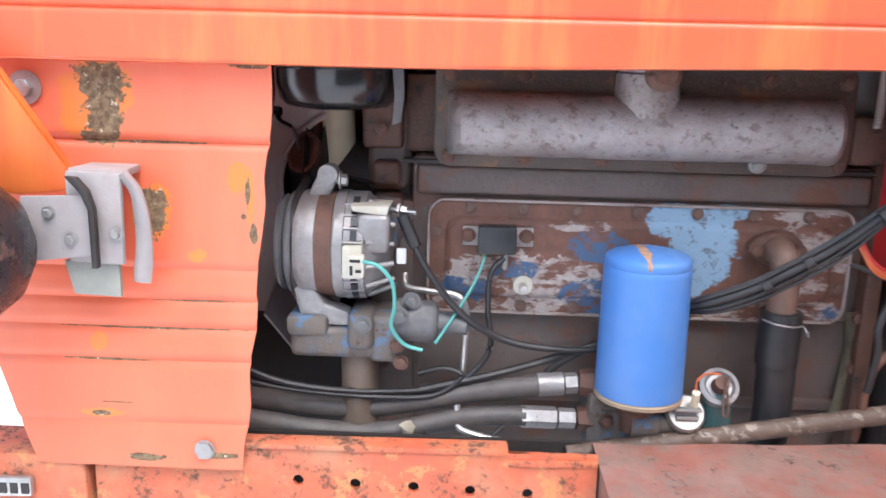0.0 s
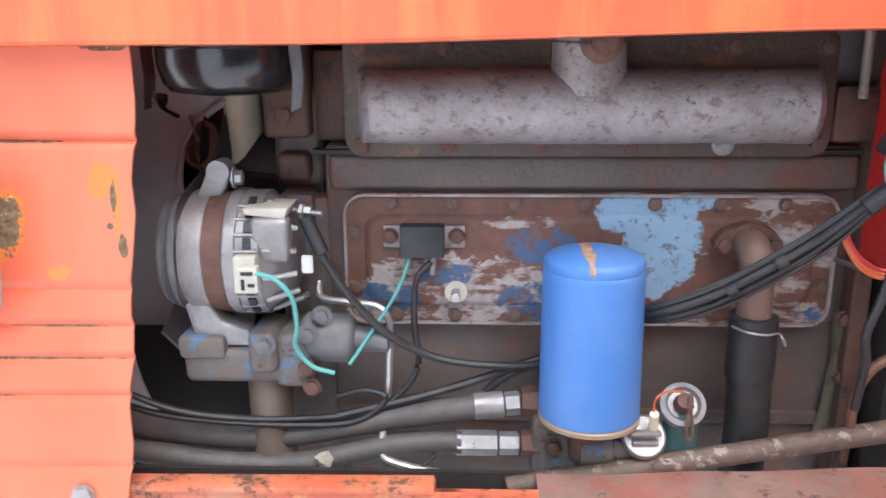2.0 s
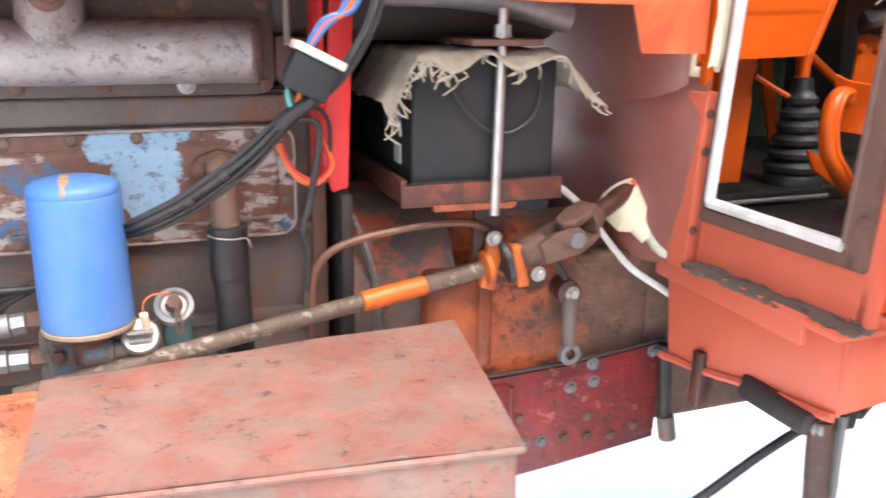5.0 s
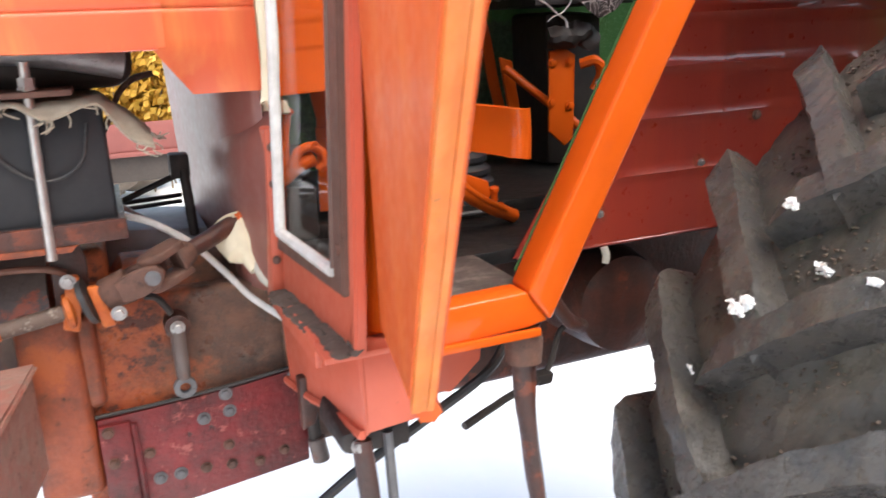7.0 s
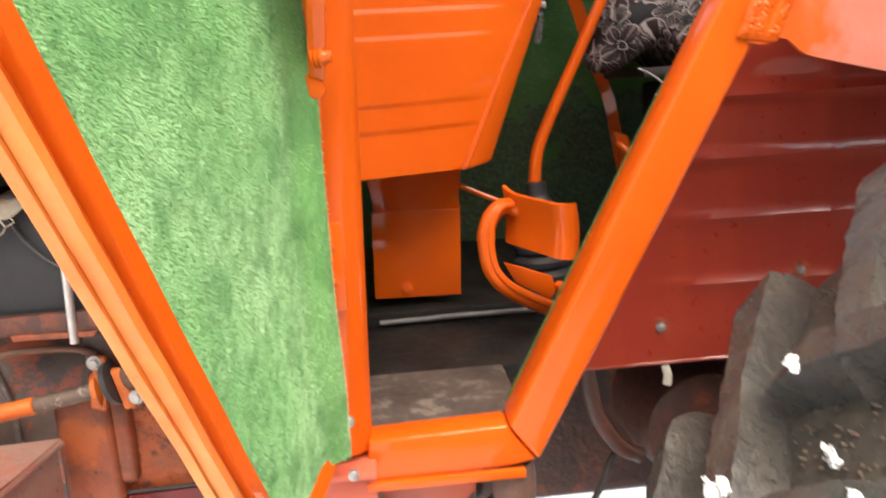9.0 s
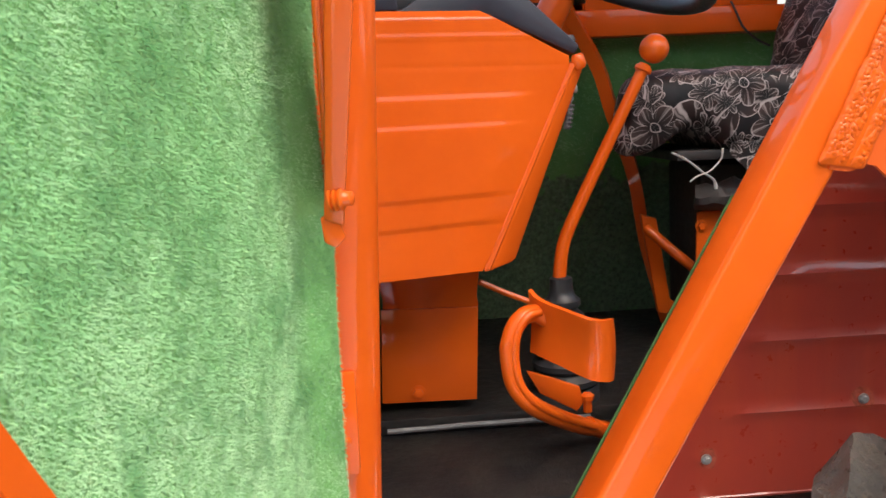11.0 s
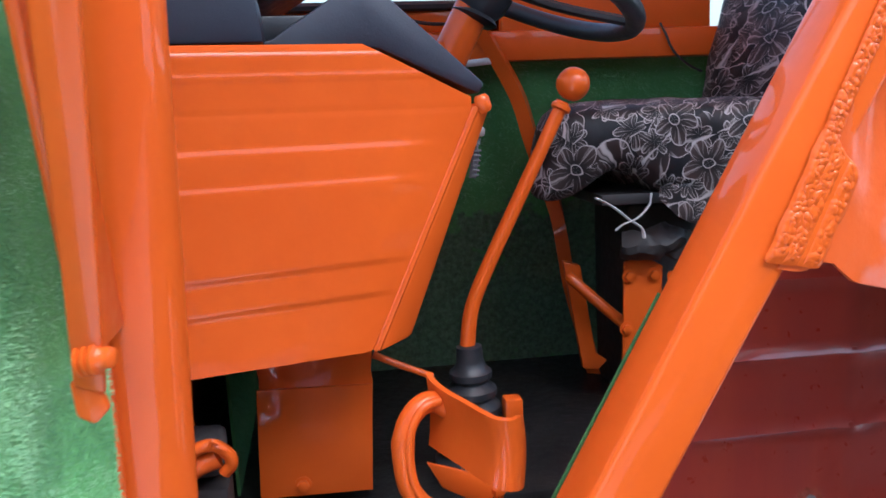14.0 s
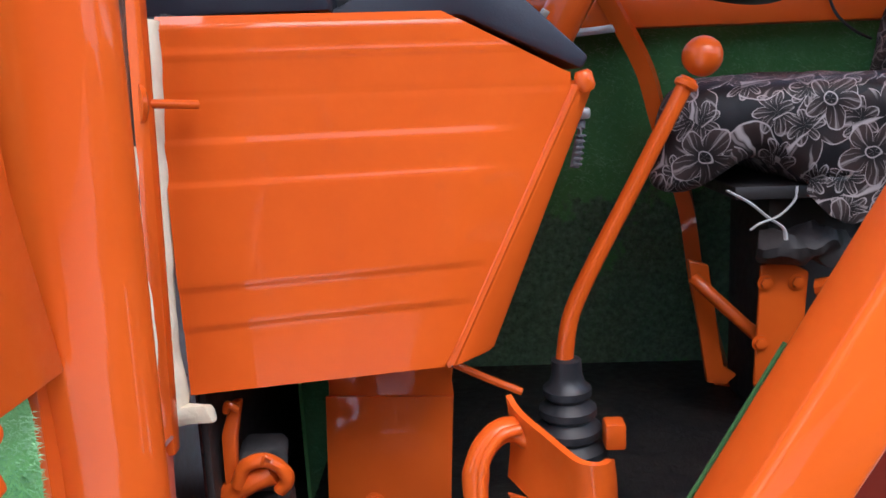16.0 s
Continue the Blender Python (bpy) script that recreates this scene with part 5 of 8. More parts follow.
def build_breather():
    b = thing("breather_pipe", (0.385, 0.90, 0.88), "rusted breather pipe with a black rubber hose wired on", "pipe")
    part("flange", rough_up(prism([(0.352, 1.140), (0.362, 1.152), (0.385, 1.160), (0.41, 1.152), (0.420, 1.138), (0.41, 1.124), (0.385, 1.115), (0.362, 1.126)], 0.920, 0.937, 0.003), 0.001, 30), RUST, b)
    for x in (0.362, 0.410):
        bolt(b, x, 0.920, 1.137)
    part("elbow", rough_up(tube([(0.385, 0.93, 1.138), (0.385, 0.908, 1.138), (0.386, 0.896, 1.130), (0.387, 0.893, 1.112), (0.387, 0.893, 1.06)], 0.0165, 18), 0.0008, 40), surface("scuffed_pipe", (0.20, 0.12, 0.09), (0.13, 0.075, 0.055), 0.5, wear=(0.45, 0.42, 0.40), wear_amount=0.35, wear_scale=60), b)
    part("rubber_hose", tube([(0.387, 0.893, 1.075), (0.387, 0.893, 1.03), (0.390, 0.893, 0.99), (0.391, 0.895, 0.93), (0.388, 0.90, 0.86)], 0.0215, 20), RUBBER, b, "black rubber hose")
    part("hose_collar", lathe([(0, 0.021), (0.001, 0.0235), (0.062, 0.0232), (0.063, 0.021)], (0.3885, 0.893, 1.012), (0.387, 0.893, 1.2), 24), RUBBER, b)
    part("tie_wire", tube([(0.365, 0.885, 1.066), (0.375, 0.871, 1.065), (0.392, 0.869, 1.063), (0.408, 0.878, 1.061), (0.412, 0.872, 1.052), (0.410, 0.870, 1.058)], 0.0013, 6), ALU_CLEAN, b, "twisted bright tie wire")


build_breather()


def build_harness():
    h = thing("wiring_harness", (0.40, 0.82, 1.06), "bundle of black cables slung across the engine bay", "cable")
    base = [(0.22, 0.925, 1.062), (0.262, 0.880, 1.078), (0.30, 0.845, 1.097), (0.345, 0.832, 1.122), (0.405, 0.818, 1.165), (0.450, 0.805, 1.212), (0.490, 0.800, 1.242), (0.520, 0.798, 1.275), (0.545, 0.800, 1.325), (0.56, 0.81, 1.40)]
    for i, (dx, dz, r) in enumerate(((0, 0, 0.0042), (0.003, -0.0080, 0.0034), (-0.003, 0.0060, 0.0022), (0.006, -0.0135, 0.0020), (-0.002, 0.0095, 0.0017))):
        pts = [(x + dx + 0.004 * noise.noise(Vector((x * 20, i, 0))), y + 0.004 * (i % 2), z + dz * min(1.0, max(0.5, 1.5 - abs(x - 0.36) / 0.10)) + 0.003 * noise.noise(Vector((x * 14, i * 3, 1)))) for x, y, z in base]
        part("cable", tube(pts, r, 9), RUBBER, h)
    for i, m in enumerate((BLUE_WIRE, ORANGE_WIRE, BLUE_WIRE)):
        part("coloured_wire", tube([(0.462, 0.805, 1.262), (0.488, 0.80, 1.30 + 0.004 * i), (0.512 + 0.006 * i, 0.80, 1.326), (0.53 + 0.005 * i, 0.805, 1.40)], 0.0036, 8), m, h, ("blue wire", "orange wire", "blue wire")[i])
    part("coloured_wire", tube([(0.452, 0.804, 1.25), (0.449, 0.80, 1.235), (0.452, 0.80, 1.222)], 0.003, 8), TEAL_WIRE, h, "green wire")
    part("coloured_wire", tube([(0.466, 0.804, 1.25), (0.462, 0.80, 1.235), (0.458, 0.80, 1.222)], 0.003, 8), ORANGE_WIRE, h, "orange wire")
    part("drop_wire", tube([(0.44, 0.81, 1.20), (0.478, 0.82, 1.218), (0.50, 0.84, 1.20), (0.505, 0.86, 1.16), (0.50, 0.88, 1.12), (0.46, 0.90, 1.13)], 0.0028, 8), RUBBER, h)
    part("tape", tube([(0.438, 0.804, 1.199), (0.455, 0.802, 1.214), (0.475, 0.799, 1.229)], 0.0105, 10, 8, 0.8), RUBBER, h)
    part("loop_cable", tube([(0.40, 0.828, 1.152), (0.422, 0.824, 1.168), (0.444, 0.822, 1.195), (0.468, 0.824, 1.206), (0.486, 0.828, 1.197), (0.486, 0.832, 1.169), (0.476, 0.832, 1.115), (0.467, 0.834, 1.078), (0.472, 0.838, 1.049), (0.471, 0.845, 1.0)], 0.0042, 8), RUBBER, h)
    for k in range(3):
        part("red_wire", tube([(0.452 - 0.003 * k, 0.87, 1.172), (0.456, 0.862, 1.155 - 0.004 * k), (0.468, 0.858, 1.139 - 0.004 * k), (0.488, 0.856, 1.131 - 0.003 * k), (0.504 + 0.002 * k, 0.856, 1.146), (0.500, 0.856, 1.170), (0.49, 0.84, 1.20)], 0.0022, 6), ORANGE_WIRE if k else RED_PAINT, h, "thin red wire")
    for x, y, z in ((0.345, 0.832, 1.120), (0.382, 0.823, 1.148)):
        d = Vector((0.06, -0.014, 0.043)).normalized() * 0.005
        part("tie", rod(Vector((x, y, z)) - d, Vector((x, y, z)) + d, 0.0066, seg=14), RUBBER, h)
    c = thing("plug_connector", (0.47, 0.80, 1.245), "dark grey multi-pin plug with a white cap", "connector")
    part("plug", moved(box(-0.025, 0.025, -0.014, 0.014, -0.003, 0.036, 0.003), Matrix.Translation((0.464, 0.797, 1.238)) @ Matrix.Rotation(radians(26), 4, "Y")), BATTERY, c)
    part("cap", moved(box(-0.029, 0.029, -0.017, 0.017, 0.036, 0.045, 0.002), Matrix.Translation((0.464, 0.797, 1.238)) @ Matrix.Rotation(radians(26), 4, "Y")), WHITE_PLASTIC, c, "white plug cap")


build_harness()


# ---- toolbox, steering rod ----
def build_box():
    b = thing("toolbox", (0.41, 0.71, 0.80), "rusted red sheet steel toolbox with a flat lid", "toolbox")
    pts = [(0.178, 0.60), (0.618, 0.555), (0.664, 0.862), (0.178, 0.842)]

    def lid(u, v):
        a = Vector((*pts[0], 0)).lerp(Vector((*pts[1], 0)), u)
        c = Vector((*pts[3], 0)).lerp(Vector((*pts[2], 0)), u)
        p = a.lerp(c, v)
        return Vector((p.x, p.y, 0.929 + 0.006 * u * v + 0.0025 * noise.noise(Vector((p.x * 9, p.y * 9, 0)))))

    part("lid", sheet(lid, 20, 14, 0.003), BOX_PAINT, b)
    bm = bmesh.new()
    lo = [bm.verts.new((x + (0.003 if i in (0, 3) else -0.003), y + (0.003 if i < 2 else -0.003), 0.78)) for i, (x, y) in enumerate(pts)]
    hi = [bm.verts.new((x + (0.003 if i in (0, 3) else -0.003), y + (0.003 if i < 2 else -0.003), 0.925)) for i, (x, y) in enumerate(pts)]
    for i in range(4):
        bm.faces.new((lo[i], lo[(i + 1) % 4], hi[(i + 1) % 4], hi[i]))
    bm.faces.new(lo[::-1])
    bmesh.ops.bevel(bm, geom=bm.edges[:], offset=0.004, segments=2, affect="EDGES")
    part("body", bm, BOX_PAINT, b)
    part("lid_lip", join(tube([(0.178, 0.600, 0.922), (0.40, 0.577, 0.922), (0.618, 0.555, 0.922)], 0.004, 6), tube([(0.618, 0.555, 0.922), (0.640, 0.70, 0.925), (0.664, 0.862, 0.928)], 0.004, 6)), BOX_PAINT, b)


build_box()


ROD_IRON = surface("speckled_rusty_rod", (0.15, 0.10, 0.075), (0.10, 0.07, 0.055), 0.5, scale=40, patch=(0.30, 0.25, 0.21), patch_amount=0.36, patch_scale=70, wear=(0.055, 0.04, 0.034), wear_amount=0.4, wear_scale=60, bumps=0.6, bump_scale=140)


def build_steering():
    s = thing("steering_rod", (0.55, 0.86, 0.94), "rusty steering drag link with an orange painted section", "steering rod")
    a, b = Vector((0.150, 0.845, 0.9125)), Vector((0.716, 0.884, 0.993))
    d = (b - a).normalized()
    part("rod_body", rough_up(rod(a, a + d * 0.400, 0.0098, 0.0108), 0.0006, 30), ROD_IRON, s)
    part("orange_section", rough_up(rod(a + d * 0.400, a + d * 0.486, 0.0128), 0.0006, 30), surface("chipped_orange_sleeve", (0.72, 0.16, 0.02), (0.62, 0.12, 0.02), 0.4, wear=(0.14, 0.07, 0.05), wear_amount=0.44, wear_scale=30), s, "chipped orange painted sleeve")
    part("dark_end", rough_up(rod(a + d * 0.486, b, 0.0112), 0.0005, 30), ROD_IRON, s)
    j = thing("steering_joint", (0.83, 0.866, 1.0), "rusty universal joint yoke with bolts", "steering joint")
    hub, tip = Vector((0.832, 0.868, 1.034)), Vector((0.975, 0.935, 1.084))
    clamp = surface("chipped_orange_clamp", (0.60, 0.15, 0.02), (0.45, 0.09, 0.02), 0.45, scale=30, wear=(0.07, 0.04, 0.03), wear_amount=0.42, wear_scale=40, bumps=0.5)
    # clamp flanges on the end of the rod
    part("collar", rough_up(lathe([(0, 0.013), (0.003, 0.024), (0.010, 0.024), (0.014, 0.016)], b - d * 0.006, b + d, 22), 0.001, 30), clamp, j, "chipped orange flange")
    part("clamp_lug", rough_up(moved(prism([(-0.011, -0.030), (0.010, -0.034), (0.013, 0.028), (0.004, 0.046), (-0.010, 0.044)], -0.010, 0.004, 0.003), Matrix.Translation((0.722, 0.884, 0.998)) @ Matrix.Rotation(radians(10), 4, "Y")), 0.0015, 40), clamp, j, "chipped orange clamp lug")
    part("rubber_disc", rough_up(lathe([(0, 0.018), (0.002, 0.033), (0.010, 0.033), (0.012, 0.018)], (0.737, 0.880, 1.003), (0.832, 0.868, 1.034), 24), 0.0015, 40), RUBBER, j, "black rubber coupling disc")
    part("clamp_lug", rough_up(moved(prism([(-0.008, -0.032), (0.008, -0.034), (0.010, 0.026), (-0.006, 0.030)], -0.012, 0.004, 0.003), Matrix.Translation((0.757, 0.874, 1.000)) @ Matrix.Rotation(radians(-14), 4, "Y")), 0.0015, 40), clamp, j, "chipped orange clamp lug")
    # two forks crossing at the hub
    d1, d2 = (hub - b).normalized(), (tip - hub).normalized()
    part("fork_base", rough_up(rod(hub - d1 * 0.074, hub - d1 * 0.036, 0.022, 0.025), 0.002, 40), RUST, j)
    q1 = Matrix.Translation(hub) @ d1.to_track_quat("X", "Z").to_matrix().to_4x4()
    q2 = Matrix.Translation(hub) @ d2.to_track_quat("X", "Z").to_matrix().to_4x4() @ Matrix.Rotation(radians(90), 4, "X")
    tine = [(-0.050, -0.016), (-0.020, -0.019), (0.004, -0.017), (0.014, -0.008), (0.016, 0.002), (0.010, 0.013), (-0.006, 0.018), (-0.030, 0.017), (-0.050, 0.014)]
    for k in (-1, 1):
        part("fork_arm", rough_up(moved(prism(tine, k * 0.022 - 0.006, k * 0.022 + 0.006, 0.003, 3), q1), 0.0015, 40), RUST, j)
        part("pin_cap", moved(lathe([(0, 0.0105), (0.003, 0.0105), (0.004, 0.007)], (0.0, k * 0.028, 0.0), (0.0, k * 0.2, 0.0), 20), q1), GREY_CAST, j, "dull steel pin cap")
        part("fork_arm", rough_up(moved(prism([(-x, z) for x, z in tine], k * 0.020 - 0.006, k * 0.020 + 0.006, 0.003, 3), q2), 0.0015, 40), RUST, j)
    part("cross", rough_up(join(rod(q1 @ V(0, -0.02, 0), q1 @ V(0, 0.02, 0), 0.009), rod(q2 @ V(0, -0.02, 0), q2 @ V(0, 0.02, 0), 0.009)), 0.001, 40), ENGINE_DARK, j)
    part("shaft_socket", rough_up(rod(hub + d2 * 0.036, hub + d2 * 0.062, 0.022, 0.016), 0.0015, 40), RUST, j)
    part("arm", rough_up(tube([hub + d2 * 0.055, hub + d2 * 0.10, tip - d2 * 0.02], 0.013, 12, 6), 0.0012, 30), RUST_RED, j, "rust-red steering shaft")
    part("arm_tip", rough_up(rod(tip - d2 * 0.024, tip, 0.0135), 0.001, 30), ORANGE_OLD, j)
    for x, y, z in ((0.722, 0.872, 1.037), (0.779, 0.852, 0.989)):
        bolt(j, x, y, z, BOLT_ZINC)
    m = thing("column_bracket", (0.72, 0.89, 0.95), "rusty sheet bracket under the battery tray", "bracket")
    part("bracket_plate", rough_up(prism([(0.700, 0.985), (0.745, 0.985), (0.748, 1.060), (0.738, 1.098), (0.703, 1.098)], 0.892, 0.900, 0.002), 0.002, 30), RUST_RED, m)


build_steering()


# ---- bell housing, gearbox ----
def build_gearbox():
    g = thing("gearbox", (0.8, 1.1, 0.62), "rusty red gearbox and clutch housing with bolted side plate", "gearbox")

    def bell(u, v):
        a = math.pi * (0.02 + 0.96 * v)
        r = 0.17 - 0.012 * math.sin(u * math.pi)
        return Vector((0.545 + 0.145 * u, 1.085 - r * math.sin(a) * 1.0, 0.93 - 0.15 * math.cos(a)))

    part("clutch_housing", rough_up(sheet(bell, 12, 28, 0.006), 0.003, 14), CLUTCH_CAST, g, "brown casting with remains of red paint")
    part("housing_rim", rough_up(tube([(0.536, 0.932, 1.083), (0.552, 0.925, 1.055), (0.568, 0.922, 1.01), (0.578, 0.922, 0.96), (0.578, 0.925, 0.90), (0.570, 0.93, 0.84)], 0.006, 8, 6, 0.8), 0.0012, 30), ALU_DIRTY, g, "bare metal rim")
    part("flywheel_ring", rough_up(box(0.528, 0.545, 0.908, 1.3, 0.76, 1.10, 0.006), 0.001, 20), ENGINE_DARK, g)
    part("orange_column", rough_up(join(box(0.640, 0.724, 0.902, 1.1, 0.70, 0.985, 0.014, 3), box(0.69, 0.745, 0.910, 1.1, 0.83, 0.975, 0.012, 3)), 0.004, 12), RED_ORANGE_CAST, g)
    part("main_case", rough_up(join(box(0.70, 1.014, 0.928, 1.30, 0.66, 0.985, 0.012, 3), box(1.0, 1.25, 0.93, 1.30, 0.690, 0.97, 0.012, 3)), 0.005, 12), GEARBOX_PAINT, g)
    part("case_bulge", rough_up(lathe([(0, 0.06), (0.03, 0.10), (0.20, 0.10), (0.24, 0.07)], (0.76, 1.04, 0.925), (1.3, 1.04, 0.925), 28), 0.004, 13), GEARBOX_PAINT, g)
    part("top_cover", rough_up(box(0.64, 0.772, 0.99, 1.32, 0.955, 1.050, 0.012, 3), 0.004, 14), GEARBOX_PAINT, g)
    part("side_plate", rough_up(prism([(0.725, 0.812), (0.80, 0.815), (0.93, 0.822), (1.035, 0.835), (1.03, 0.672), (0.86, 0.652), (0.725, 0.64)], 0.913, 0.928, 0.003), 0.0015, 16), RED_CAST, g, "dark red bolted gearbox side plate")
    part("plate_seam", tube([(0.722, 0.916, 0.817), (0.82, 0.914, 0.821), (0.93, 0.914, 0.828), (1.036, 0.914, 0.840)], 0.003, 6), ENGINE_DARK, g)
    part("small_cover", rough_up(join(box(0.725, 0.770, 0.904, 0.915, 0.66, 0.805, 0.004), tube([(0.774, 0.908, 0.80), (0.776, 0.908, 0.74), (0.776, 0.908, 0.67)], 0.004, 6)), 0.001, 30), RED_CAST, g)
    for x, z, k in ((0.874, 0.782, 1), (0.913, 0.786, 1), (0.910, 0.815, 1), (1.016, 0.822, 1), (0.906, 0.730, 0), (0.907, 0.696, 0), (0.868, 0.70, 0), (0.738, 0.795, 0), (0.740, 0.745, 0), (0.79, 0.745, 0), (0.80, 0.70, 1), (0.83, 0.70, 1), (0.95, 0.69, 0), (0.99, 0.70, 0)):
        bolt(g, x, 0.913 if x > 0.77 else 0.903, z, BOLT_DULL if k else BOLT_RUST)
    lv = thing("shift_lever_arm", (0.852, 0.89, 0.84), "oily iron lever hanging from a shaft on the gearbox", "lever")
    part("boss", lathe([(0, 0.018), (0.03, 0.018), (0.032, 0.013), (0.036, 0.008)], (0.853, 0.925, 0.940), (0.853, 0.8, 0.940), 20), RUST_RED, lv)
    part("arm", rough_up(tube([(0.853, 0.895, 0.945), (0.852, 0.892, 0.91), (0.852, 0.89, 0.875), (0.852, 0.888, 0.862)], 0.011, 12, 6, 0.9), 0.001, 30), ENGINE, lv)
    part("eye", lathe([(0, 0.008), (0, 0.016), (0.010, 0.016), (0.010, 0.008)], (0.852, 0.890, 0.851), (0.852, 0.8, 0.851), 24, caps=False), GREY_CAST, lv)
    put_mesh("bolt", BOLT_ZINC, lv, Matrix.Translation((0.853, 0.888, 0.942)) @ TO_CAMERA)
    part("gate", tube([(0.815, 0.91, 0.99), (0.832, 0.905, 0.985), (0.848, 0.90, 0.96)], 0.005, 8), ENGINE_DARK, lv)
    v = thing("drain_fitting", (1.035, 0.90, 0.70), "small oily iron drain fitting", "fitting")
    part("stem", rough_up(rod((1.032, 0.905, 0.835), (1.040, 0.90, 0.70), 0.010), 0.002, 40), ENGINE_DARK, v)
    part("cap", rod((1.040, 0.90, 0.715), (1.045, 0.895, 0.675), 0.014), ENGINE, v)
    wire("copper_pipe", "rusty thin pipe curving over the clutch housing", [(0.480, 0.875, 0.93), (0.481, 0.870, 0.966), (0.482, 0.870, 0.997), (0.491, 0.870, 1.024), (0.513, 0.870, 1.042), (0.556, 0.870, 1.054), (0.633, 0.870, 1.063), (0.69, 0.880, 1.058), (0.72, 0.890, 1.045)], 0.0050, COPPER, "engine pipes", "pipe")


build_gearbox()


# ---- battery ----
def build_battery():
    b = thing("battery", (0.70, 0.95, 1.112), "large dark grey battery standing on a steel tray", "battery")
    part("case", box(0.606, 0.797, 0.862, 1.20, 1.112, 1.268, 0.005, 3), BATTERY, b)
    part("case_rib", box(0.604, 0.799, 0.860, 0.864, 1.114, 1.119, 0.001), BATTERY, b)
    part("blue_label", box(0.6045, 0.606, 0.905, 0.98, 1.175, 1.24), surface("blue_label", (0.03, 0.07, 0.22), (0.04, 0.09, 0.25), 0.4), b, "blue label")
    part("white_label", box(0.6043, 0.606, 0.905, 0.93, 1.135, 1.16), WHITE_PLASTIC, b, "small white label")
    part("strap_cord", tube([(0.646, 0.858, 1.25), (0.665, 0.856, 1.215), (0.70, 0.855, 1.182), (0.735, 0.855, 1.178), (0.765, 0.856, 1.20), (0.775, 0.858, 1.245)], 0.0020, 8), RUBBER, b, "drooping black cord")
    t = thing("battery_tray", (0.70, 0.95, 1.08), "rusted red steel battery tray", "tray")
    part("front_angle", rough_up(box(0.588, 0.806, 0.848, 0.858, 1.090, 1.118, 0.002), 0.0015, 14), RUST_RED, t)
    part("tray_floor", rough_up(box(0.588, 0.806, 0.850, 1.21, 1.098, 1.108, 0.001), 0.001, 14), RUST_RED, t)
    part("side_angle", rough_up(box(0.588, 0.596, 0.850, 1.21, 1.095, 1.125, 0.001), 0.001, 14), RUST_RED, t)
    part("orange_tab", rough_up(prism([(0.628, 1.092), (0.742, 1.090), (0.735, 1.082), (0.63, 1.084)], 0.846, 0.856, 0.001), 0.001, 20), RED_ORANGE_CAST, t)
    r = thing("hold_down", (0.713, 0.85, 1.09), "threaded steel hold-down rod with a clamp plate over the battery", "clamp")
    part("rod", rod((0.710, 0.846, 1.075), (0.716, 0.852, 1.325), 0.0062, seg=14), STEEL, r)
    part("clamp_plate", rough_up(box(0.672, 0.765, 0.838, 1.0, 1.282, 1.290, 0.002), 0.001, 20), RUST, r)
    part("nut", lathe([(0, 0.012), (0.003, 0.012), (0.0035, 0.0105), (0.015, 0.0105)], (0.7155, 0.8518, 1.291), (0.7165, 0.853, 1.33), 6), ZINC, r)
    c = thing("battery_cloth", (0.70, 0.90, 1.27), "frayed dirty canvas cloth draped over the battery", "cloth")

    def drape(u, v):
        x = 0.570 + 0.285 * u
        y = 0.835 + 0.20 * v
        z = 1.276 + 0.006 * noise.noise(Vector((x * 30, y * 30, 0)))
        z -= 1.6 * max(0, 0.607 - x) + 0.9 * max(0, x - 0.795) + (0.5 + 0.4 * math.sin(x * 70)) * max(0, 0.860 - y)
        return Vector((x + 0.004 * noise.noise(Vector((0, y * 40, z * 30))), y, z))

    part("cloth_sheet", sheet(drape, 50, 26, 0.003), CLOTH, c, smooth=70)
    rng = random.Random(4)
    fr = []
    for i in range(120):
        u = rng.random()
        p = drape(u, 0.0)
        if u > 0.30 and rng.random() < 0.80:
            continue
        L = rng.uniform(0.006, 0.020) if u > 0.30 else rng.uniform(0.008, 0.028)
        fr.append(tube([p, p + Vector((rng.uniform(-0.008, 0.008), -0.003, -L * 0.5)), p + Vector((rng.uniform(-0.012, 0.012), -0.002, -L))], 0.0011, 5, 3))
    for i in range(7):
        v = rng.random()
        p = drape(1.0, v * 0.35)
        fr.append(tube([p, p + Vector((0.008, rng.uniform(-0.006, 0.006), -0.006)), p + Vector((rng.uniform(0.006, 0.022), rng.uniform(-0.01, 0.01), -rng.uniform(0.0, 0.015)))], 0.0011, 5, 3))
    fringe = join(*fr)
    part("fringe", fringe, CLOTH, c)["kind"] = "stuff"
    p = thing("red_pillar", (0.52, 0.87, 1.10), "bright red painted flat steel pillar", "pillar")
    part("flat_bar", rough_up(prism([(0.512, 1.36), (0.538, 1.36), (0.528, 1.118), (0.509, 1.113), (0.497, 1.15), (0.503, 1.22)], 0.862, 0.872, 0.002), 0.002, 9), RED_PAINT, p)
    part("back_web", rough_up(box(0.498, 0.503, 0.866, 1.0, 1.125, 1.36, 0.001), 0.001, 9), RED_PAINT, p)
    part("thin_stud", rod((0.468, 0.90, 1.28), (0.468, 0.90, 1.345), 0.0045, seg=10), ALU_DIRTY, p)


build_battery()


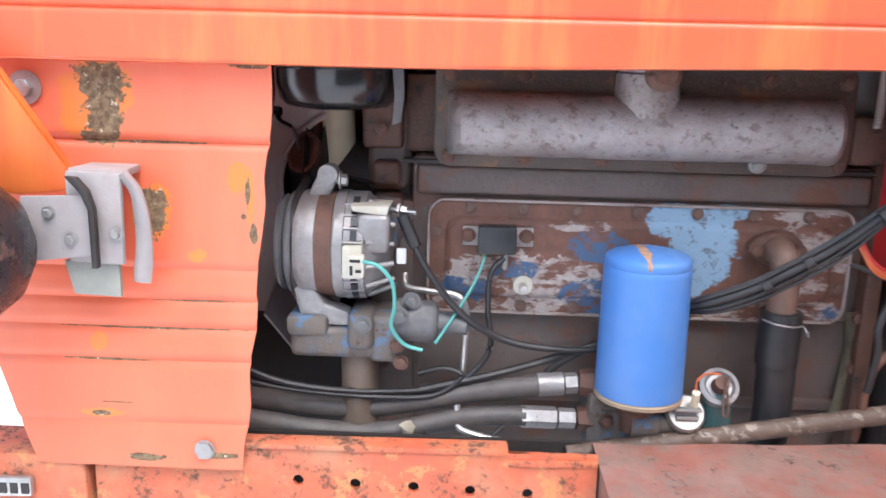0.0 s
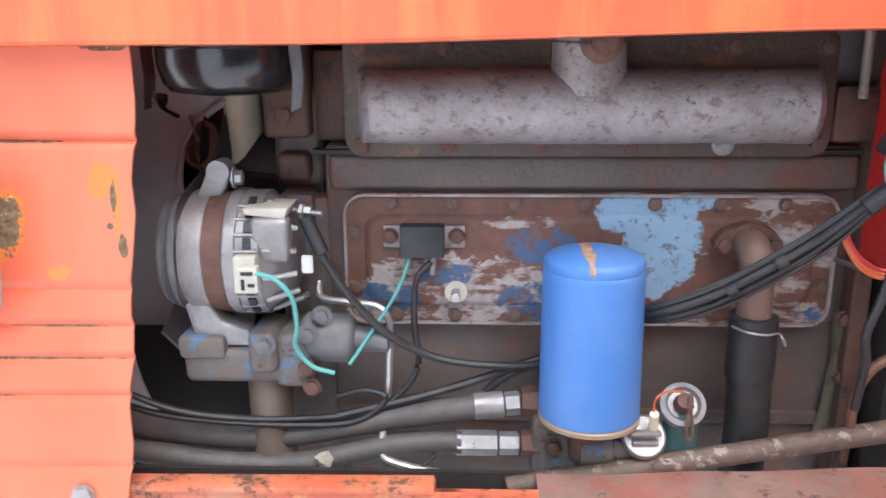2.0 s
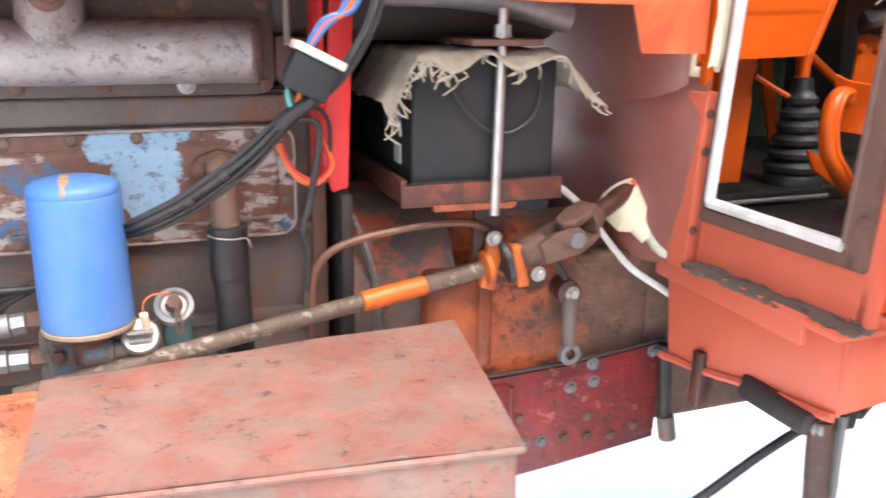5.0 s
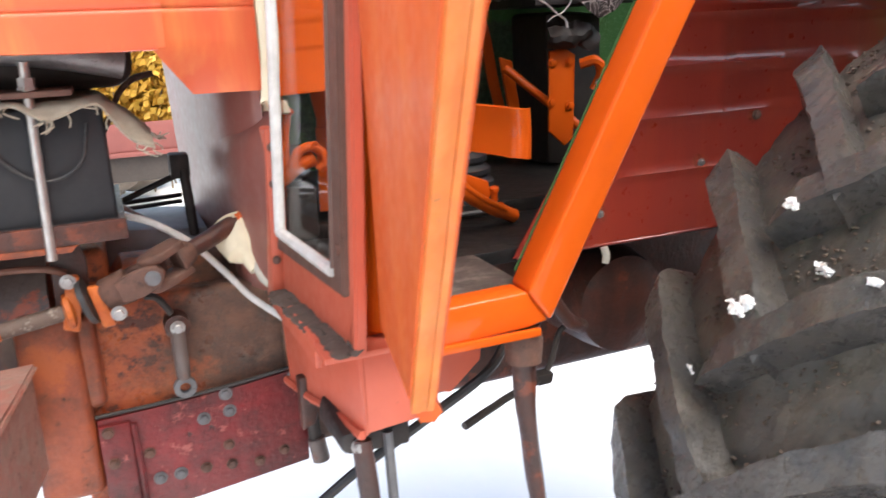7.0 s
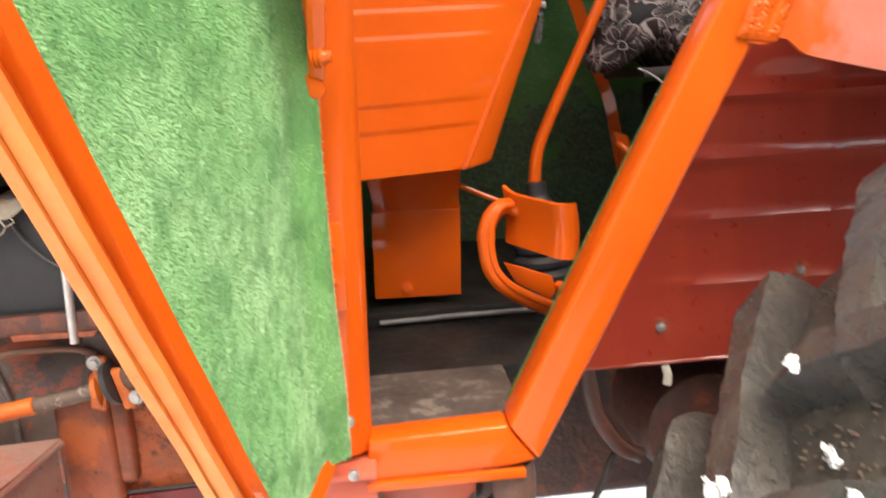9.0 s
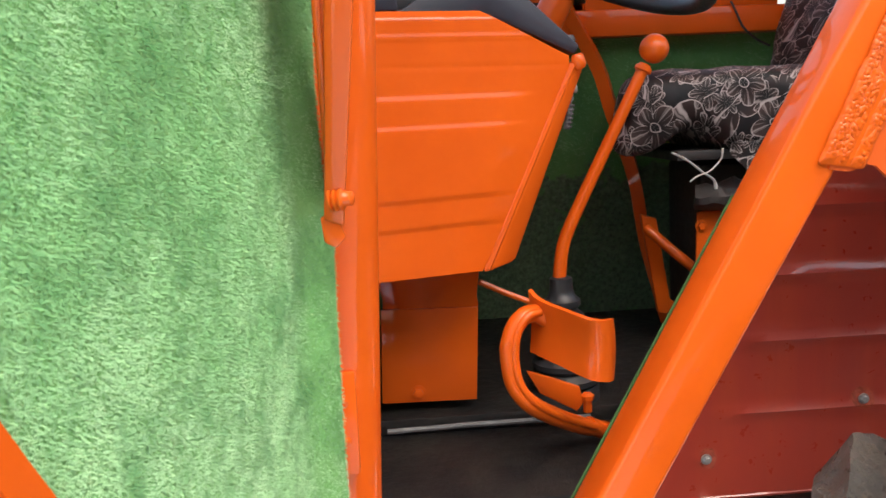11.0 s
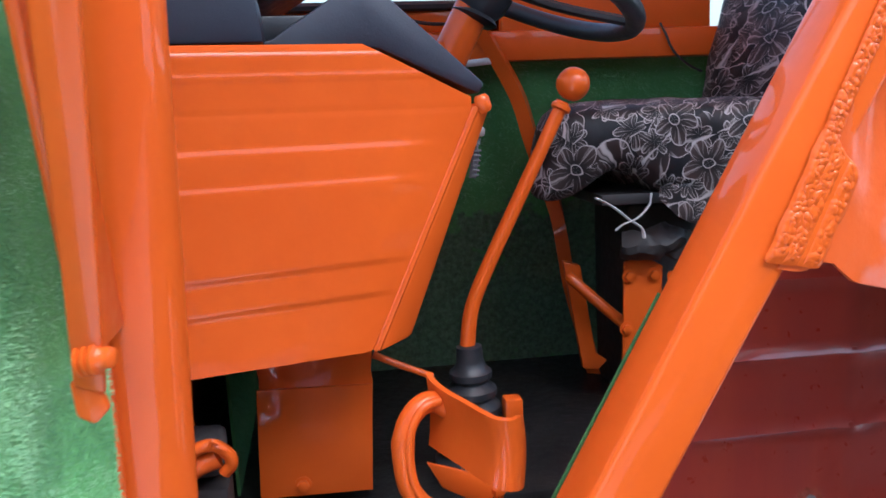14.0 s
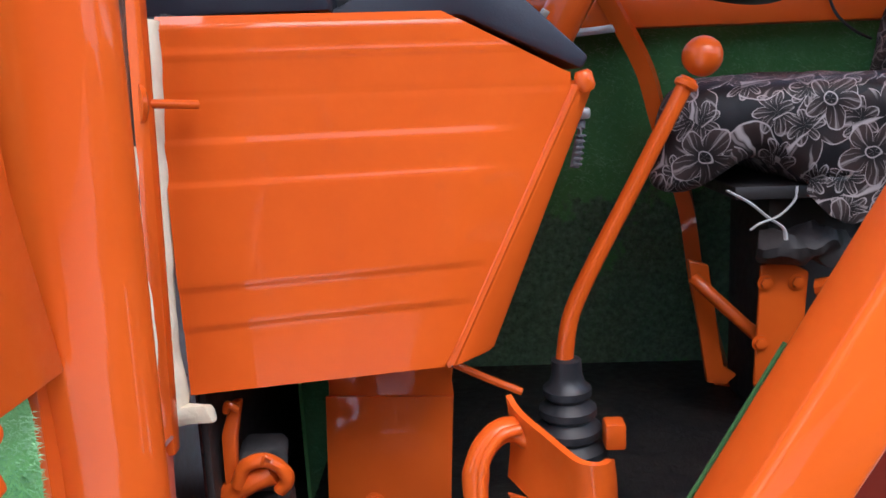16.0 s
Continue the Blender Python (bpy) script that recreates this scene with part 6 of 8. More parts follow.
# ---- cowl in front of the cab ----
def build_cowl():
    c = thing("cowl", (0.95, 0.95, 0.98), "dusty grey-brown bulged sheet metal cowl before the cab", "cowl")

    bend = smooth_path([(0.912, 1.36, 0), (0.924, 1.22, 0), (0.938, 1.07, 0), (0.952, 0.97, 0), (0.968, 0.915, 0), (0.988, 0.882, 0), (1.002, 0.872, 0)], 4)

    def fn(u, v):
        k = u * (len(bend) - 1)
        i = min(int(k), len(bend) - 2)
        p = bend[i].lerp(bend[i + 1], k - i)
        return Vector((p.x + 0.018 * (1 - v) * (1 - u), p.y + 0.002 * noise.noise(Vector((u * 5, v * 4, 2))), 0.975 + 0.36 * v))

    part("bulged_sheet", sheet(fn, 28, 10, 0.003), COWL_SHEET, c)
    curve = smooth_path([(0.951, 0.985, 0), (0.955, 0.950, 0), (0.961, 0.920, 0), (0.969, 0.893, 0), (0.977, 0.868, 0), (0.984, 0.842, 0), (0.990, 0.826, 0)], 4)

    def bulge(u, v):
        k = u * (len(curve) - 1)
        i = min(int(k), len(curve) - 2)
        p = curve[i].lerp(curve[i + 1], k - i)
        over = max(0.0, (v - 0.78) / 0.22) ** 2
        return Vector((p.x + 0.030 * over + 0.004 * (1 - v) + 0.002 * noise.noise(Vector((u * 4, v * 5, 7))), p.y + 0.020 * over, 0.985 + 0.255 * v))

    part("bulge", sheet(bulge, 24, 20, 0.003), COWL_SHEET, c, "dusty pinkish brown pressed bulge")
    part("side_sheet", rough_up(box(0.986, 0.994, 0.60, 0.885, 0.960, 0.996, 0.002), 0.001, 12), SKIRT_PAINT, c)
    part("post", rough_up(prism([(0.982, 0.985), (1.006, 0.985), (1.016, 1.225), (0.993, 1.222)], 0.818, 0.860, 0.003), 0.001, 10), SKIRT_PAINT, c)
    for x, z in ((0.998, 1.147), (1.000, 1.197), (0.992, 1.04)):
        put_mesh("bolt", BOLT_RUST, c, Matrix.Translation((x, 0.818, z)) @ TO_CAMERA @ Matrix.Scale(0.7, 4))
    part("firewall", box(0.960, 1.0, 1.08, 1.36, 0.98, 1.40, 0.003), COWL_PAINT, c)
    w = thing("washer_bottle", (0.97, 0.90, 1.0), "cream plastic funnel and hose by the cowl", "bottle")
    part("funnel", rough_up(lathe([(0, 0.012), (0.022, 0.016), (0.034, 0.032), (0.074, 0.038), (0.084, 0.036), (0.086, 0.02)], (0.977, 0.895, 1.010), (0.950, 0.962, 1.078), 22), 0.002, 30), CREAM, w)
    part("spout_hose", tube([(0.975, 0.896, 1.020), (0.979, 0.880, 1.003), (0.985, 0.866, 0.996), (1.000, 0.850, 0.990)], 0.0075, 10), WHITE_PLASTIC, w)
    wire("white_cable", "grey-white control cable hanging from the battery tray to the cab", [(0.80, 0.95, 1.104), (0.840, 0.935, 1.090), (0.890, 0.938, 1.052), (0.931, 0.938, 1.004), (0.966, 0.920, 0.960), (1.0, 0.888, 0.934), (1.024, 0.862, 0.916)], 0.0052, WHITE_RUBBER, "engine wires", "cable")


build_cowl()


# ---- cab ----
def build_cab():
    c = thing("tractor_cab", (1.3, 1.0, 0.95), "orange painted tubular steel tractor cab frame with weld beads", "cab frame")
    # front corner post beside the door, seen from both sides
    tilt = Matrix(((1, 0, 0, 0), (0, 1, -0.09, 0.09 * 1.42), (0, 0, 1, 0), (0, 0, 0, 1)))
    part("corner_post", moved(prism([(1.032, 0.985), (1.098, 0.985), (1.1070, 1.20), (1.1160, 1.50), (1.143, 2.44), (1.04, 2.44)], 0.556, 0.578, 0.007, 4), tilt), ORANGE, c)

    ridge = smooth_path([(1.068, 0.566, 0), (1.071, 0.551, 0), (1.079, 0.5415, 0), (1.090, 0.5385, 0), (1.102, 0.5405, 0), (1.112, 0.5460, 0), (1.119, 0.555, 0), (1.1215, 0.565, 0), (1.117, 0.574, 0), (1.100, 0.580, 0)], 4)

    def jamb(u, v):
        k = u * (len(ridge) - 1)
        i = min(int(k), len(ridge) - 2)
        p = ridge[i].lerp(ridge[i + 1], k - i)
        z = 1.0 + 1.40 * v
        return Vector((p.x - 0.0160 + 0.042 * (z - 1.0), p.y - 0.09 * (z - 1.42) + 0.0008 * noise.noise(Vector((p.x * 40, 0, z * 9))), z))

    part("jamb_ridge", sheet(jamb, 32, 24, -0.003), ORANGE, c)
    lean = Matrix(((1, 0, 0, 0), (0, 1, -0.275, 0.275 * 1.40), (0, 0, 1, 0), (0, 0, 0, 1)))
    part("hinge_strip", rough_up(moved(prism([(1.087, 1.400), (1.101, 1.394), (1.106, 1.44), (1.1225, 1.59), (1.140, 1.80), (1.118, 1.80), (1.102, 1.59), (1.092, 1.46)], 0.463, 0.469, 0.002), lean), 0.001, 12), ORANGE, c)
    part("hinge_web", moved(box(1.090, 1.096, 0.469, 0.54, 1.41, 1.80, 0.002), lean), ORANGE, c)
    coil = []
    for k in range(3):
        coil += [(k * 0.0036, 0.0065), (k * 0.0036 + 0.0006, 0.0088 - 0.0003 * k), (k * 0.0036 + 0.0024, 0.0088 - 0.0003 * k), (k * 0.0036 + 0.0032, 0.0065)]
    part("hinge_bolt", rough_up(lathe(coil + [(0.0115, 0.0055), (0.016, 0.0050), (0.017, 0.003)], (1.092, 0.462, 1.414), (1.30, 0.40, 1.420), 24), 0.0008, 60), ORANGE, c, "painted bolt with stacked washers")
    part("strip_foot", rough_up(prism([(1.084, 1.402), (1.098, 1.398), (1.101, 1.386), (1.094, 1.378), (1.086, 1.383)], 0.466, 0.474, 0.002), 0.0015, 60), ORANGE, c)
    part("sill", rough_up(prism([(1.104, 1.012), (1.2575, 1.016), (1.2895, 0.972), (1.26, 0.967), (1.10, 0.960)], 0.580, 0.625, 0.004, 3), 0.0008, 20), ORANGE, c)
    part("sill_lip", box(1.10, 1.275, 0.574, 0.582, 0.955, 0.966, 0.002), ORANGE, c)
    # sloping rear door post with an inner face turned to the opening
    part("sloping_post", prism([(1.258, 1.016), (1.290, 0.972), (1.526, 1.400), (1.742, 1.79), (1.685, 1.80), (1.496, 1.454)], 0.575, 0.628, 0.006, 3), ORANGE, c)
    part("rear_upright", box(1.688, 1.745, 0.575, 0.628, 1.785, 2.44, 0.006), ORANGE, c)
    part("post_seal", tube([(1.2670, 0.630, 1.03), (1.3800, 0.630, 1.237), (1.4600, 0.631, 1.382)], 0.0015, 8), DARK_TURF, c, "green turf edge strip")
    def weld(u, v):
        """Lumpy weld on the rear post: a wide pad of several runs at its foot, a single bead above."""
        k = 1.0 / (1.0 + math.exp((u - 0.225 + 0.05 * (v - 0.5)) / 0.012))
        wide = 0.010 + 0.030 * k
        x, z = 1.515 + 0.165 * u, 1.413 + 0.364 * u
        n = -0.004 + wide * v + 0.0028 * noise.noise(Vector((u * 22, 4.0, 0.0)))
        p = Vector((x + n * 1.0, 0.0, z - n * 0.18))
        d = noise.voronoi(p * 330 + noise.noise_vector(p * 120) * 1.2)[0]
        lump = max(0.0, 1.0 - d[0] * 1.15)
        ripple = 0.5 + 0.5 * noise.noise(Vector((p.x * 130, 7.0, p.z * 150)))
        beads = ((0.002, 0.0058, 1.0), (0.0125, 0.0058, 0.9 * k), (0.0290, 0.0055, 0.85 * k))
        row = max(h * max(0.0, 1.0 - ((n - at) / half) ** 2) ** 0.5 for at, half, h in beads)
        rim = min(1.0, v / 0.05, (1 - v) / 0.05, u / 0.015, (1 - u) / 0.02)
        fine = 0.0006 * noise.noise(p * 420)
        return p + Vector((0.0, 0.5735 - rim * (0.0012 * k + row * (0.0006 + 0.0030 * lump * (0.4 + 0.9 * ripple) + fine)), 0.0))

    part("weld_bead", sheet(weld, 380, 60, 0.002), ORANGE, c, "lumpy painted weld bead", smooth=80)

    def top_weld(u, v):
        p = Vector((1.597 + 0.12 * u, 0.0, 1.592 - 0.012 * v - 0.03 * u + 0.002 * noise.noise(Vector((u * 15, 9, 0)))))
        lump = max(0.0, 1.0 - noise.voronoi(Vector((p.x * 170, 5.0, p.z * 210)))[0][0] * 1.15)
        return p + Vector((0.0, 0.5725 - math.sin(math.pi * v) ** 0.5 * min(1, u / 0.05, (1 - u) / 0.05) * (0.002 + 0.003 * lump), 0.0))

    part("weld_bead", sheet(top_weld, 110, 18, 0.002), ORANGE, c, "lumpy painted weld bead", smooth=80)

    def skirt(u, v):
        x0 = 1.521 + v * 0.102
        x = x0 + u ** 1.5 * (2.40 - x0)
        low = max(1.4075 - 0.245 * (x - 1.521) + 0.012 * math.exp(-(((x - 1.56) / 0.014) ** 2)), 0.671 + math.sqrt(max(0.0, 0.79 ** 2 - (x - 2.085) ** 2)) if x > 1.6 else 0)
        z = low + (1.63 - low) * v
        dent = 0.006 * math.exp(-(((x - 1.60) / 0.02) ** 2 + ((z - 1.50) / 0.05) ** 2))
        return Vector((x, 0.5735 + 0.016 * max(0, min(1, (x - 1.575) / 0.03)) * (0.6 + 0.4 * v) + dent, z))

    part("side_sheet", sheet(skirt, 60, 24, 0.004), SHEET_PAINT, c, "faded pinkish cab side sheet with orange overspray")
    part("rear_top_rail", rough_up(box(1.03, 1.80, 0.56, 0.62, 2.40, 2.47, 0.006), 0.001, 6), ORANGE, c)
    # far side
    part("far_rail", box(1.05, 2.65, 1.49, 1.53, 1.603, 1.655, 0.005), ORANGE, c)
    part("far_bottom_rail", box(1.0, 2.65, 1.52, 1.58, 0.96, 1.02, 0.004), ORANGE, c)
    part("far_brace", join(tube([(1.508, 1.49, 1.655), (1.526, 1.49, 1.626), (1.569, 1.487, 1.543), (1.589, 1.482, 1.474), (1.606, 1.478, 1.42), (1.634, 1.475, 1.332), (1.654, 1.47, 1.21), (1.684, 1.465, 1.093), (1.70, 1.46, 1.03)], 0.017, 4, 8)), ORANGE, c)
    part("far_box", box(1.545, 1.935, 1.495, 1.54, 1.652, 1.735, 0.004), ORANGE, c, "orange metal box under the far window")
    part("far_sill_sheet", box(1.05, 1.545, 1.500, 1.535, 1.652, 1.693, 0.003), ORANGE, c)
    part("far_top_rail", box(1.05, 2.65, 1.50, 1.55, 2.42, 2.48, 0.005), ORANGE, c)
    for x in (1.52, 1.99):
        part("far_upright", box(x, x + 0.035, 1.50, 1.54, 1.65, 2.44, 0.004), ORANGE, c)
    part("far_seal", join(tube([(1.555, 1.497, 1.742), (1.75, 1.497, 1.741), (1.985, 1.497, 1.742)], 0.009, 8), tube([(1.10, 1.497, 1.70), (1.3, 1.497, 1.70), (1.515, 1.497, 1.70)], 0.009, 8)), RUBBER, c, "black window rubber")
    # The roof is out of view and closes the cab from above.
    solo("cab_roof", box(1.0, 2.7, 0.55, 1.62, 2.46, 2.50, 0.01), ORANGE_OLD, "orange sheet roof of the cab", "roof", kind="structure")
    # Unseen header, side sheet and rear wall, added to cut light in the cab.
    solo("unseen_header", box(1.0, 1.03, 0.60, 1.60, 2.36, 2.46, 0.004), ORANGE_OLD, "unseen orange sheet above the windscreen, added to darken the cab", "wall", kind="structure")
    solo("unseen_side_upper", box(1.80, 2.34, 0.585, 0.60, 2.44, 2.46, 0.002), ORANGE_OLD, "unseen orange sheet of the upper cab side, added to darken the cab", "wall", kind="structure")
    solo("unseen_rear_wall", join(box(2.30, 2.34, 0.585, 1.60, 1.0, 1.50, 0.004), box(2.30, 2.34, 0.585, 1.60, 2.34, 2.46, 0.004)), GREEN_BASE, "unseen green turf lined rear wall, added to shape light in the cab", "wall", kind="structure")


build_cab()


def turf(name, base_fn, nu, nv, count, normal, label, parent=None, seed=1, length=0.007, lean=(0, 0, -0.4), backing=0.004, wide=0.00045, blade=None, base=None):
    """A turf covered sheet: backing and many short blades."""
    t = parent or thing(name, base_fn(0.5, 0.0), label, "carpet")
    du, dv = base_fn(0.6, 0.5) - base_fn(0.4, 0.5), base_fn(0.5, 0.6) - base_fn(0.5, 0.4)
    part("backing", sheet(base_fn, nu, nv, backing if du.cross(dv).dot(Vector(normal)) > 0 else -backing), base or GREEN_BASE, t)
    rng = random.Random(seed)
    vs, fs = [], []
    nrm = Vector(normal).normalized()
    side = nrm.cross(Vector((0, 0, 1))).normalized()
    for i in range(count):
        u, v = rng.random(), rng.random()
        p = base_fn(u, v) + nrm * 0.0005
        L = length * rng.uniform(0.6, 1.2)
        d = (nrm * rng.uniform(0.10, 0.42) + Vector(lean) * rng.uniform(0.1, 1.2) + side * rng.uniform(-0.9, 0.9)).normalized()
        s = d.cross(nrm)
        s = s.normalized() if s.length > 0.01 else side
        k = len(vs)
        vs += [tuple(p + s * wide), tuple(p - s * wide), tuple(p + d * L)]
        fs.append((k, k + 1, k + 2))
    me = bpy.data.meshes.new("turf")
    me.from_pydata(vs, [], fs)
    me.materials.append(blade or TURF)
    ob = new("turf", me)
    adopt(ob, t)
    ob["kind"] = "stuff"
    return t


DOOR_A = radians(10.8)
DOOR_D = Vector((-math.sin(DOOR_A), -math.cos(DOOR_A), 0))
DOOR_N = Vector((math.cos(DOOR_A), -math.sin(DOOR_A), 0))
HINGE = Vector((1.080, 0.535, 0))


def door_point(s, z, out=0.0):
    return HINGE + DOOR_D * s + DOOR_N * out + Vector((0, 0, z))


def door_edge(z):
    return 0.182 + (z - 1.0) * 0.644


def build_door():
    d = thing("cab_door", door_point(0.1, 1.0), "open orange cab door lined inside with green artificial turf", "door")

    def outer(u, v):
        z = 1.02 + 0.75 * v
        return door_point(u * (door_edge(z) - 0.004), z, -0.030)

    part("outer_skin", sheet(outer, 8, 12, 0.002), ORANGE_OLD, d, "faded orange outer door skin")

    def inner(u, v):
        z = 1.028 + 0.742 * v
        s = 0.016 + u * (door_edge(z) - 0.040)
        fold = math.exp(-(((s - 0.016) / 0.020) ** 2)) * (0.022 if z < 1.40 else 0.018)
        return door_point(s, z, -0.010 + fold + 0.004 * noise.noise(Vector((s * 9, z * 7, 2))))

    turf("door_lining", inner, 40, 30, 260000, DOOR_N, "", d, 5, 0.0034, (0.0, 0.0, -0.4), wide=0.0003)

    def edge_strip(s0, s1, o0, o1, name, m):
        bm = bmesh.new()
        rows = []
        for i in range(25):
            z = 1.005 + 0.775 * i / 24
            e = door_edge(z)
            wob = 0.0018 * noise.noise(Vector((z * 20, (s1 + o0) * 300, 1)))
            rows.append([bm.verts.new(door_point(e + a + wob, z + k, o)) for a, o, k in ((s0, o0, 0.002), (s1, o0, 0.0), (s1, o1, 0.0), (s0, o1, 0.002))])
        for a, b in zip(rows, rows[1:]):
            for j in range(4):
                bm.faces.new((a[j], a[(j + 1) % 4], b[(j + 1) % 4], b[j]))
        bm.faces.new(rows[0])
        bm.faces.new(rows[-1][::-1])
        bmesh.ops.bevel(bm, geom=[e for e in bm.edges if len(e.link_faces) == 2 and e.calc_face_angle(0) > 1.0], offset=0.0025, segments=2, affect="EDGES")
        part(name, bm, m, d)

    worn = surface("scuffed_orange_edge", (0.74, 0.23, 0.035), (0.66, 0.16, 0.025), 0.5, scale=18, wear=(0.24, 0.14, 0.07), wear_amount=0.30, wear_scale=36, streak=(0.66, 0.30, 0.09), bumps=0.35, bump_scale=60)
    edge_strip(-0.026, -0.010, -0.022, -0.002, "inner_edge_rail", ORANGE)
    edge_strip(-0.010, -0.003, -0.024, -0.010, "edge_channel", ORANGE)
    edge_strip(-0.003, 0.006, -0.0285, -0.0205, "outer_edge_rail", worn)
    edge_strip(-0.003, 0.003, -0.0200, -0.0145, "middle_edge_fold", worn)
    edge_strip(-0.003, 0.0045, -0.0140, -0.008, "inner_edge_fold", worn)
    part("bottom_rail", join(tube([door_point(0.0, 1.030, -0.012), door_point(0.09, 1.018, -0.012), door_point(0.185, 1.002, -0.012)], 0.013, 6, 4)), ORANGE, d)
    part("hinge_rail", join(tube([door_point(0.0, 1.03, -0.004), door_point(0.0, 1.4, -0.004), door_point(0.0, 1.78, -0.004)], 0.011, 6, 4)), ORANGE, d)
    part("window_frame", join(tube([door_point(0.0, 1.78, -0.012), door_point(0.0, 2.2, -0.012), door_point(0.0, 2.40, -0.012)], 0.012, 6, 3), tube([door_point(0.0, 2.40, -0.012), door_point(0.34, 2.40, -0.012), door_point(0.66, 2.40, -0.012)], 0.012, 6, 3), tube([door_point(0.67, 1.77, -0.012), door_point(0.67, 2.1, -0.012), door_point(0.66, 2.40, -0.012)], 0.012, 6, 3), tube([door_point(0.0, 1.79, -0.012), door_point(0.34, 1.79, -0.012), door_point(0.67, 1.79, -0.012)], 0.012, 6, 3)), ORANGE, d)
    for z in (1.20, 1.235, 1.05, 0.99):
        part("hinge_bolt", lathe([(0, 0.006), (0.006, 0.006), (0.008, 0.003)], (1.088, 0.553, z), (1.088, 0.3, z), 10), ZINC if z < 1.1 else ORANGE, d)
    part("hinge_leaf", box(1.076, 1.098, 0.546, 0.553, 1.17, 1.26, 0.002), ORANGE, d)


build_door()


def build_front_wall():
    w = thing("cab_front_wall", (1.02, 0.7, 0.98), "orange cab front wall with a narrow side window", "cab wall")

    def at(s, z, o=0.0):
        """Along the wall from the cowl (s = 0) to the corner post (s = 1)."""
        return Vector((1.006 + 0.022 * s + o + 0.058 * (z - 1.08), 0.815 - 0.265 * s, z))

    def bar(name, s0, s1, z0, z1, o0, o1, m, label=""):
        bm = bmesh.new()
        v = [bm.verts.new(at(s, z, o)) for o in (o0, o1) for s, z in ((s0, z0), (s1, z0), (s1, z1), (s0, z1))]
        for f in ((0, 1, 2, 3), (7, 6, 5, 4), (0, 4, 5, 1), (1, 5, 6, 2), (2, 6, 7, 3), (3, 7, 4, 0)):
            bm.faces.new([v[i] for i in f])
        bmesh.ops.bevel(bm, geom=bm.edges[:], offset=0.0025, segments=2, affect="EDGES")
        part(name, bm, m, w, label)

    bar("bottom_sheet", 0.0, 1.0, 0.99, 1.058, -0.004, 0.004, SKIRT_PAINT)
    bar("frame_bottom", 0.02, 0.93, 1.056, 1.076, -0.012, 0.012, BROWN_FRAME, "brown painted window frame")
    bar("frame_side", 0.86, 0.97, 1.056, 2.44, -0.012, 0.012, BROWN_FRAME, "brown painted window frame")
    bar("frame_side", 0.0, 0.055, 1.056, 2.44, -0.010, -0.002, BROWN_FRAME, "brown painted window frame")
    bar("edge_sheet", 0.95, 1.03, 0.99, 2.44, -0.004, 0.010, SKIRT_PAINT)
    g = join(tube([at(0.075, 2.44, -0.012), at(0.075, 1.5, -0.012), at(0.075, 1.086, -0.012)], 0.0075, 8, 3), tube([at(0.075, 1.084, -0.012), at(0.46, 1.082, -0.012), at(0.855, 1.080, -0.012)], 0.0075, 8, 3))
    part("side_gasket", tube([at(0.855, 1.084, -0.011), at(0.855, 1.5, -0.011), at(0.855, 2.44, -0.011)], 0.004, 8, 3), BROWN_FRAME, w)
    part("gasket", g, WHITE_RUBBER, w, "white rubber window gasket")
    bm = bmesh.new()
    v = [bm.verts.new(at(s, z, o)) for o in (-0.002, 0.001) for s, z in ((0.06, 1.07), (0.86, 1.07), (0.86, 2.44), (0.06, 2.44))]
    for f in ((0, 1, 2, 3), (7, 6, 5, 4), (0, 4, 5, 1), (1, 5, 6, 2), (2, 6, 7, 3), (3, 7, 4, 0)):
        bm.faces.new([v[i] for i in f])
    p = part("pane", bm, GLASS, w, "scratched clear window glass", smooth=0)
    p.visible_shadow = False
    part("frame_bolt", rod(at(0.93, 1.11, -0.016), at(0.93, 1.11, -0.010), 0.007, seg=10), RUST, w)
    f = thing("foam_strip", (1.0, 0.90, 1.26), "cream foam sealing strip hanging between hood and cab", "seal")
    part("foam", rough_up(tube([(1.010, 0.892, 1.232), (1.014, 0.890, 1.27), (1.010, 0.890, 1.33), (1.015, 0.890, 1.42), (1.017, 0.890, 1.50), (1.021, 0.890, 1.575), (1.020, 0.894, 1.592)], 0.0090, 10), 0.003, 40), CREAM, f)
    part("hanging_foam", rough_up(sheet(lambda u, v: Vector((0.992 + 0.018 * v + 0.003 * math.sin(v * 7) + (0.020 + 0.006 * math.sin(v * 4)) * u, 0.823 - 0.005 * math.sin(u * 3.1), 1.254 + 0.004 * math.sin(u * 6) + 0.24 * v)), 8, 24, 0.006), 0.002, 40), CREAM, f)
    part("foam_end", rough_up(box(1.012, 1.046, 0.880, 0.898, 1.232, 1.252, 0.006), 0.005, 60), CREAM, f)
    part("foam_bolt", join(rod((1.022, 0.850, 1.525), (1.060, 0.880, 1.522), 0.004, seg=10), lathe([(0, 0.016), (0.004, 0.015), (0.007, 0.008)], (1.022, 0.848, 1.525), (1.10, 0.90, 1.522), 18)), ORANGE, f, "orange painted bolt with washer")
    part("seal_strip", rough_up(prism([(1.008, 1.22), (1.021, 1.22), (1.036, 1.70), (1.022, 1.70)], 0.846, 0.862, 0.003), 0.001, 12), ORANGE, f)
    k = thing("cab_skirt", (1.05, 0.7, 0.85), "salmon red sheet metal skirt below the cab", "cab panel")
    part("front_sheet", rough_up(prism([(0.0, 0.995), (0.30, 0.995), (0.30, 0.872), (0.22, 0.860), (0.02, 0.838)], -0.002, 0.002, 0.001), 0.0, 1), SKIRT_PAINT, k).matrix_basis = Matrix.Translation((1.000, 0.875, 0)) @ Matrix.Rotation(radians(-83), 4, "Z")
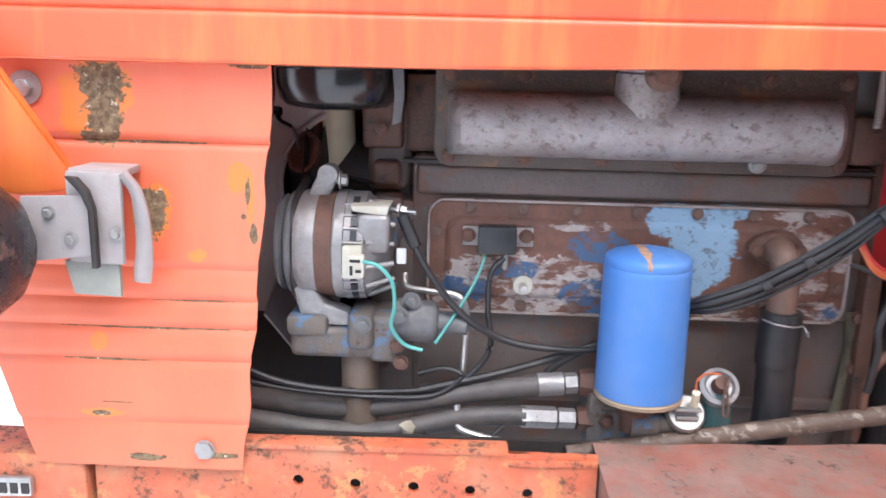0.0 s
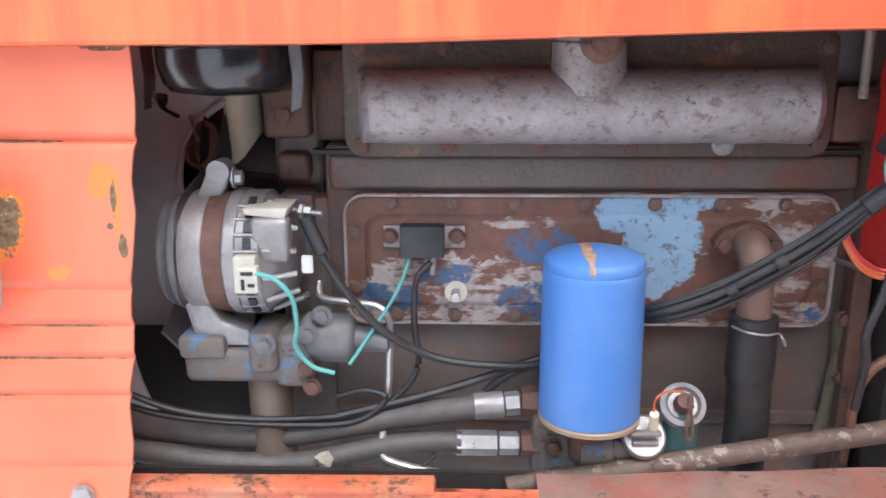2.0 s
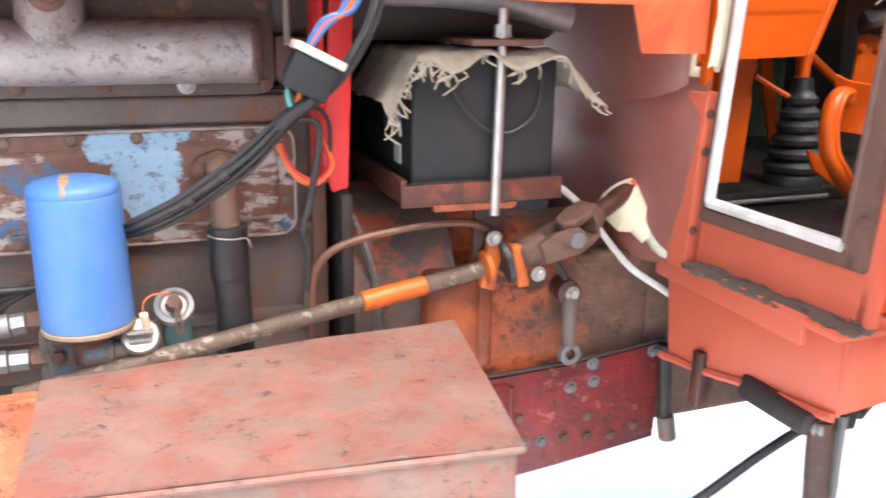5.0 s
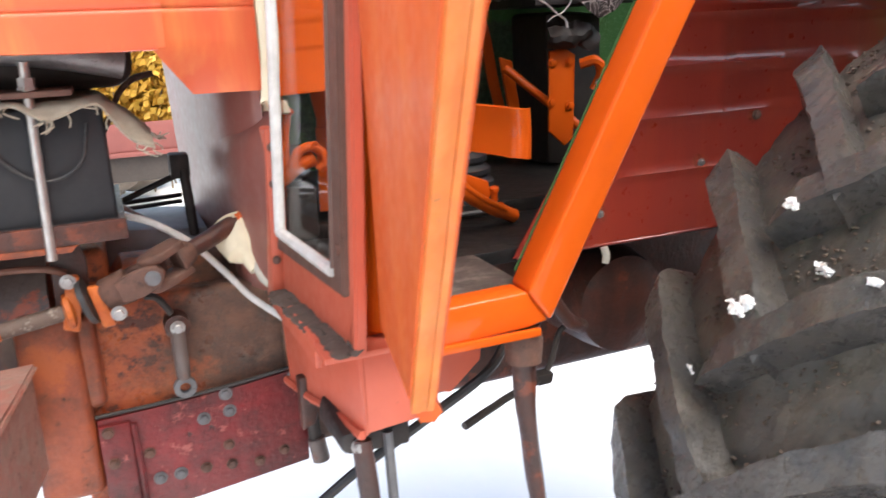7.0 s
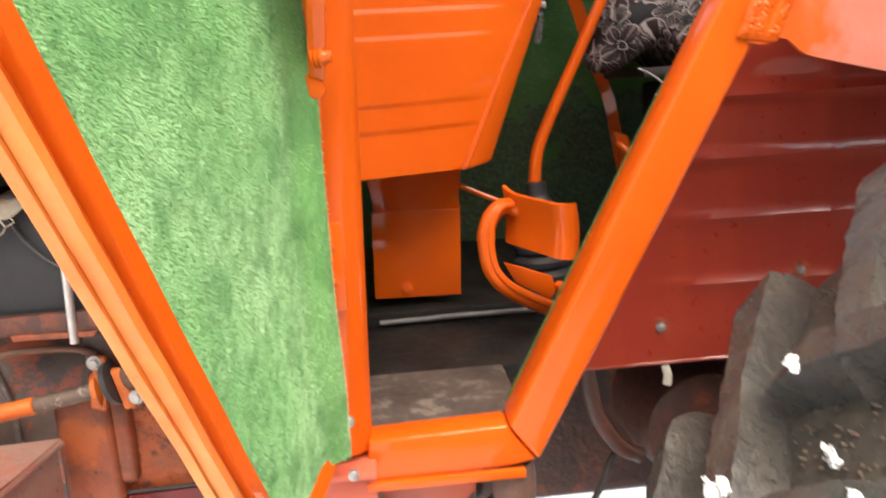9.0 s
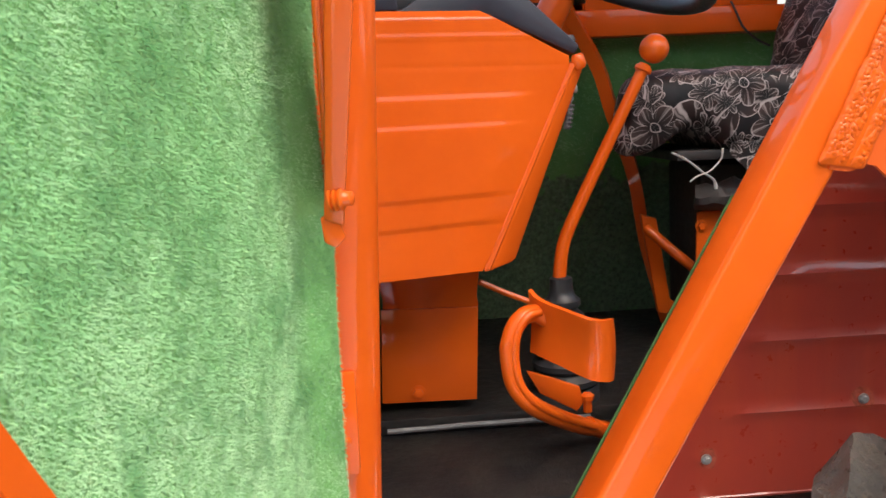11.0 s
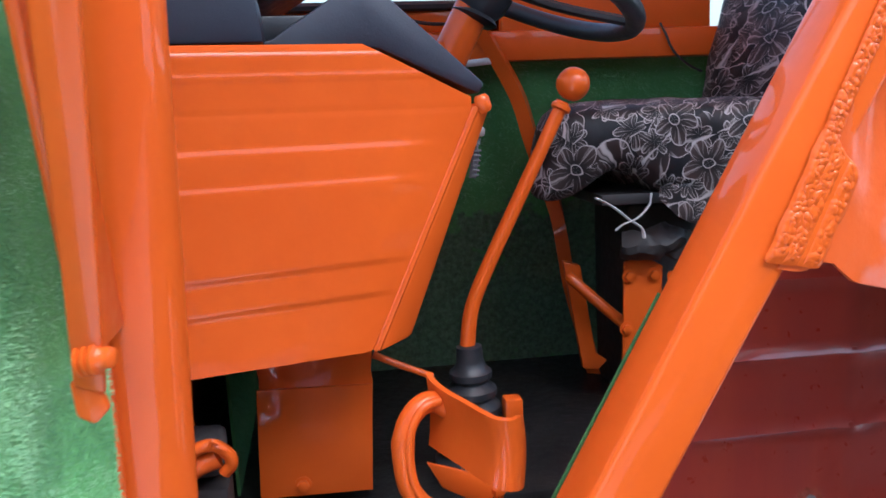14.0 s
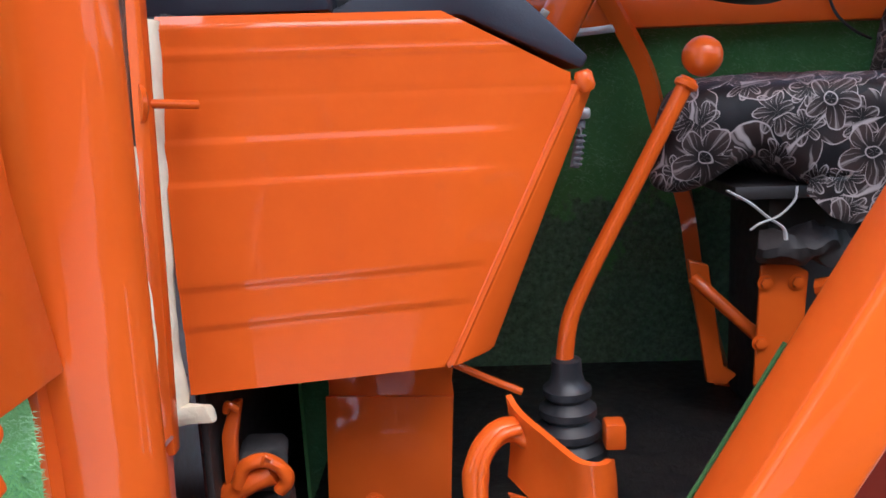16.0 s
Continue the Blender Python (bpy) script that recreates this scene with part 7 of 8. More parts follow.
    part("side_sheet", rough_up(prism([(1.030, 0.985), (1.110, 0.985), (1.112, 0.88), (1.036, 0.874)], 0.578, 0.582, 0.001), 0.001, 10), SKIRT_PAINT, k)
    part("rear_sheet", rough_up(prism([(1.112, 0.962), (1.235, 0.965), (1.225, 0.90), (1.18, 0.862), (1.112, 0.880)], 0.66, 0.664, 0.001), 0.001, 10), SKIRT_PAINT, k)
    part("ledge", rough_up(box(0.985, 1.112, 0.548, 0.86, 0.984, 0.992, 0.002), 0.001, 10), SKIRT_PAINT, k)
    part("flange_fold", rough_up(tube([(0.998, 0.87, 0.838), (1.008, 0.78, 0.846), (1.018, 0.70, 0.860), (1.030, 0.58, 0.872)], 0.006, 6), 0.002, 30), SKIRT_PAINT, k)
    rng = random.Random(8)
    lumps = []
    for i in range(330):
        bm = bmesh.new()
        t, d = rng.random() * 1.04, rng.random()
        bmesh.ops.create_icosphere(bm, subdivisions=1, radius=rng.uniform(0.003, 0.010), matrix=Matrix.Translation((1.004 + 0.022 * t - 0.026 * d, 0.81 - 0.25 * t, 0.992 + 0.008 * (1 - d) * rng.random())) @ Matrix.Diagonal((1.3, 1.6, 0.5, 1)))
        lumps.append(bm)
    tagged(solo("dirt", rough_up(join(*lumps), 0.003, 60), MUD, "dark clumps of mud on the cab ledge", "dirt"), kind="stuff")
    b = thing("cab_mount", (1.05, 0.65, 0.80), "oily dark rubber cab mount bracket", "mount")
    part("block", rough_up(box(1.010, 1.10, 0.60, 0.72, 0.835, 0.872, 0.008), 0.006, 25), ENGINE_DARK, b)
    part("web", rough_up(prism([(1.0, 0.872), (1.03, 0.872), (1.02, 0.80), (1.0, 0.79)], 0.78, 0.80, 0.004), 0.004, 25), RUST_RED, b)
    bolt(b, 1.03, 0.598, 0.850, BOLT_ZINC)
    s = thing("cab_step", (1.15, 0.60, 0.4), "bent red flat steel legs of the cab step", "step")
    part("leg", rough_up(tube([(1.265, 0.605, 0.955), (1.264, 0.603, 0.86), (1.266, 0.585, 0.75), (1.270, 0.57, 0.65), (1.265, 0.555, 0.42)], 0.016, 10, 6, 0.6), 0.001, 20), RUST_RED, s)
    part("leg", rough_up(tube([(1.033, 0.598, 0.858), (1.040, 0.595, 0.76), (1.05, 0.59, 0.62), (1.06, 0.58, 0.42)], 0.015, 10, 6, 0.6), 0.001, 20), RUST_RED, s)
    part("tread", rough_up(box(1.05, 1.30, 0.52, 0.66, 0.40, 0.425, 0.004), 0.002, 15), RUST_RED, s)
    part("leg_cap", rough_up(lathe([(0, 0.024), (0.03, 0.026), (0.05, 0.022)], (1.265, 0.606, 0.912), (1.265, 0.606, 1.0), 16), 0.002, 30), RUST, s)
    part("stay", tube([(1.068, 0.60, 0.86), (1.071, 0.60, 0.74), (1.075, 0.598, 0.50)], 0.007, 8), GREY_CAST, s)
    wire("black_hose", "thin black hose hanging under the cab", [(0.80, 0.74, 0.60), (0.95, 0.72, 0.68), (1.05, 0.70, 0.755), (1.15, 0.68, 0.82), (1.24, 0.67, 0.875), (1.30, 0.72, 0.90)], 0.007, RUBBER, "", "hose")


build_front_wall()


def build_interior():
    solo("cab_floor", rough_up(join(box(1.02, 2.62, 0.799, 1.03, 0.985, 1.0082, 0.003), box(1.02, 2.62, 1.025, 1.60, 0.99, 1.032, 0.004)), 0.0012, 8), MAT_BLACK, "worn black rubber cab floor mat, dusty and scuffed", "floor mat", kind="structure")
    solo("sill_floor", rough_up(box(1.02, 1.285, 0.612, 0.80, 0.985, 1.009, 0.003), 0.0012, 8), MAT_DUSTY, "dusty scuffed grey-brown floor mat inside the sill", "floor mat", kind="structure")
    solo("mat_edge", rough_up(tube([(1.12, 1.020, 1.016), (1.28, 1.020, 1.018), (1.42, 1.012, 1.020)], 0.004, 8), 0.001, 20), GREY_CAST, "frayed grey edge strip of the floor mat", "mat edge")

    def far(u, v):
        return Vector((1.02 + 1.6 * u, 1.575 - 0.03 * v + 0.004 * noise.noise(Vector((u * 7, v * 5, 0))), 1.025 + 0.60 * v))

    turf("wall_lining", far, 24, 10, 26000, (0, -1, 0), "green artificial turf on the far cab wall, coloured darker for shade", None, 6, 0.010, blade=SHADED_TURF, base=SHADED_BASE)

    def front(u, v):
        return Vector((1.085 - 0.01 * v, 1.10 + 0.46 * u, 1.03 + 0.62 * v))

    turf("front_lining", front, 8, 8, 6000, (1, 0, 0), "green artificial turf below the dashboard, coloured darker for shade", None, 7, 0.009, blade=SHADED_TURF, base=SHADED_BASE)

    # Added sheet, coloured dark for the shaded cavity under the dashboard.
    solo("bulkhead", rough_up(box(1.022, 1.030, 0.915, 1.56, 0.99, 1.60, 0.002), 0.001, 8), ENGINE_DARK, "dark sheet standing for the shaded cavity under the dashboard", "bulkhead", kind="structure")
    dsh = thing("dashboard_console", (1.2, 0.95, 1.24), "glossy orange pressed steel dashboard console with ribs", "dashboard")

    def dy(x):
        return 0.893 + 0.19 * (x - 1.03)

    
    def right(z):
        if z < 1.528:
            return 1.272 + (z - 1.262) * (1.398 - 1.272) / (1.528 - 1.262)
        return 1.394 - (z - 1.538) * (1.394 - 1.290) / (1.590 - 1.538) if z > 1.538 else 1.396

    def face(u, v):
        z = 1.2575 + 0.3385 * v
        x1 = right(z) - 0.012
        x = 1.024 + u * (x1 - 1.024)
        zz = z + (1 - v) ** 12 * 0.006 * (x - 0.99) / 0.28
        y = dy(x)
        fade = min(1, max(0, (1.30 + 0.25 * (z - 1.3) - x) / 0.05))
        slope = 0.05 * (x - 1.0) * (1.5 - z) / 0.25
        for at, dep in ((1.490, 0.0022), (1.452, 0.0020), (1.357, -0.0024), (1.319, -0.0024)):
            y += dep * (0.5 + 0.5 * math.tanh((z - slope * 0.9 - at) / 0.0018)) * fade
        y += crease(z - slope * 0.9, 1.528, 0.0008, 0.002) - 0.0014 * math.exp(-(((z - 1.563) / 0.003) ** 2))
        y += 0.0014 * noise.noise(Vector((x * 5, 2, z * 5))) + 0.0004 * noise.noise(Vector((x * 14, 0, z * 14)))
        return Vector((x, y + max(0, z - 1.586) * 0.8, zz))

    part("side_panel", sheet(face, 60, 110, 0.003), ORANGE, dsh)
    # rear face of the console, sloping
    bm = bmesh.new()
    a = [(1.386, 1.530), (1.258, 1.262)]
    ring = []
    for n, (x, z) in enumerate(a):
        w = 1 + 1.0 * n
        ring.append([bm.verts.new((x + k, dy(x) + o, z + h * n)) for k, o, h in ((0.0, -0.001, 0), (0.004, -0.003, 0), (0.011, -0.002, 0), (0.023 + 0.025 * n, 0.012 + 0.018 * n, 0.006), (0.026 + 0.025 * n, 0.33, 0.006), (0.0, 0.33, 0.0))])
    for j in range(6):
        bm.faces.new((ring[0][j], ring[0][(j + 1) % 6], ring[1][(j + 1) % 6], ring[1][j]))
    bm.faces.new(ring[0][::-1])
    bm.faces.new(ring[1])
    bmesh.ops.bevel(bm, geom=bm.edges[:], offset=0.003, segments=2, affect="EDGES")
    part("rear_edge", bm, ORANGE, dsh)
    part("body", prism([(1.04, 1.585), (1.28, 1.580), (1.385, 1.530), (1.262, 1.268), (1.04, 1.252)], 0.97, 1.36, 0.004), ORANGE, dsh)
    part("corner_cap", rough_up(lathe([(0, 0.006), (0.004, 0.009), (0.016, 0.009), (0.02, 0.006)], (1.400, 0.962, 1.520), (1.392, 0.962, 1.545), 12), 0.001, 40), ORANGE, dsh)
    part("seam_line", tube([(1.3925, dy(1.39) - 0.0015, 1.527), (1.33, dy(1.33) - 0.0015, 1.397), (1.265, dy(1.265) - 0.0015, 1.263)], 0.0009, 6, 4), RUST, dsh)
    t = thing("dash_top", (1.2, 1.1, 1.6), "black plastic dashboard cover with an angled hood", "dashboard")
    part("sloped_cover", prism([(1.10, 1.596), (1.285, 1.594), (1.398, 1.540), (1.405, 1.552), (1.285, 1.662), (1.262, 1.664), (1.17, 1.606)], 0.985, 1.34, 0.004), DASH_BLACK, t)
    part("front_hood", prism([(0.99, 1.600), (1.165, 1.600), (1.160, 1.640), (1.148, 1.69), (0.99, 1.71)], 0.955, 1.02, 0.005), DASH_BLACK, t)
    part("dark_recess", box(1.0, 1.24, 1.02, 1.32, 1.60, 1.635, 0.003), BLACK_PLASTIC, t)
    part("instrument_hood", prism([(0.99, 1.66), (1.16, 1.66), (1.26, 1.72), (1.0, 1.76)], 1.02, 1.33, 0.006), BLACK_PLASTIC, t)

    br = thing("console_bracket", (1.19, 1.05, 1.03), "orange steel plate under the dashboard held by a bolt", "bracket")
    part("plate", rough_up(prism([(1.116, 1.049), (1.256, 1.046), (1.264, 1.19), (1.262, 1.205), (1.272, 1.275), (1.110, 1.275), (1.124, 1.205)], 1.050, 1.056, 0.002), 0.001, 14), ORANGE, br)
    part("lower_step", prism([(1.115, 1.0495), (1.2565, 1.0465), (1.263, 1.188), (1.120, 1.192)], 1.046, 1.051, 0.0015), ORANGE, br)
    put_mesh("bolt", BOLT_ORANGE, br, Matrix.Translation((1.169, 1.0455, 1.0635)) @ TO_CAMERA)
    part("link_rod", tube([(1.266, 1.05, 1.225), (1.30, 1.05, 1.208), (1.34, 1.05, 1.190)], 0.0045, 8), ORANGE, br)
    cl = thing("clutch_linkage", (1.06, 0.95, 1.05), "orange pedal linkage casting under the dashboard", "linkage")
    part("shaft", rough_up(tube([(1.036, 0.94, 1.130), (1.046, 0.935, 1.142), (1.062, 0.932, 1.152), (1.085, 0.932, 1.160)], 0.013, 12), 0.003, 40), ORANGE, cl)
    part("yoke_ear", rough_up(tube([(1.050, 0.925, 1.150), (1.060, 0.922, 1.172), (1.078, 0.920, 1.178), (1.094, 0.922, 1.170), (1.100, 0.925, 1.155), (1.090, 0.928, 1.142)], 0.0075, 10), 0.0015, 50), ORANGE, cl)
    part("cotter", tube([(1.078, 0.914, 1.176), (1.082, 0.912, 1.186), (1.088, 0.913, 1.182)], 0.0022, 6), ORANGE, cl)
    part("stay_bar", rough_up(prism([(1.046, 1.234), (1.058, 1.236), (1.052, 1.20), (1.046, 1.13), (1.034, 1.13), (1.036, 1.20)], 0.930, 0.942, 0.003), 0.002, 30), ORANGE, cl)
    part("loose_clip", rough_up(tube([(1.044, 0.926, 1.228), (1.049, 0.922, 1.236), (1.057, 0.924, 1.230)], 0.004, 8), 0.001, 60), ORANGE, cl)
    part("rag", rough_up(box(1.04, 1.085, 0.955, 1.0, 1.12, 1.175, 0.012, 3), 0.012, 30), surface("grey_rag", (0.075, 0.070, 0.068), (0.045, 0.040, 0.040), 0.9, scale=30, bumps=0.6), cl, "dirty grey rag")
    part("base", rough_up(box(1.036, 1.09, 0.95, 1.0, 1.031, 1.115, 0.006), 0.003, 20), ENGINE_DARK, cl)

    pd = thing("pedal", (1.35, 0.87, 1.03), "orange painted foot pedal with a curled arm", "pedal")
    plan = smooth_path([(1.3215, 0.930, 0), (1.334, 0.902, 0), (1.350, 0.868, 0), (1.364, 0.836, 0), (1.374, 0.820, 0), (1.387, 0.818, 0), (1.396, 0.830, 0), (1.398, 0.846, 0)], 6)

    def pad(u, v):
        """A curved tread plate whose free end rolls back to a rounded lip."""
        k = u * (len(plan) - 1)
        i = min(int(k), len(plan) - 2)
        p = plan[i].lerp(plan[i + 1], k - i)
        top = 1.226 - 0.010 * u + 0.010 * math.exp(-u * 14) - 0.030 * max(0, (u - 0.80) / 0.2) ** 2
        low = 1.150 - 0.012 * u + 0.020 * max(0, (u - 0.82) / 0.18) ** 2
        hollow = 0.006 * math.sin(math.pi * v)
        return Vector((p.x + hollow * 0.6, p.y + hollow * 0.6, top + (low - top) * v))

    part("pad", sheet(pad, 42, 12, 0.006), ORANGE, pd)
    spine = [(1.340, 0.912, 1.196), (1.322, 0.914, 1.207), (1.303, 0.908, 1.203), (1.288, 0.902, 1.182), (1.284, 0.898, 1.150), (1.289, 0.894, 1.118), (1.308, 0.892, 1.092), (1.340, 0.905, 1.068), (1.375, 0.922, 1.048), (1.398, 0.935, 1.036)]
    part("arm", rough_up(tube(spine, 0.0135, 14, 8, 0.9), 0.0008, 20), ORANGE, pd)
    part("arm_rib", tube([(x + 0.006, y - 0.010, z + 0.004) for x, y, z in spine[1:]], 0.0055, 10, 8), ORANGE, pd)
    part("lower_web", rough_up(prism([(1.318, 1.112), (1.352, 1.100), (1.392, 1.084), (1.398, 1.060), (1.388, 1.047), (1.335, 1.078)], 0.966, 0.973, 0.002), 0.001, 20), ORANGE, pd)
    part("stop_screw", join(rod((1.404, 0.968, 1.045), (1.404, 0.968, 1.073), 0.0065, seg=12), lathe([(0, 0.010), (0.006, 0.010), (0.008, 0.007)], (1.404, 0.968, 1.064), (1.404, 0.968, 1.1), 6)), ORANGE, pd)
    part("pivot", rough_up(tube([(1.395, 0.932, 1.040), (1.412, 0.942, 1.030), (1.432, 0.952, 1.020)], 0.0125, 12), 0.001, 30), ORANGE, pd)
    part("stop_tab", box(1.432, 1.456, 1.04, 1.066, 1.120, 1.152, 0.004), ORANGE, pd)

    sk = thing("post_screw", (1.431, 0.629, 1.262), "small bright chrome dome nut through the door post", "screw")
    part("shank", rod((1.431, 0.627, 1.262), (1.431, 0.682, 1.259), 0.0028, seg=10), ZINC, sk)
    part("dome_nut", lathe([(0, 0.0060), (0.004, 0.0060), (0.006, 0.0045), (0.008, 0.0015), (0.0082, 0.0)], (1.431, 0.682, 1.259), (1.431, 0.9, 1.25), 16), CHROME, sk)
    cp = thing("cable_tie", (1.402, 1.05, 1.44), "short grey ribbed plastic tie behind the console edge", "cable tie")
    part("strap", tube([(1.407, 1.05, 1.492), (1.404, 1.045, 1.470), (1.399, 1.045, 1.440)], 0.0050, 8, 6, 0.5), GREY_CAST, cp)
    for i in range(6):
        part("rib", box(1.3965 + 0.0008 * i, 1.4065 + 0.0008 * i, 1.040, 1.046, 1.442 + 0.006 * i, 1.4445 + 0.006 * i, 0.0006), GREY_CAST, cp)
    part("head", rough_up(box(1.401, 1.416, 1.040, 1.052, 1.490, 1.502, 0.003), 0.001, 60), ZINC, cp)
    fs = thing("metal_strip", (1.49, 1.50, 1.60), "thin bare metal strip under the far rail", "trim strip")
    part("strip", rough_up(prism([(1.452, 1.592), (1.524, 1.598), (1.524, 1.610), (1.452, 1.604)], 1.484, 1.488, 0.001), 0.0006, 30), STEEL, fs)
    wire("black_wire", "black wire lying along the far rail", [(1.318, 1.470, 1.672), (1.345, 1.470, 1.678), (1.375, 1.470, 1.675), (1.41, 1.470, 1.668), (1.45, 1.472, 1.666)], 0.0032, RUBBER, "cab wires", "wire")
    wire("black_wire", "thin dark wire hanging over the far rail", [(1.835, 1.488, 1.662), (1.845, 1.484, 1.640), (1.858, 1.482, 1.612), (1.885, 1.482, 1.588), (1.915, 1.486, 1.574)], 0.0022, RUBBER, "cab wires", "wire")

    gl = thing("gear_lever", (1.392, 1.076, 1.03), "bent orange gear lever with a ball knob and black rubber boot", "gear lever")
    part("lever", tube([(1.390, 1.076, 1.18), (1.392, 1.076, 1.225), (1.400, 1.079, 1.270), (1.424, 1.080, 1.325), (1.475, 1.082, 1.425), (1.527, 1.083, 1.528)], 0.0105, 14, 10, taper=0.85), ORANGE, gl)
    part("collar", lathe([(0, 0.010), (0.002, 0.013), (0.007, 0.013), (0.010, 0.010)], (1.522, 1.083, 1.517), (1.543, 1.084, 1.557), 18), ORANGE, gl)
    kb = bmesh.new()
    bmesh.ops.create_uvsphere(kb, u_segments=28, v_segments=18, radius=0.0215, matrix=Matrix.Translation((1.541, 1.084, 1.550)))
    part("knob", rough_up(kb, 0.0006, 60), ORANGE, gl, "orange painted ball knob", smooth=80)
    prof = [(0, 0.052), (0.02, 0.052)]
    for i in range(6):
        b = 0.025 + i * 0.0235
        r = 0.054 - i * 0.0052
        prof += [(b, r - 0.006), (b + 0.006, r), (b + 0.014, r), (b + 0.020, r - 0.007)]
    prof += [(0.172, 0.018), (0.190, 0.017), (0.192, 0.012)]
    part("boot", lathe(prof, (1.398, 1.075, 1.028), (1.391, 1.075, 1.3), 32), BLACK_PLASTIC, gl, "ribbed black rubber boot")

    st = thing("steering_column", (1.32, 1.20, 1.44), "orange steering column carrying a black steering wheel", "steering column")
    part("column_tube", rod((1.318, 1.20, 1.44), (1.440, 1.20, 1.665), 0.027, 0.025), ORANGE, st, "orange painted tube")
    ax = Vector((0.42, 0, 0.907)).normalized()
    cen = Vector((1.460, 1.20, 1.692))
    q = frame_of(ax)
    ring = [cen + (q @ Vector((0.205 * math.cos(t), 0.205 * math.sin(t), 0.02))) for t in [2 * math.pi * i / 24 for i in range(25)]]
    wheel = part("wheel_rim", tube(ring, 0.0135, 12, 3), BLACK_PLASTIC, st, "glossy black plastic steering wheel rim")
    part("hub", lathe([(0, 0.026), (0.006, 0.034), (0.012, 0.028), (0.024, 0.036), (0.045, 0.040), (0.055, 0.03)], (1.436, 1.20, 1.641), (1.483, 1.20, 1.739), 24), BLACK_PLASTIC, wheel)
    for k in (0.2, 2.3, 4.4):
        part("spoke", tube([cen, cen + (q @ Vector((0.1 * math.cos(k), 0.1 * math.sin(k), 0.004))), cen + (q @ Vector((0.2 * math.cos(k), 0.2 * math.sin(k), 0.02)))], 0.011, 8, 4, 0.6), BLACK_PLASTIC, wheel)
    part("stalk", rod((1.372, 1.17, 1.590), (1.384, 1.165, 1.610), 0.005, seg=10), WHITE_PLASTIC, st, "white switch stalk")


build_interior()


def flower_cloth():
    """Dark brown cloth with pale outlined flowers and leaves."""
    m, nt, b = nodes_of("floral_seat_cloth")
    warp = nt.nodes.new("ShaderNodeTexNoise")
    warp.inputs["Scale"].default_value = 20
    src = pos(nt)
    nt.links.new(src, warp.inputs["Vector"])
    add = nt.nodes.new("ShaderNodeVectorMath")
    add.operation = "MULTIPLY_ADD"
    nt.links.new(warp.outputs["Color"], add.inputs[0])
    add.inputs[1].default_value = (0.022, 0.022, 0.022)
    nt.links.new(src, add.inputs[2])

    def m2(op, a, c=None, d=None):
        n = nt.nodes.new("ShaderNodeMath")
        n.operation = op
        for k, v in enumerate((a, c, d)):
            if v is None:
                continue
            if isinstance(v, (int, float)):
                n.inputs[k].default_value = v
            else:
                nt.links.new(v, n.inputs[k])
        return n.outputs[0]

    def ramp(v, lo, hi):
        r = nt.nodes.new("ShaderNodeMapRange")
        r.inputs["From Min"].default_value = lo
        r.inputs["From Max"].default_value = hi
        nt.links.new(v, r.inputs["Value"])
        return r.outputs[0]

    flat = nt.nodes.new("ShaderNodeSeparateXYZ")
    nt.links.new(add.outputs[0], flat.inputs[0])
    across = m2("MULTIPLY_ADD", flat.outputs[1], -0.55, flat.outputs[0])
    along = m2("MULTIPLY_ADD", flat.outputs[1], 0.32, flat.outputs[2])

    def bloom(scale, petals, size, shift):
        """Outline, veins and heart of one scatter of flowers: petals round each cell's centre."""
        cb = nt.nodes.new("ShaderNodeCombineXYZ")
        nt.links.new(across, cb.inputs[0])
        nt.links.new(along, cb.inputs[1])
        mp = nt.nodes.new("ShaderNodeMapping")
        mp.inputs["Location"].default_value = shift
        nt.links.new(cb.outputs[0], mp.inputs["Vector"])
        v = nt.nodes.new("ShaderNodeTexVoronoi")
        v.voronoi_dimensions = "2D"
        v.inputs["Scale"].default_value = scale
        v.inputs["Randomness"].default_value = 0.85
        nt.links.new(mp.outputs[0], v.inputs["Vector"])
        d = nt.nodes.new("ShaderNodeVectorMath")
        d.operation = "SUBTRACT"
        nt.links.new(mp.outputs[0], d.inputs[0])
        nt.links.new(v.outputs["Position"], d.inputs[1])
        sp = nt.nodes.new("ShaderNodeSeparateXYZ")
        nt.links.new(d.outputs[0], sp.inputs[0])
        tint = nt.nodes.new("ShaderNodeSeparateXYZ")
        nt.links.new(v.outputs["Color"], tint.inputs[0])
        ang = m2("ADD", m2("ARCTAN2", sp.outputs[1], sp.outputs[0]), m2("MULTIPLY", tint.outputs[0], 6.28))
        r = m2("SQRT", m2("ADD", m2("MULTIPLY", sp.outputs[0], sp.outputs[0]), m2("MULTIPLY", sp.outputs[1], sp.outputs[1])))
        lobe = m2("ABSOLUTE", m2("SINE", m2("MULTIPLY", ang, petals / 2)))
        reach = m2("MULTIPLY_ADD", tint.outputs[1], size * 0.35, size * 0.75)
        pet = m2("MULTIPLY", m2("MULTIPLY_ADD", m2("POWER", lobe, 0.75), 0.66, 0.34), reach)
        off = m2("SUBTRACT", r, pet)
        line = ramp(m2("ABSOLUTE", off), 0.0013, 0.0005)
        inside = ramp(off, 0.0005, -0.0005)
        vein = ramp(m2("SINE", m2("MULTIPLY", ang, petals * 4.0)), 0.86, 0.98)
        vein = m2("MULTIPLY", vein, ramp(r, size * 0.30, size * 0.5))
        rib = ramp(lobe, 0.992, 0.999)
        heart = ramp(m2("ABSOLUTE", m2("SUBTRACT", r, size * 0.17)), 0.0012, 0.0004)
        fade = ramp(r, size * 0.15, size)
        return line, inside, m2("MULTIPLY", m2("MAXIMUM", m2("MULTIPLY", vein, 0.55), rib), inside), heart, fade

    l1, in1, ve1, h1, f1 = bloom(10.0, 5, 0.046, (0.03, 0.02, 0.0))
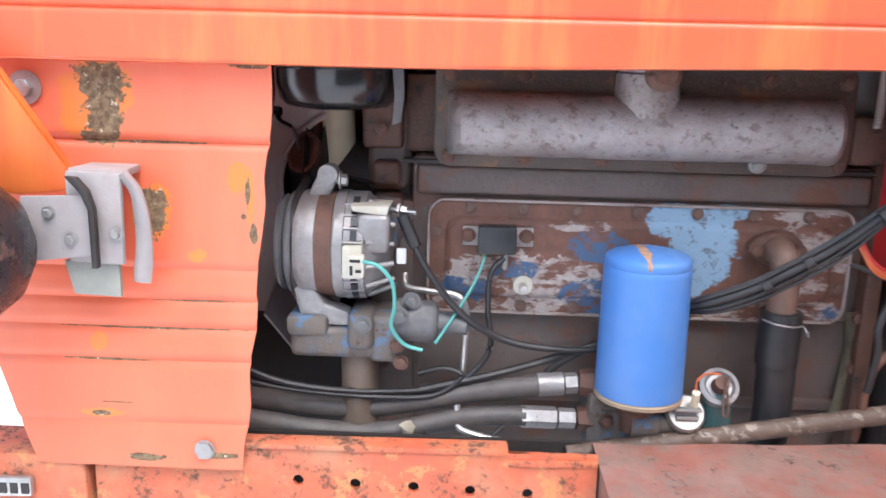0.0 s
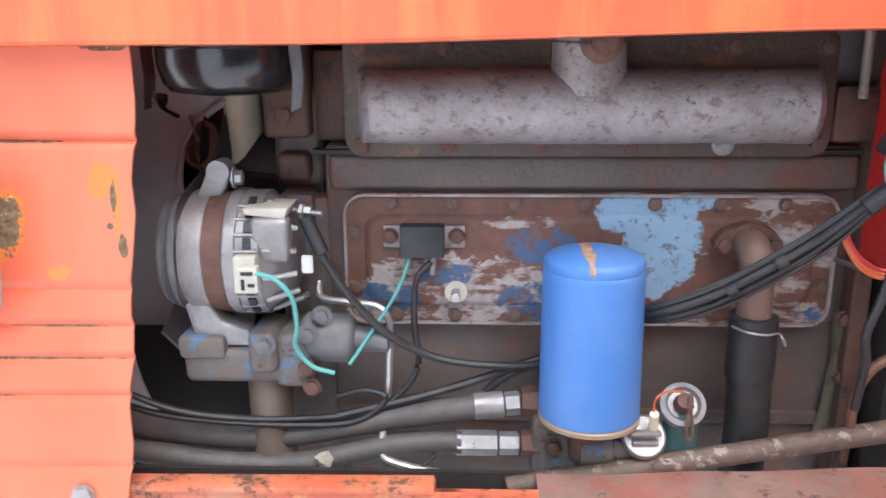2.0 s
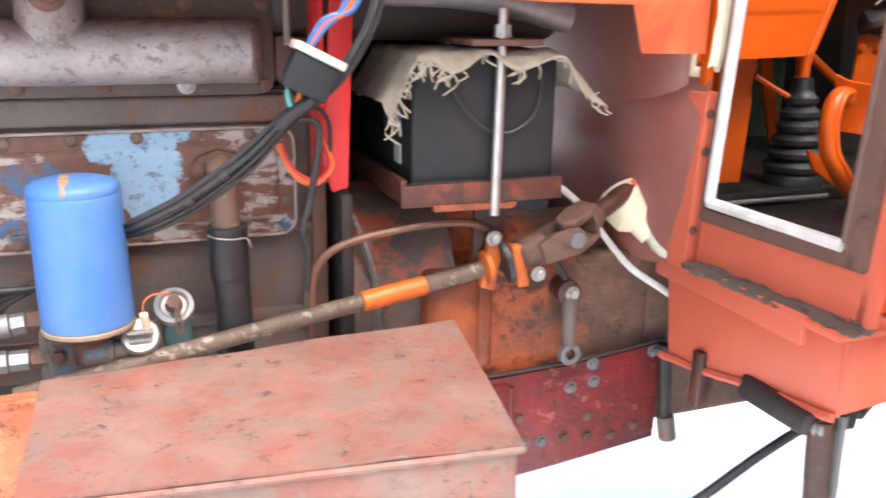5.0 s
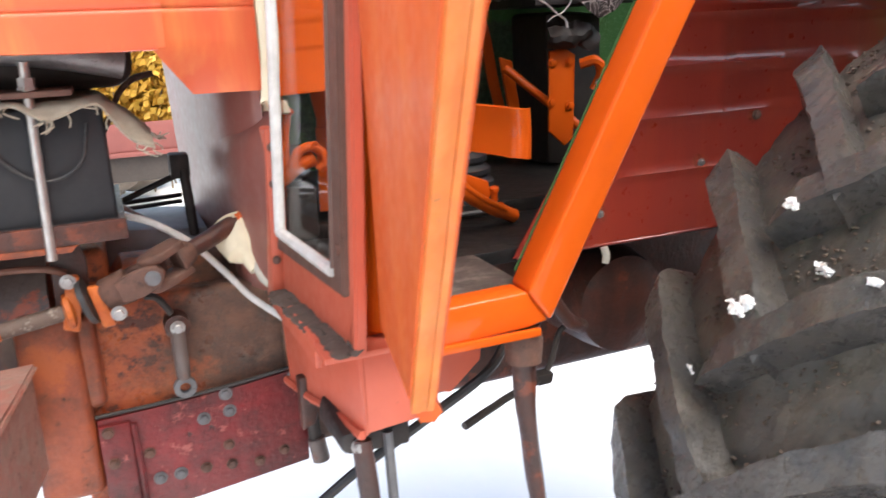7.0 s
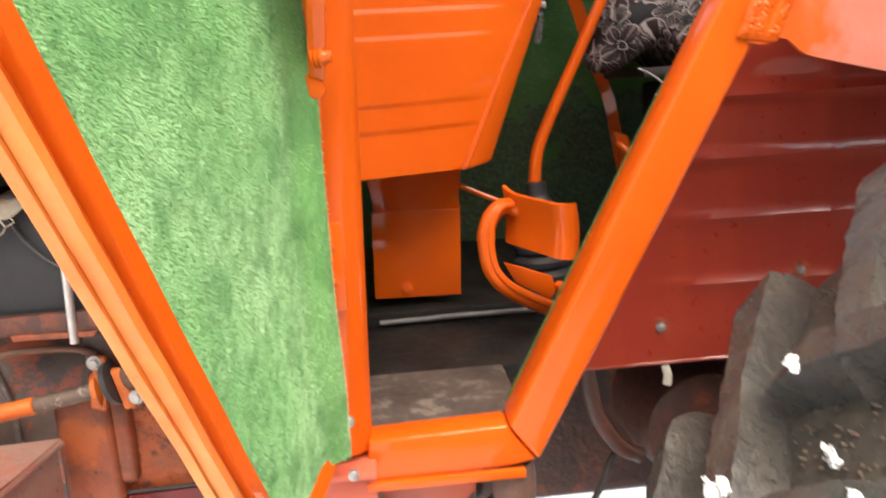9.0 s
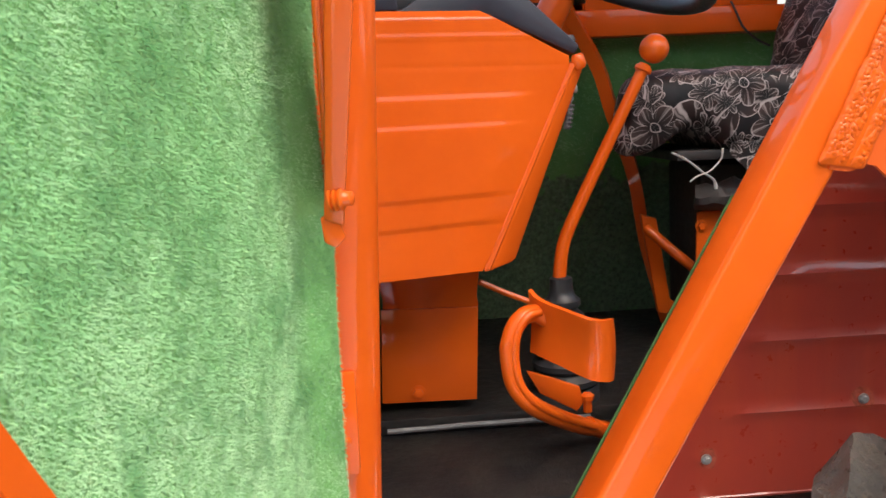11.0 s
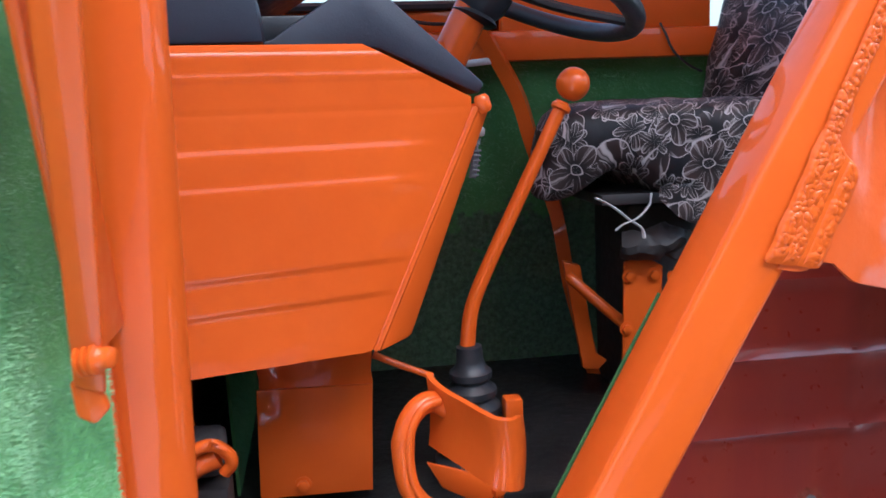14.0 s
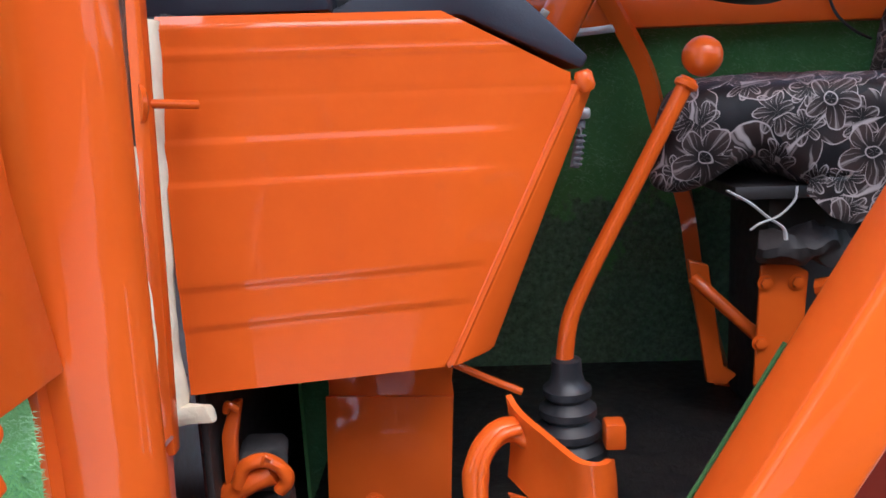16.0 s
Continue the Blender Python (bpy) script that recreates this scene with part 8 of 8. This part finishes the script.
    l2, in2, ve2, h2, f2 = bloom(12.0, 2, 0.062, (0.37, 0.11, 0.0))
    l3, in3, ve3, h3, f3 = bloom(19.0, 7, 0.027, (0.71, 0.53, 0.0))
    col = mixc(nt, noise_fac(nt, 40, 3, 0.5, lo=0.4, hi=0.6), (0.004, 0.003, 0.004), (0.009, 0.007, 0.008))
    col = mixc(nt, in2, col, mixc(nt, f2, (0.006, 0.004, 0.004), (0.055, 0.032, 0.028)))
    col = mixc(nt, in3, col, mixc(nt, f3, (0.005, 0.004, 0.004), (0.036, 0.022, 0.020)))
    col = mixc(nt, in1, col, mixc(nt, f1, (0.005, 0.004, 0.004), (0.066, 0.040, 0.035)))
    not1 = m2("SUBTRACT", 1.0, in1)
    pale = m2("MAXIMUM", m2("MAXIMUM", l1, m2("MAXIMUM", m2("MULTIPLY", ve1, 0.6), h1)), m2("MULTIPLY", not1, m2("MAXIMUM", m2("MAXIMUM", l2, ve2), m2("MAXIMUM", l3, m2("MULTIPLY", ve3, 0.6)))))
    col = mixc(nt, m2("MULTIPLY", pale, 0.9), col, (0.46, 0.40, 0.38))
    nt.links.new(col, b.inputs["Base Color"])
    b.inputs["Roughness"].default_value = 0.5
    b.inputs["Specular IOR Level"].default_value = 0.3
    bump(nt, b, noise_fac(nt, 500, 3, 0.5, lo=0.2, hi=0.8), 0.3, 0.001)
    return m


SEAT_CLOTH = flower_cloth()


def build_seat():
    s = thing("seat", (1.70, 1.30, 1.03), "tractor seat covered in dark floral cloth", "seat")

    def cushion(a, b, bev, seed):
        bm = box(a[0], b[0], a[1], b[1], a[2], b[2])
        bmesh.ops.subdivide_edges(bm, edges=bm.edges[:], cuts=26, use_grid_fill=True)
        c = (Vector(a) + Vector(b)) / 2
        h = (Vector(b) - Vector(a)) / 2
        for v in bm.verts:
            d = [(v.co[i] - c[i]) / h[i] for i in range(3)]
            n = sum(abs(k) ** 6 for k in d) ** (1 / 6)
            for i in range(3):
                v.co[i] = c[i] + h[i] * d[i] / n * (0.985 + 0.015 * n)
            v.co += noise.noise_vector(v.co * 14 + Vector((seed, 0, 0))) * 0.006
        return bm

    cu = cushion((1.512, 1.170, 1.380), (1.98, 1.50, 1.526), 0.02, 1)
    for v in cu.verts:
        k = max(0, (1.72 - v.co.x) / 0.2)
        v.co.x += 0.34 * (v.co.y - 1.17) * min(1, k)
        v.co.x -= 0.030 * max(0, (1.50 - v.co.z) / 0.12) * max(0, min(1, (1.62 - v.co.x) / 0.10))
        v.co.z += 0.045 * max(0, min(1, (1.47 - v.co.z) / 0.07)) * math.exp(-(((v.co.x - 1.645) / 0.055) ** 2))
        fold = noise.noise(Vector((v.co.x * 34, v.co.y * 30, v.co.z * 9)))
        v.co.y -= 0.005 * fold * max(0, min(1, (1.52 - v.co.z) / 0.05))
    part("cushion", cu, SEAT_CLOTH, s, smooth=80)
    bk = cushion((1.885, 1.19, 1.49), (1.985, 1.50, 2.0), 0.02, 5)
    for v in bk.verts:
        v.co.x += (v.co.z - 1.49) * 0.32
    part("backrest", bk, SEAT_CLOTH, s, smooth=80)
    part("cushion_board", box(1.62, 1.88, 1.20, 1.48, 1.375, 1.392, 0.003), ENGINE_DARK, s)
    part("cover_flap", rough_up(sheet(lambda u, v: Vector((1.695 + 0.11 * u, 1.166 - 0.006 * math.sin(u * 9), 1.405 - (0.012 + 0.045 * math.sin(math.pi * min(1, u * 0.9 + 0.05))) * v)), 16, 8, 0.002), 0.003, 40), SEAT_CLOTH, s, smooth=80)
    part("pedestal", rough_up(box(1.70, 1.84, 1.30, 1.46, 1.03, 1.36, 0.01), 0.008, 18), ENGINE_DARK, s)
    part("mount_plate", prism([(1.665, 1.285), (1.700, 1.290), (1.728, 1.275), (1.722, 1.10), (1.70, 1.085), (1.662, 1.12)], 1.225, 1.232, 0.003), ORANGE, s, "orange seat mounting plate")
    for x, z in ((1.672, 1.262), (1.712, 1.262), (1.668, 1.18), (1.712, 1.17)):
        bolt(s, x, 1.224, z, BOLT_ORANGE)
    part("spring", rough_up(tube([(1.66, 1.22, 1.315), (1.69, 1.21, 1.31), (1.73, 1.21, 1.318), (1.76, 1.22, 1.30)], 0.022, 10), 0.012, 40), ENGINE_DARK, s)
    part("brace", tube([(1.600, 1.30, 1.252), (1.612, 1.29, 1.240), (1.67, 1.26, 1.185), (1.76, 1.22, 1.105)], 0.0095, 10, 6), ORANGE, s, "orange brace rod")
    part("post", rough_up(prism([(1.596, 1.275), (1.625, 1.265), (1.652, 1.115), (1.672, 1.10), (1.655, 1.085), (1.628, 1.09)], 1.315, 1.327, 0.003), 0.002, 20), ORANGE, s)
    part("right_bracket", rough_up(tube([(1.735, 1.22, 1.255), (1.76, 1.20, 1.262), (1.775, 1.20, 1.235), (1.765, 1.21, 1.20)], 0.011, 8), 0.002, 30), ORANGE, s)
    t = thing("seat_ties", (1.65, 1.19, 1.36), "frayed pale tie strings hanging under the seat", "tie")
    part("string", tube([(1.600, 1.172, 1.392), (1.625, 1.168, 1.378), (1.650, 1.167, 1.358), (1.668, 1.166, 1.345), (1.672, 1.166, 1.330)], 0.0032, 6, 6, 0.5), WHITE_RUBBER, t)
    part("string", tube([(1.684, 1.170, 1.395), (1.680, 1.167, 1.378), (1.662, 1.166, 1.360), (1.640, 1.165, 1.352), (1.628, 1.165, 1.344)], 0.0030, 6, 6, 0.5), WHITE_RUBBER, t)


build_seat()


# ---- fender and rear wheel ----
def build_fender():
    f = thing("fender", (1.9, 0.79, 0.99), "dull red ribbed sheet steel rear fender with a bolt", "fender")

    def fn(u, v):
        z = 0.994 + 0.53 * v
        x0 = 1.348 + (z - 0.994) * 0.66
        x = x0 + u * (2.75 - x0)
        y = 0.790
        for at in (1.10, 1.19, 1.27, 1.35):
            y += crease(z + 0.02 * (x - 1.6), at, -0.0060, 0.007) * min(1, max(0, (x - 1.47) / 0.1))
        if u > 0:
            y += crease(x, 1.735, -0.005, 0.010)
        return Vector((x, y + 0.004 * noise.noise(Vector((x * 5, 1, z * 5))) + 0.0012 * noise.noise(Vector((x * 19, 1, z * 19))), z))

    part("fender_sheet", sheet(fn, 80, 60, 0.003), FENDER_RED, f)
    part("bottom_fold", rough_up(tube([(1.355, 0.792, 0.993), (1.7, 0.792, 0.993), (2.7, 0.792, 0.993)], 0.003, 6), 0.001, 8), FENDER_RED, f)
    part("top_sheet", box(1.70, 2.75, 0.59, 0.80, 1.520, 1.525, 0.001), FENDER_RED, f)
    put_mesh("bolt", BOLT_SMALL, f, Matrix.Translation((1.502, 0.788, 1.045)) @ TO_CAMERA, "bare steel bolt in an orange touched-up patch")
    put_mesh("bolt", BOLT_RUST, f, Matrix.Translation((1.809, 0.787, 1.177)) @ TO_CAMERA, "rusty bolt")
    rivet = hex_mesh("rivet", 0.004, 0.002, FENDER_RED, 1.0)
    for x, z in ((1.735, 1.19), (1.735, 1.27)):
        put_mesh("rivet", rivet, f, Matrix.Translation((x, 0.783, z)) @ TO_CAMERA)
    put_mesh("bolt", BOLT_SMALL, f, Matrix.Translation((1.697, 0.787, 1.108)) @ TO_CAMERA, "rusty steel bolt in an orange touched-up patch")
    part("tag", tube([(1.505, 0.78, 0.992), (1.508, 0.778, 0.978), (1.506, 0.778, 0.966)], 0.006, 8), WHITE_PLASTIC, f, "white drip tag")


build_fender()


def build_wheel():
    w = thing("tractor_wheel", (2.088, 0.36, -0.13), "large muddy rear tractor wheel with deep lugs and bits of snow", "wheel")
    C = Vector((2.088, 0.36, 0.680))
    R0, W = 0.724, 0.200

    def prof(y):
        """Tyre section: radius at a distance y from the middle of the tread."""
        a = min(1.0, abs(y) / W)
        return R0 - 0.046 * a ** 2.2 - 0.02 * max(0.0, a - 0.9) / 0.1

    seg, n = 320, 56
    bm = bmesh.new()
    rows = []
    for i in range(seg):
        th = 2 * math.pi * i / seg
        row = []
        for j in range(n + 9):
            k = j - 4
            if 0 <= k <= n:
                y = W * (2 * k / n - 1)
                r = prof(y)
            else:
                e = -k if k < 0 else k - n
                y = (W + 0.008 * math.sin(e * 0.9)) * (-1 if k < 0 else 1)
                r = prof(W) - 0.055 * e
            r += 0.007 * noise.noise(Vector((math.cos(th) * 11, y * 16, math.sin(th) * 11))) + 0.004 * noise.noise(Vector((math.cos(th) * 42, y * 55, math.sin(th) * 42))) + 0.002 * noise.noise(Vector((math.cos(th) * 110, y * 150, math.sin(th) * 110)))
            row.append(bm.verts.new(C + Vector((r * math.cos(th), y, r * math.sin(th)))))
        rows.append(row)
    for i in range(seg):
        for j in range(n + 8):
            bm.faces.new((rows[i][j], rows[(i + 1) % seg][j], rows[(i + 1) % seg][j + 1], rows[i][j + 1]))
    tyre = part("tyre", bm, TYRE, w, "muddy black tractor tyre", smooth=60)

    def lug(side, th0, seed):
        """A bar lug from the middle of the tread out to the shoulder, its inner end lower on the wheel."""
        bm = bmesh.new()
        rows = []
        m = 14
        for k in range(m + 1):
            s = k / m
            y = side * (-0.035 + (0.232 if side > 0 else 0.245) * s)
            th = th0 + 0.275 * (1 - s) ** 1.12
            half = (0.020 + 0.004 * s) / R0
            top = 0.046 + 0.010 * s - (0.006 if k in (0, m) else 0)
            pts = []
            for off, h in ((-half * 1.7, -0.020), (-half, top), (half, top), (half * 1.7, -0.020)):
                a = th + off
                q = Vector((math.cos(a), 0, math.sin(a)))
                p = C + q * (prof(y) + h) + Vector((0, y + side * (0.006 if h < 0 else 0) * s, 0))
                p += noise.noise_vector(p * 18 + Vector((seed, 0, 0))) * 0.006
                pts.append(bm.verts.new(p))
            rows.append(pts)
        for a, b in zip(rows, rows[1:]):
            for j in range(3):
                bm.faces.new((a[j], a[j + 1], b[j + 1], b[j]))
        bm.faces.new(rows[0])
        bm.faces.new(rows[-1][::-1])
        bmesh.ops.bevel(bm, geom=[e for e in bm.edges if len(e.link_faces) == 2 and e.calc_face_angle(0) > 0.7], offset=0.004, segments=1, affect="EDGES")
        bmesh.ops.subdivide_edges(bm, edges=bm.edges[:], cuts=2, use_grid_fill=True)
        rough_up(bm, 0.0030, 38, seed)
        return rough_up(bm, 0.0016, 110, seed + 5)

    N_LUG = 25
    for i in range(N_LUG):
        base = 2 * math.pi * i / N_LUG + math.pi - 0.712
        part("lug", lug(1, base, i * 1.7), LUG, tyre, smooth=50)
        part("lug", lug(-1, base + 0.062, i * 2.3 + 50), LUG, tyre, smooth=50)
    part("rim", lathe([(0, 0.40), (0.01, 0.47), (0.03, 0.46), (0.10, 0.44), (0.13, 0.20), (0.14, 0.0)], (2.088, 0.17, 0.680), (2.088, 0.7, 0.680), 48), FENDER_PINK, w, "faded red steel wheel rim")
    rng = random.Random(11)
    def lump(th, y, h, r, out):
        q = bmesh.new()
        d = Vector((math.cos(th), 0, math.sin(th)))
        p = C + d * (prof(y) + h) + Vector((0, y, 0))
        bmesh.ops.create_icosphere(q, subdivisions=1, radius=r, matrix=Matrix.Translation(p) @ Matrix.Diagonal((1.3, rng.uniform(0.8, 1.6), 0.8, 1)))
        out.append(q)

    sn = []
    for x, y, z, n, spread in ((1.466, 0.364, 1.142, 46, 0.0045), (1.398, 0.366, 1.034, 60, 0.0065), (1.404, 0.357, 1.044, 40, 0.005), (1.482, 0.330, 1.074, 40, 0.006), (1.446, 0.239, 1.092, 26, 0.004), (1.531, 0.2465, 1.123, 40, 0.006), (1.392, 0.4318, 0.941, 24, 0.004)):
        for i in range(n):
            q = bmesh.new()
            p = Vector((x + rng.uniform(-1, 1) * spread * 0.6, y + rng.uniform(-1.6, 1.6) * spread, z + rng.uniform(-1, 1) * spread))
            bmesh.ops.create_icosphere(q, subdivisions=2, radius=rng.uniform(0.0014, 0.0030), matrix=Matrix.Translation(p) @ Matrix.Diagonal((0.7, 1.3, 0.9, 1)))
            sn.append(q)
    md = []
    for i in range(2600):
        lump(rng.uniform(1.9, 3.2), rng.uniform(-0.17, 0.18), rng.uniform(-0.001, 0.001), rng.uniform(0.0008, 0.0026), md)
    part("mud_crust", rough_up(join(*md), 0.002, 140), MUD, tyre, "dried mud crumbs")["kind"] = "stuff"
    tagged(solo("snow_bits", rough_up(rough_up(join(*sn), 0.003, 90), 0.002, 300), SNOW, "lumps of snow stuck on the tyre lugs", "snow"), kind="stuff")
    a = thing("rear_axle", (1.58, 1.0, 0.7), "brown rusty axle drum under the fender", "axle")
    part("drum", rough_up(lathe([(0, 0.05), (0.01, 0.085), (0.06, 0.095), (0.20, 0.095), (0.24, 0.12), (0.50, 0.12)], (1.585, 0.83, 0.865), (1.585, 1.4, 0.865), 32), 0.003, 14), RUST_RED, a)
    part("axle_tube", rough_up(rod((2.085, 0.3, 0.671), (2.085, 1.4, 0.671), 0.09), 0.002, 10), RUST_RED, a)
    part("housing", rough_up(box(1.25, 2.2, 1.0, 1.4, 0.685, 0.97, 0.03, 3), 0.006, 8), RUST_RED, a)
    part("lever", rough_up(tube([(1.40, 0.80, 0.99), (1.41, 0.79, 0.93), (1.44, 0.785, 0.88), (1.47, 0.79, 0.86)], 0.012, 10), 0.002, 30), RUST_RED, a)
    part("cable", tube([(1.47, 0.79, 0.87), (1.436, 0.8, 0.858), (1.415, 0.79, 0.82), (1.393, 0.78, 0.792)], 0.005, 8), ENGINE_DARK, a)
    part("brake_rod", rough_up(tube([(1.393, 0.78, 0.792), (1.299, 0.74, 0.789), (1.216, 0.7, 0.784)], 0.006, 8), 0.001, 30), ENGINE_DARK, a)
    part("rod_clevis", rough_up(box(1.373, 1.405, 0.768, 0.792, 0.782, 0.802, 0.005), 0.003, 40), ENGINE_DARK, a)


build_wheel()


# ---- fuel tank, far side of the engine bay, yard behind ----
def build_far_side():
    t = thing("fuel_tank", (0.68, 1.1, 1.30), "black fuel tank under the hood", "fuel tank")
    part("tank_body", rough_up(box(0.44, 0.845, 0.93, 1.32, 1.284, 1.70, 0.03, 4), 0.002, 8), ENGINE_DARK, t)
    # Made-up dark block filling the shaded gap behind the battery.
    part("dark_filler", rough_up(box(0.45, 0.785, 1.22, 1.30, 1.105, 1.30, 0.006), 0.002, 10), ENGINE_DARK, t)
    part("silver_duct", rough_up(tube([(0.58, 0.905, 1.345), (0.68, 0.90, 1.342), (0.76, 0.90, 1.330), (0.83, 0.91, 1.315)], 0.020, 12), 0.001, 20), ALU_CLEAN, t, "bare metal duct")
    s = thing("side_shelf", (0.82, 1.2, 1.0), "grey-blue sheet metal shelf beside the gearbox", "shelf")
    part("plate", rough_up(prism([(0.745, 0.985), (0.925, 0.982), (0.935, 1.032), (0.785, 1.046)], 1.12, 1.33, 0.002), 0.001, 14), surface("grey_blue_paint", (0.42, 0.43, 0.46), (0.34, 0.35, 0.38), 0.5, wear=(0.12, 0.09, 0.07), wear_amount=0.15), s)
    for x, z in ((0.79, 1.035), (0.80, 1.01), (0.86, 1.04)):
        put_mesh("bolt", BOLT_SMALL, s, Matrix.Translation((x, 1.12, z)) @ TO_CAMERA)
    r = thing("control_rods", (0.84, 1.15, 1.07), "thin dark control rods with a black clevis", "linkage")
    part("rod", tube([(0.795, 1.14, 1.085), (0.85, 1.12, 1.11), (0.91, 1.10, 1.135)], 0.005, 8), ENGINE_DARK, r)
    part("rod", tube([(0.79, 1.16, 1.09), (0.83, 1.15, 1.06), (0.87, 1.14, 1.03)], 0.004, 8), STEEL, r)
    part("rod", rod((0.77, 1.25, 1.065), (0.91, 1.25, 1.070), 0.004), ENGINE_DARK, r)
    part("rod", rod((0.77, 1.27, 1.05), (0.91, 1.27, 1.055), 0.004), ENGINE_DARK, r)
    part("clevis", rough_up(box(0.885, 0.915, 1.085, 1.12, 1.125, 1.165, 0.003), 0.001, 20), ENGINE_DARK, r)
    part("drop_rod", rod((0.905, 1.09, 1.14), (0.91, 1.09, 1.03), 0.008), ENGINE_DARK, r)
    part("stay", rough_up(tube([(0.885, 1.2, 1.290), (0.852, 1.2, 1.282), (0.828, 1.2, 1.262), (0.808, 1.2, 1.225), (0.79, 1.2, 1.19), (0.765, 1.2, 1.12)], 0.0055, 8), 0.001, 20), RUST, r, "thin bent rusty stay")


build_far_side()


def build_yard():
    g = thing("red_gate", (0.6, 7.0, -0.13), "old pinkish red iron gate frame in the yard", "gate")
    part("post", rough_up(box(0.63, 0.67, 6.97, 7.03, -0.14, 0.70, 0.01), 0.004, 4), GATE_RED, g)
    part("post", rough_up(box(1.54, 1.60, 6.97, 7.03, -0.14, 0.70, 0.01), 0.004, 4), GATE_RED, g)
    part("panel", rough_up(box(0.40, 1.60, 6.985, 7.015, 0.45, 0.69, 0.006), 0.006, 5), GATE_RED, g)
    part("rail", rough_up(box(0.40, 1.60, 6.96, 6.99, 0.415, 0.455, 0.008), 0.004, 4), GATE_RED, g)
    part("kick_board", rough_up(box(0.62, 1.60, 7.02, 7.05, 0.20, 0.41, 0.006), 0.006, 4), DARK_WOOD, g, "dark weathered board")
    part("stay", rough_up(tube([(0.60, 7.0, 0.55), (0.74, 7.0, 0.2), (0.80, 7.0, -0.12)], 0.03, 8), 0.003, 5), GATE_RED, g)
    rng = random.Random(21)
    st = []
    for i in range(46):
        bm = bmesh.new()
        bmesh.ops.create_icosphere(bm, subdivisions=2, radius=rng.uniform(0.08, 0.2), matrix=Matrix.Translation((rng.uniform(-0.9, 1.3), rng.uniform(7.7, 8.6), rng.uniform(-0.08, 0.42))) @ Matrix.Diagonal((1.3, 1, 0.8, 1)))
        st.append(rough_up(bm, 0.05, 6, i))
    tagged(solo("rubble_pile", join(*st), surface("grey_rubble", (0.22, 0.18, 0.14), (0.14, 0.115, 0.095), 0.9, scale=6, bump_scale=30), "heap of grey stones in the yard", "rubble"), kind="stuff")
    b = thing("plastic_crate", (0.35, 7.2, 0.55), "pale blue and white plastic crate on the rubble", "crate")
    part("crate_body", box(0.40, 0.62, 7.1, 7.3, 0.62, 0.78, 0.01), surface("pale_blue_plastic", (0.50, 0.52, 0.66), (0.42, 0.45, 0.6), 0.5), b)
    part("crate_rim", box(0.39, 0.63, 7.09, 7.31, 0.77, 0.80, 0.005), WHITE_PLASTIC, b)
    part("crate_stand", box(0.44, 0.58, 7.12, 7.28, -0.13, 0.62, 0.01), WOOD, b)
    # leaf heap with yellow leaves and bare shrubs
    vs, fs = [], []
    for i in range(9000):
        c = Vector((rng.gauss(1.22, 0.22), rng.gauss(8.6, 0.2), 0.52 + abs(rng.gauss(0.22, 0.36))))
        n = Vector((rng.uniform(-1, 1), rng.uniform(-1, 0.2), rng.uniform(-1, 1))).normalized()
        a = n.orthogonal().normalized() * 0.055
        d = n.cross(a).normalized() * 0.034
        k = len(vs)
        vs += [tuple(c - a), tuple(c + d), tuple(c + a), tuple(c - d)]
        fs.append((k, k + 1, k + 2, k + 3))
    me = bpy.data.meshes.new("leaves")
    me.from_pydata(vs, [], fs)
    me.materials.append(YELLOW)
    sh = thing("shrub", (0.7, 8.6, -0.13), "shrub with yellow autumn leaves behind the tractor", "shrub")
    ob = new("leaves", me)
    adopt(ob, sh)
    ob["kind"] = "stuff"
    tw = []
    for i in range(16):
        x, y = rng.gauss(1.2, 0.2), rng.gauss(8.6, 0.2)
        tw.append(tube([(x, y, -0.14), (x + rng.gauss(0, 0.1), y, 0.6), (x + rng.gauss(0, 0.25), y, rng.uniform(0.9, 2.2))], 0.010, 5, 4, taper=0.3))
    part("twigs", join(*tw), WOOD, sh)["kind"] = "stuff"
    # Unseen wall, made up to darken reflections and light from the camera side.
    fw = thing("unseen_wall", (0.2, -4.0, -0.13), "unseen dark board wall added behind the camera to block light", "wall", kind="structure")
    for i in range(40):
        x = 0.2 + i * 0.40
        part("board", rough_up(box(x, x + 0.385, -4.05 + 0.01 * (i % 2), -4.0 + 0.01 * (i % 2), -0.2, 3.5 + 0.06 * noise.noise(Vector((i * 3.7, 0, 0))), 0.006), 0.004, 2, i), DARK_WOOD, fw)
    # far tree line
    vs, fs = [], []
    n = 240
    for i in range(n + 1):
        a = 2 * math.pi * i / n
        h = 5.0 + 2.2 * noise.noise(Vector((math.cos(a) * 6, math.sin(a) * 6, 0))) + 1.2 * noise.noise(Vector((math.cos(a) * 40, math.sin(a) * 40, 3)))
        vs += [(1 + 120 * math.cos(a), 1 + 120 * math.sin(a), -2), (1 + 122 * math.cos(a), 1 + 122 * math.sin(a), h)]
    for i in range(n):
        fs.append((2 * i, 2 * i + 2, 2 * i + 3, 2 * i + 1))
    me = bpy.data.meshes.new("backdrop")
    me.from_pydata(vs, [], fs)
    me.materials.append(surface("far_bare_woods", (0.20, 0.18, 0.17), (0.28, 0.26, 0.25), 0.9, scale=0.3, bumps=0.0))
    tagged(new("backdrop", me), "distant bare winter woods round the yard", "trees", kind="structure")


build_yard()
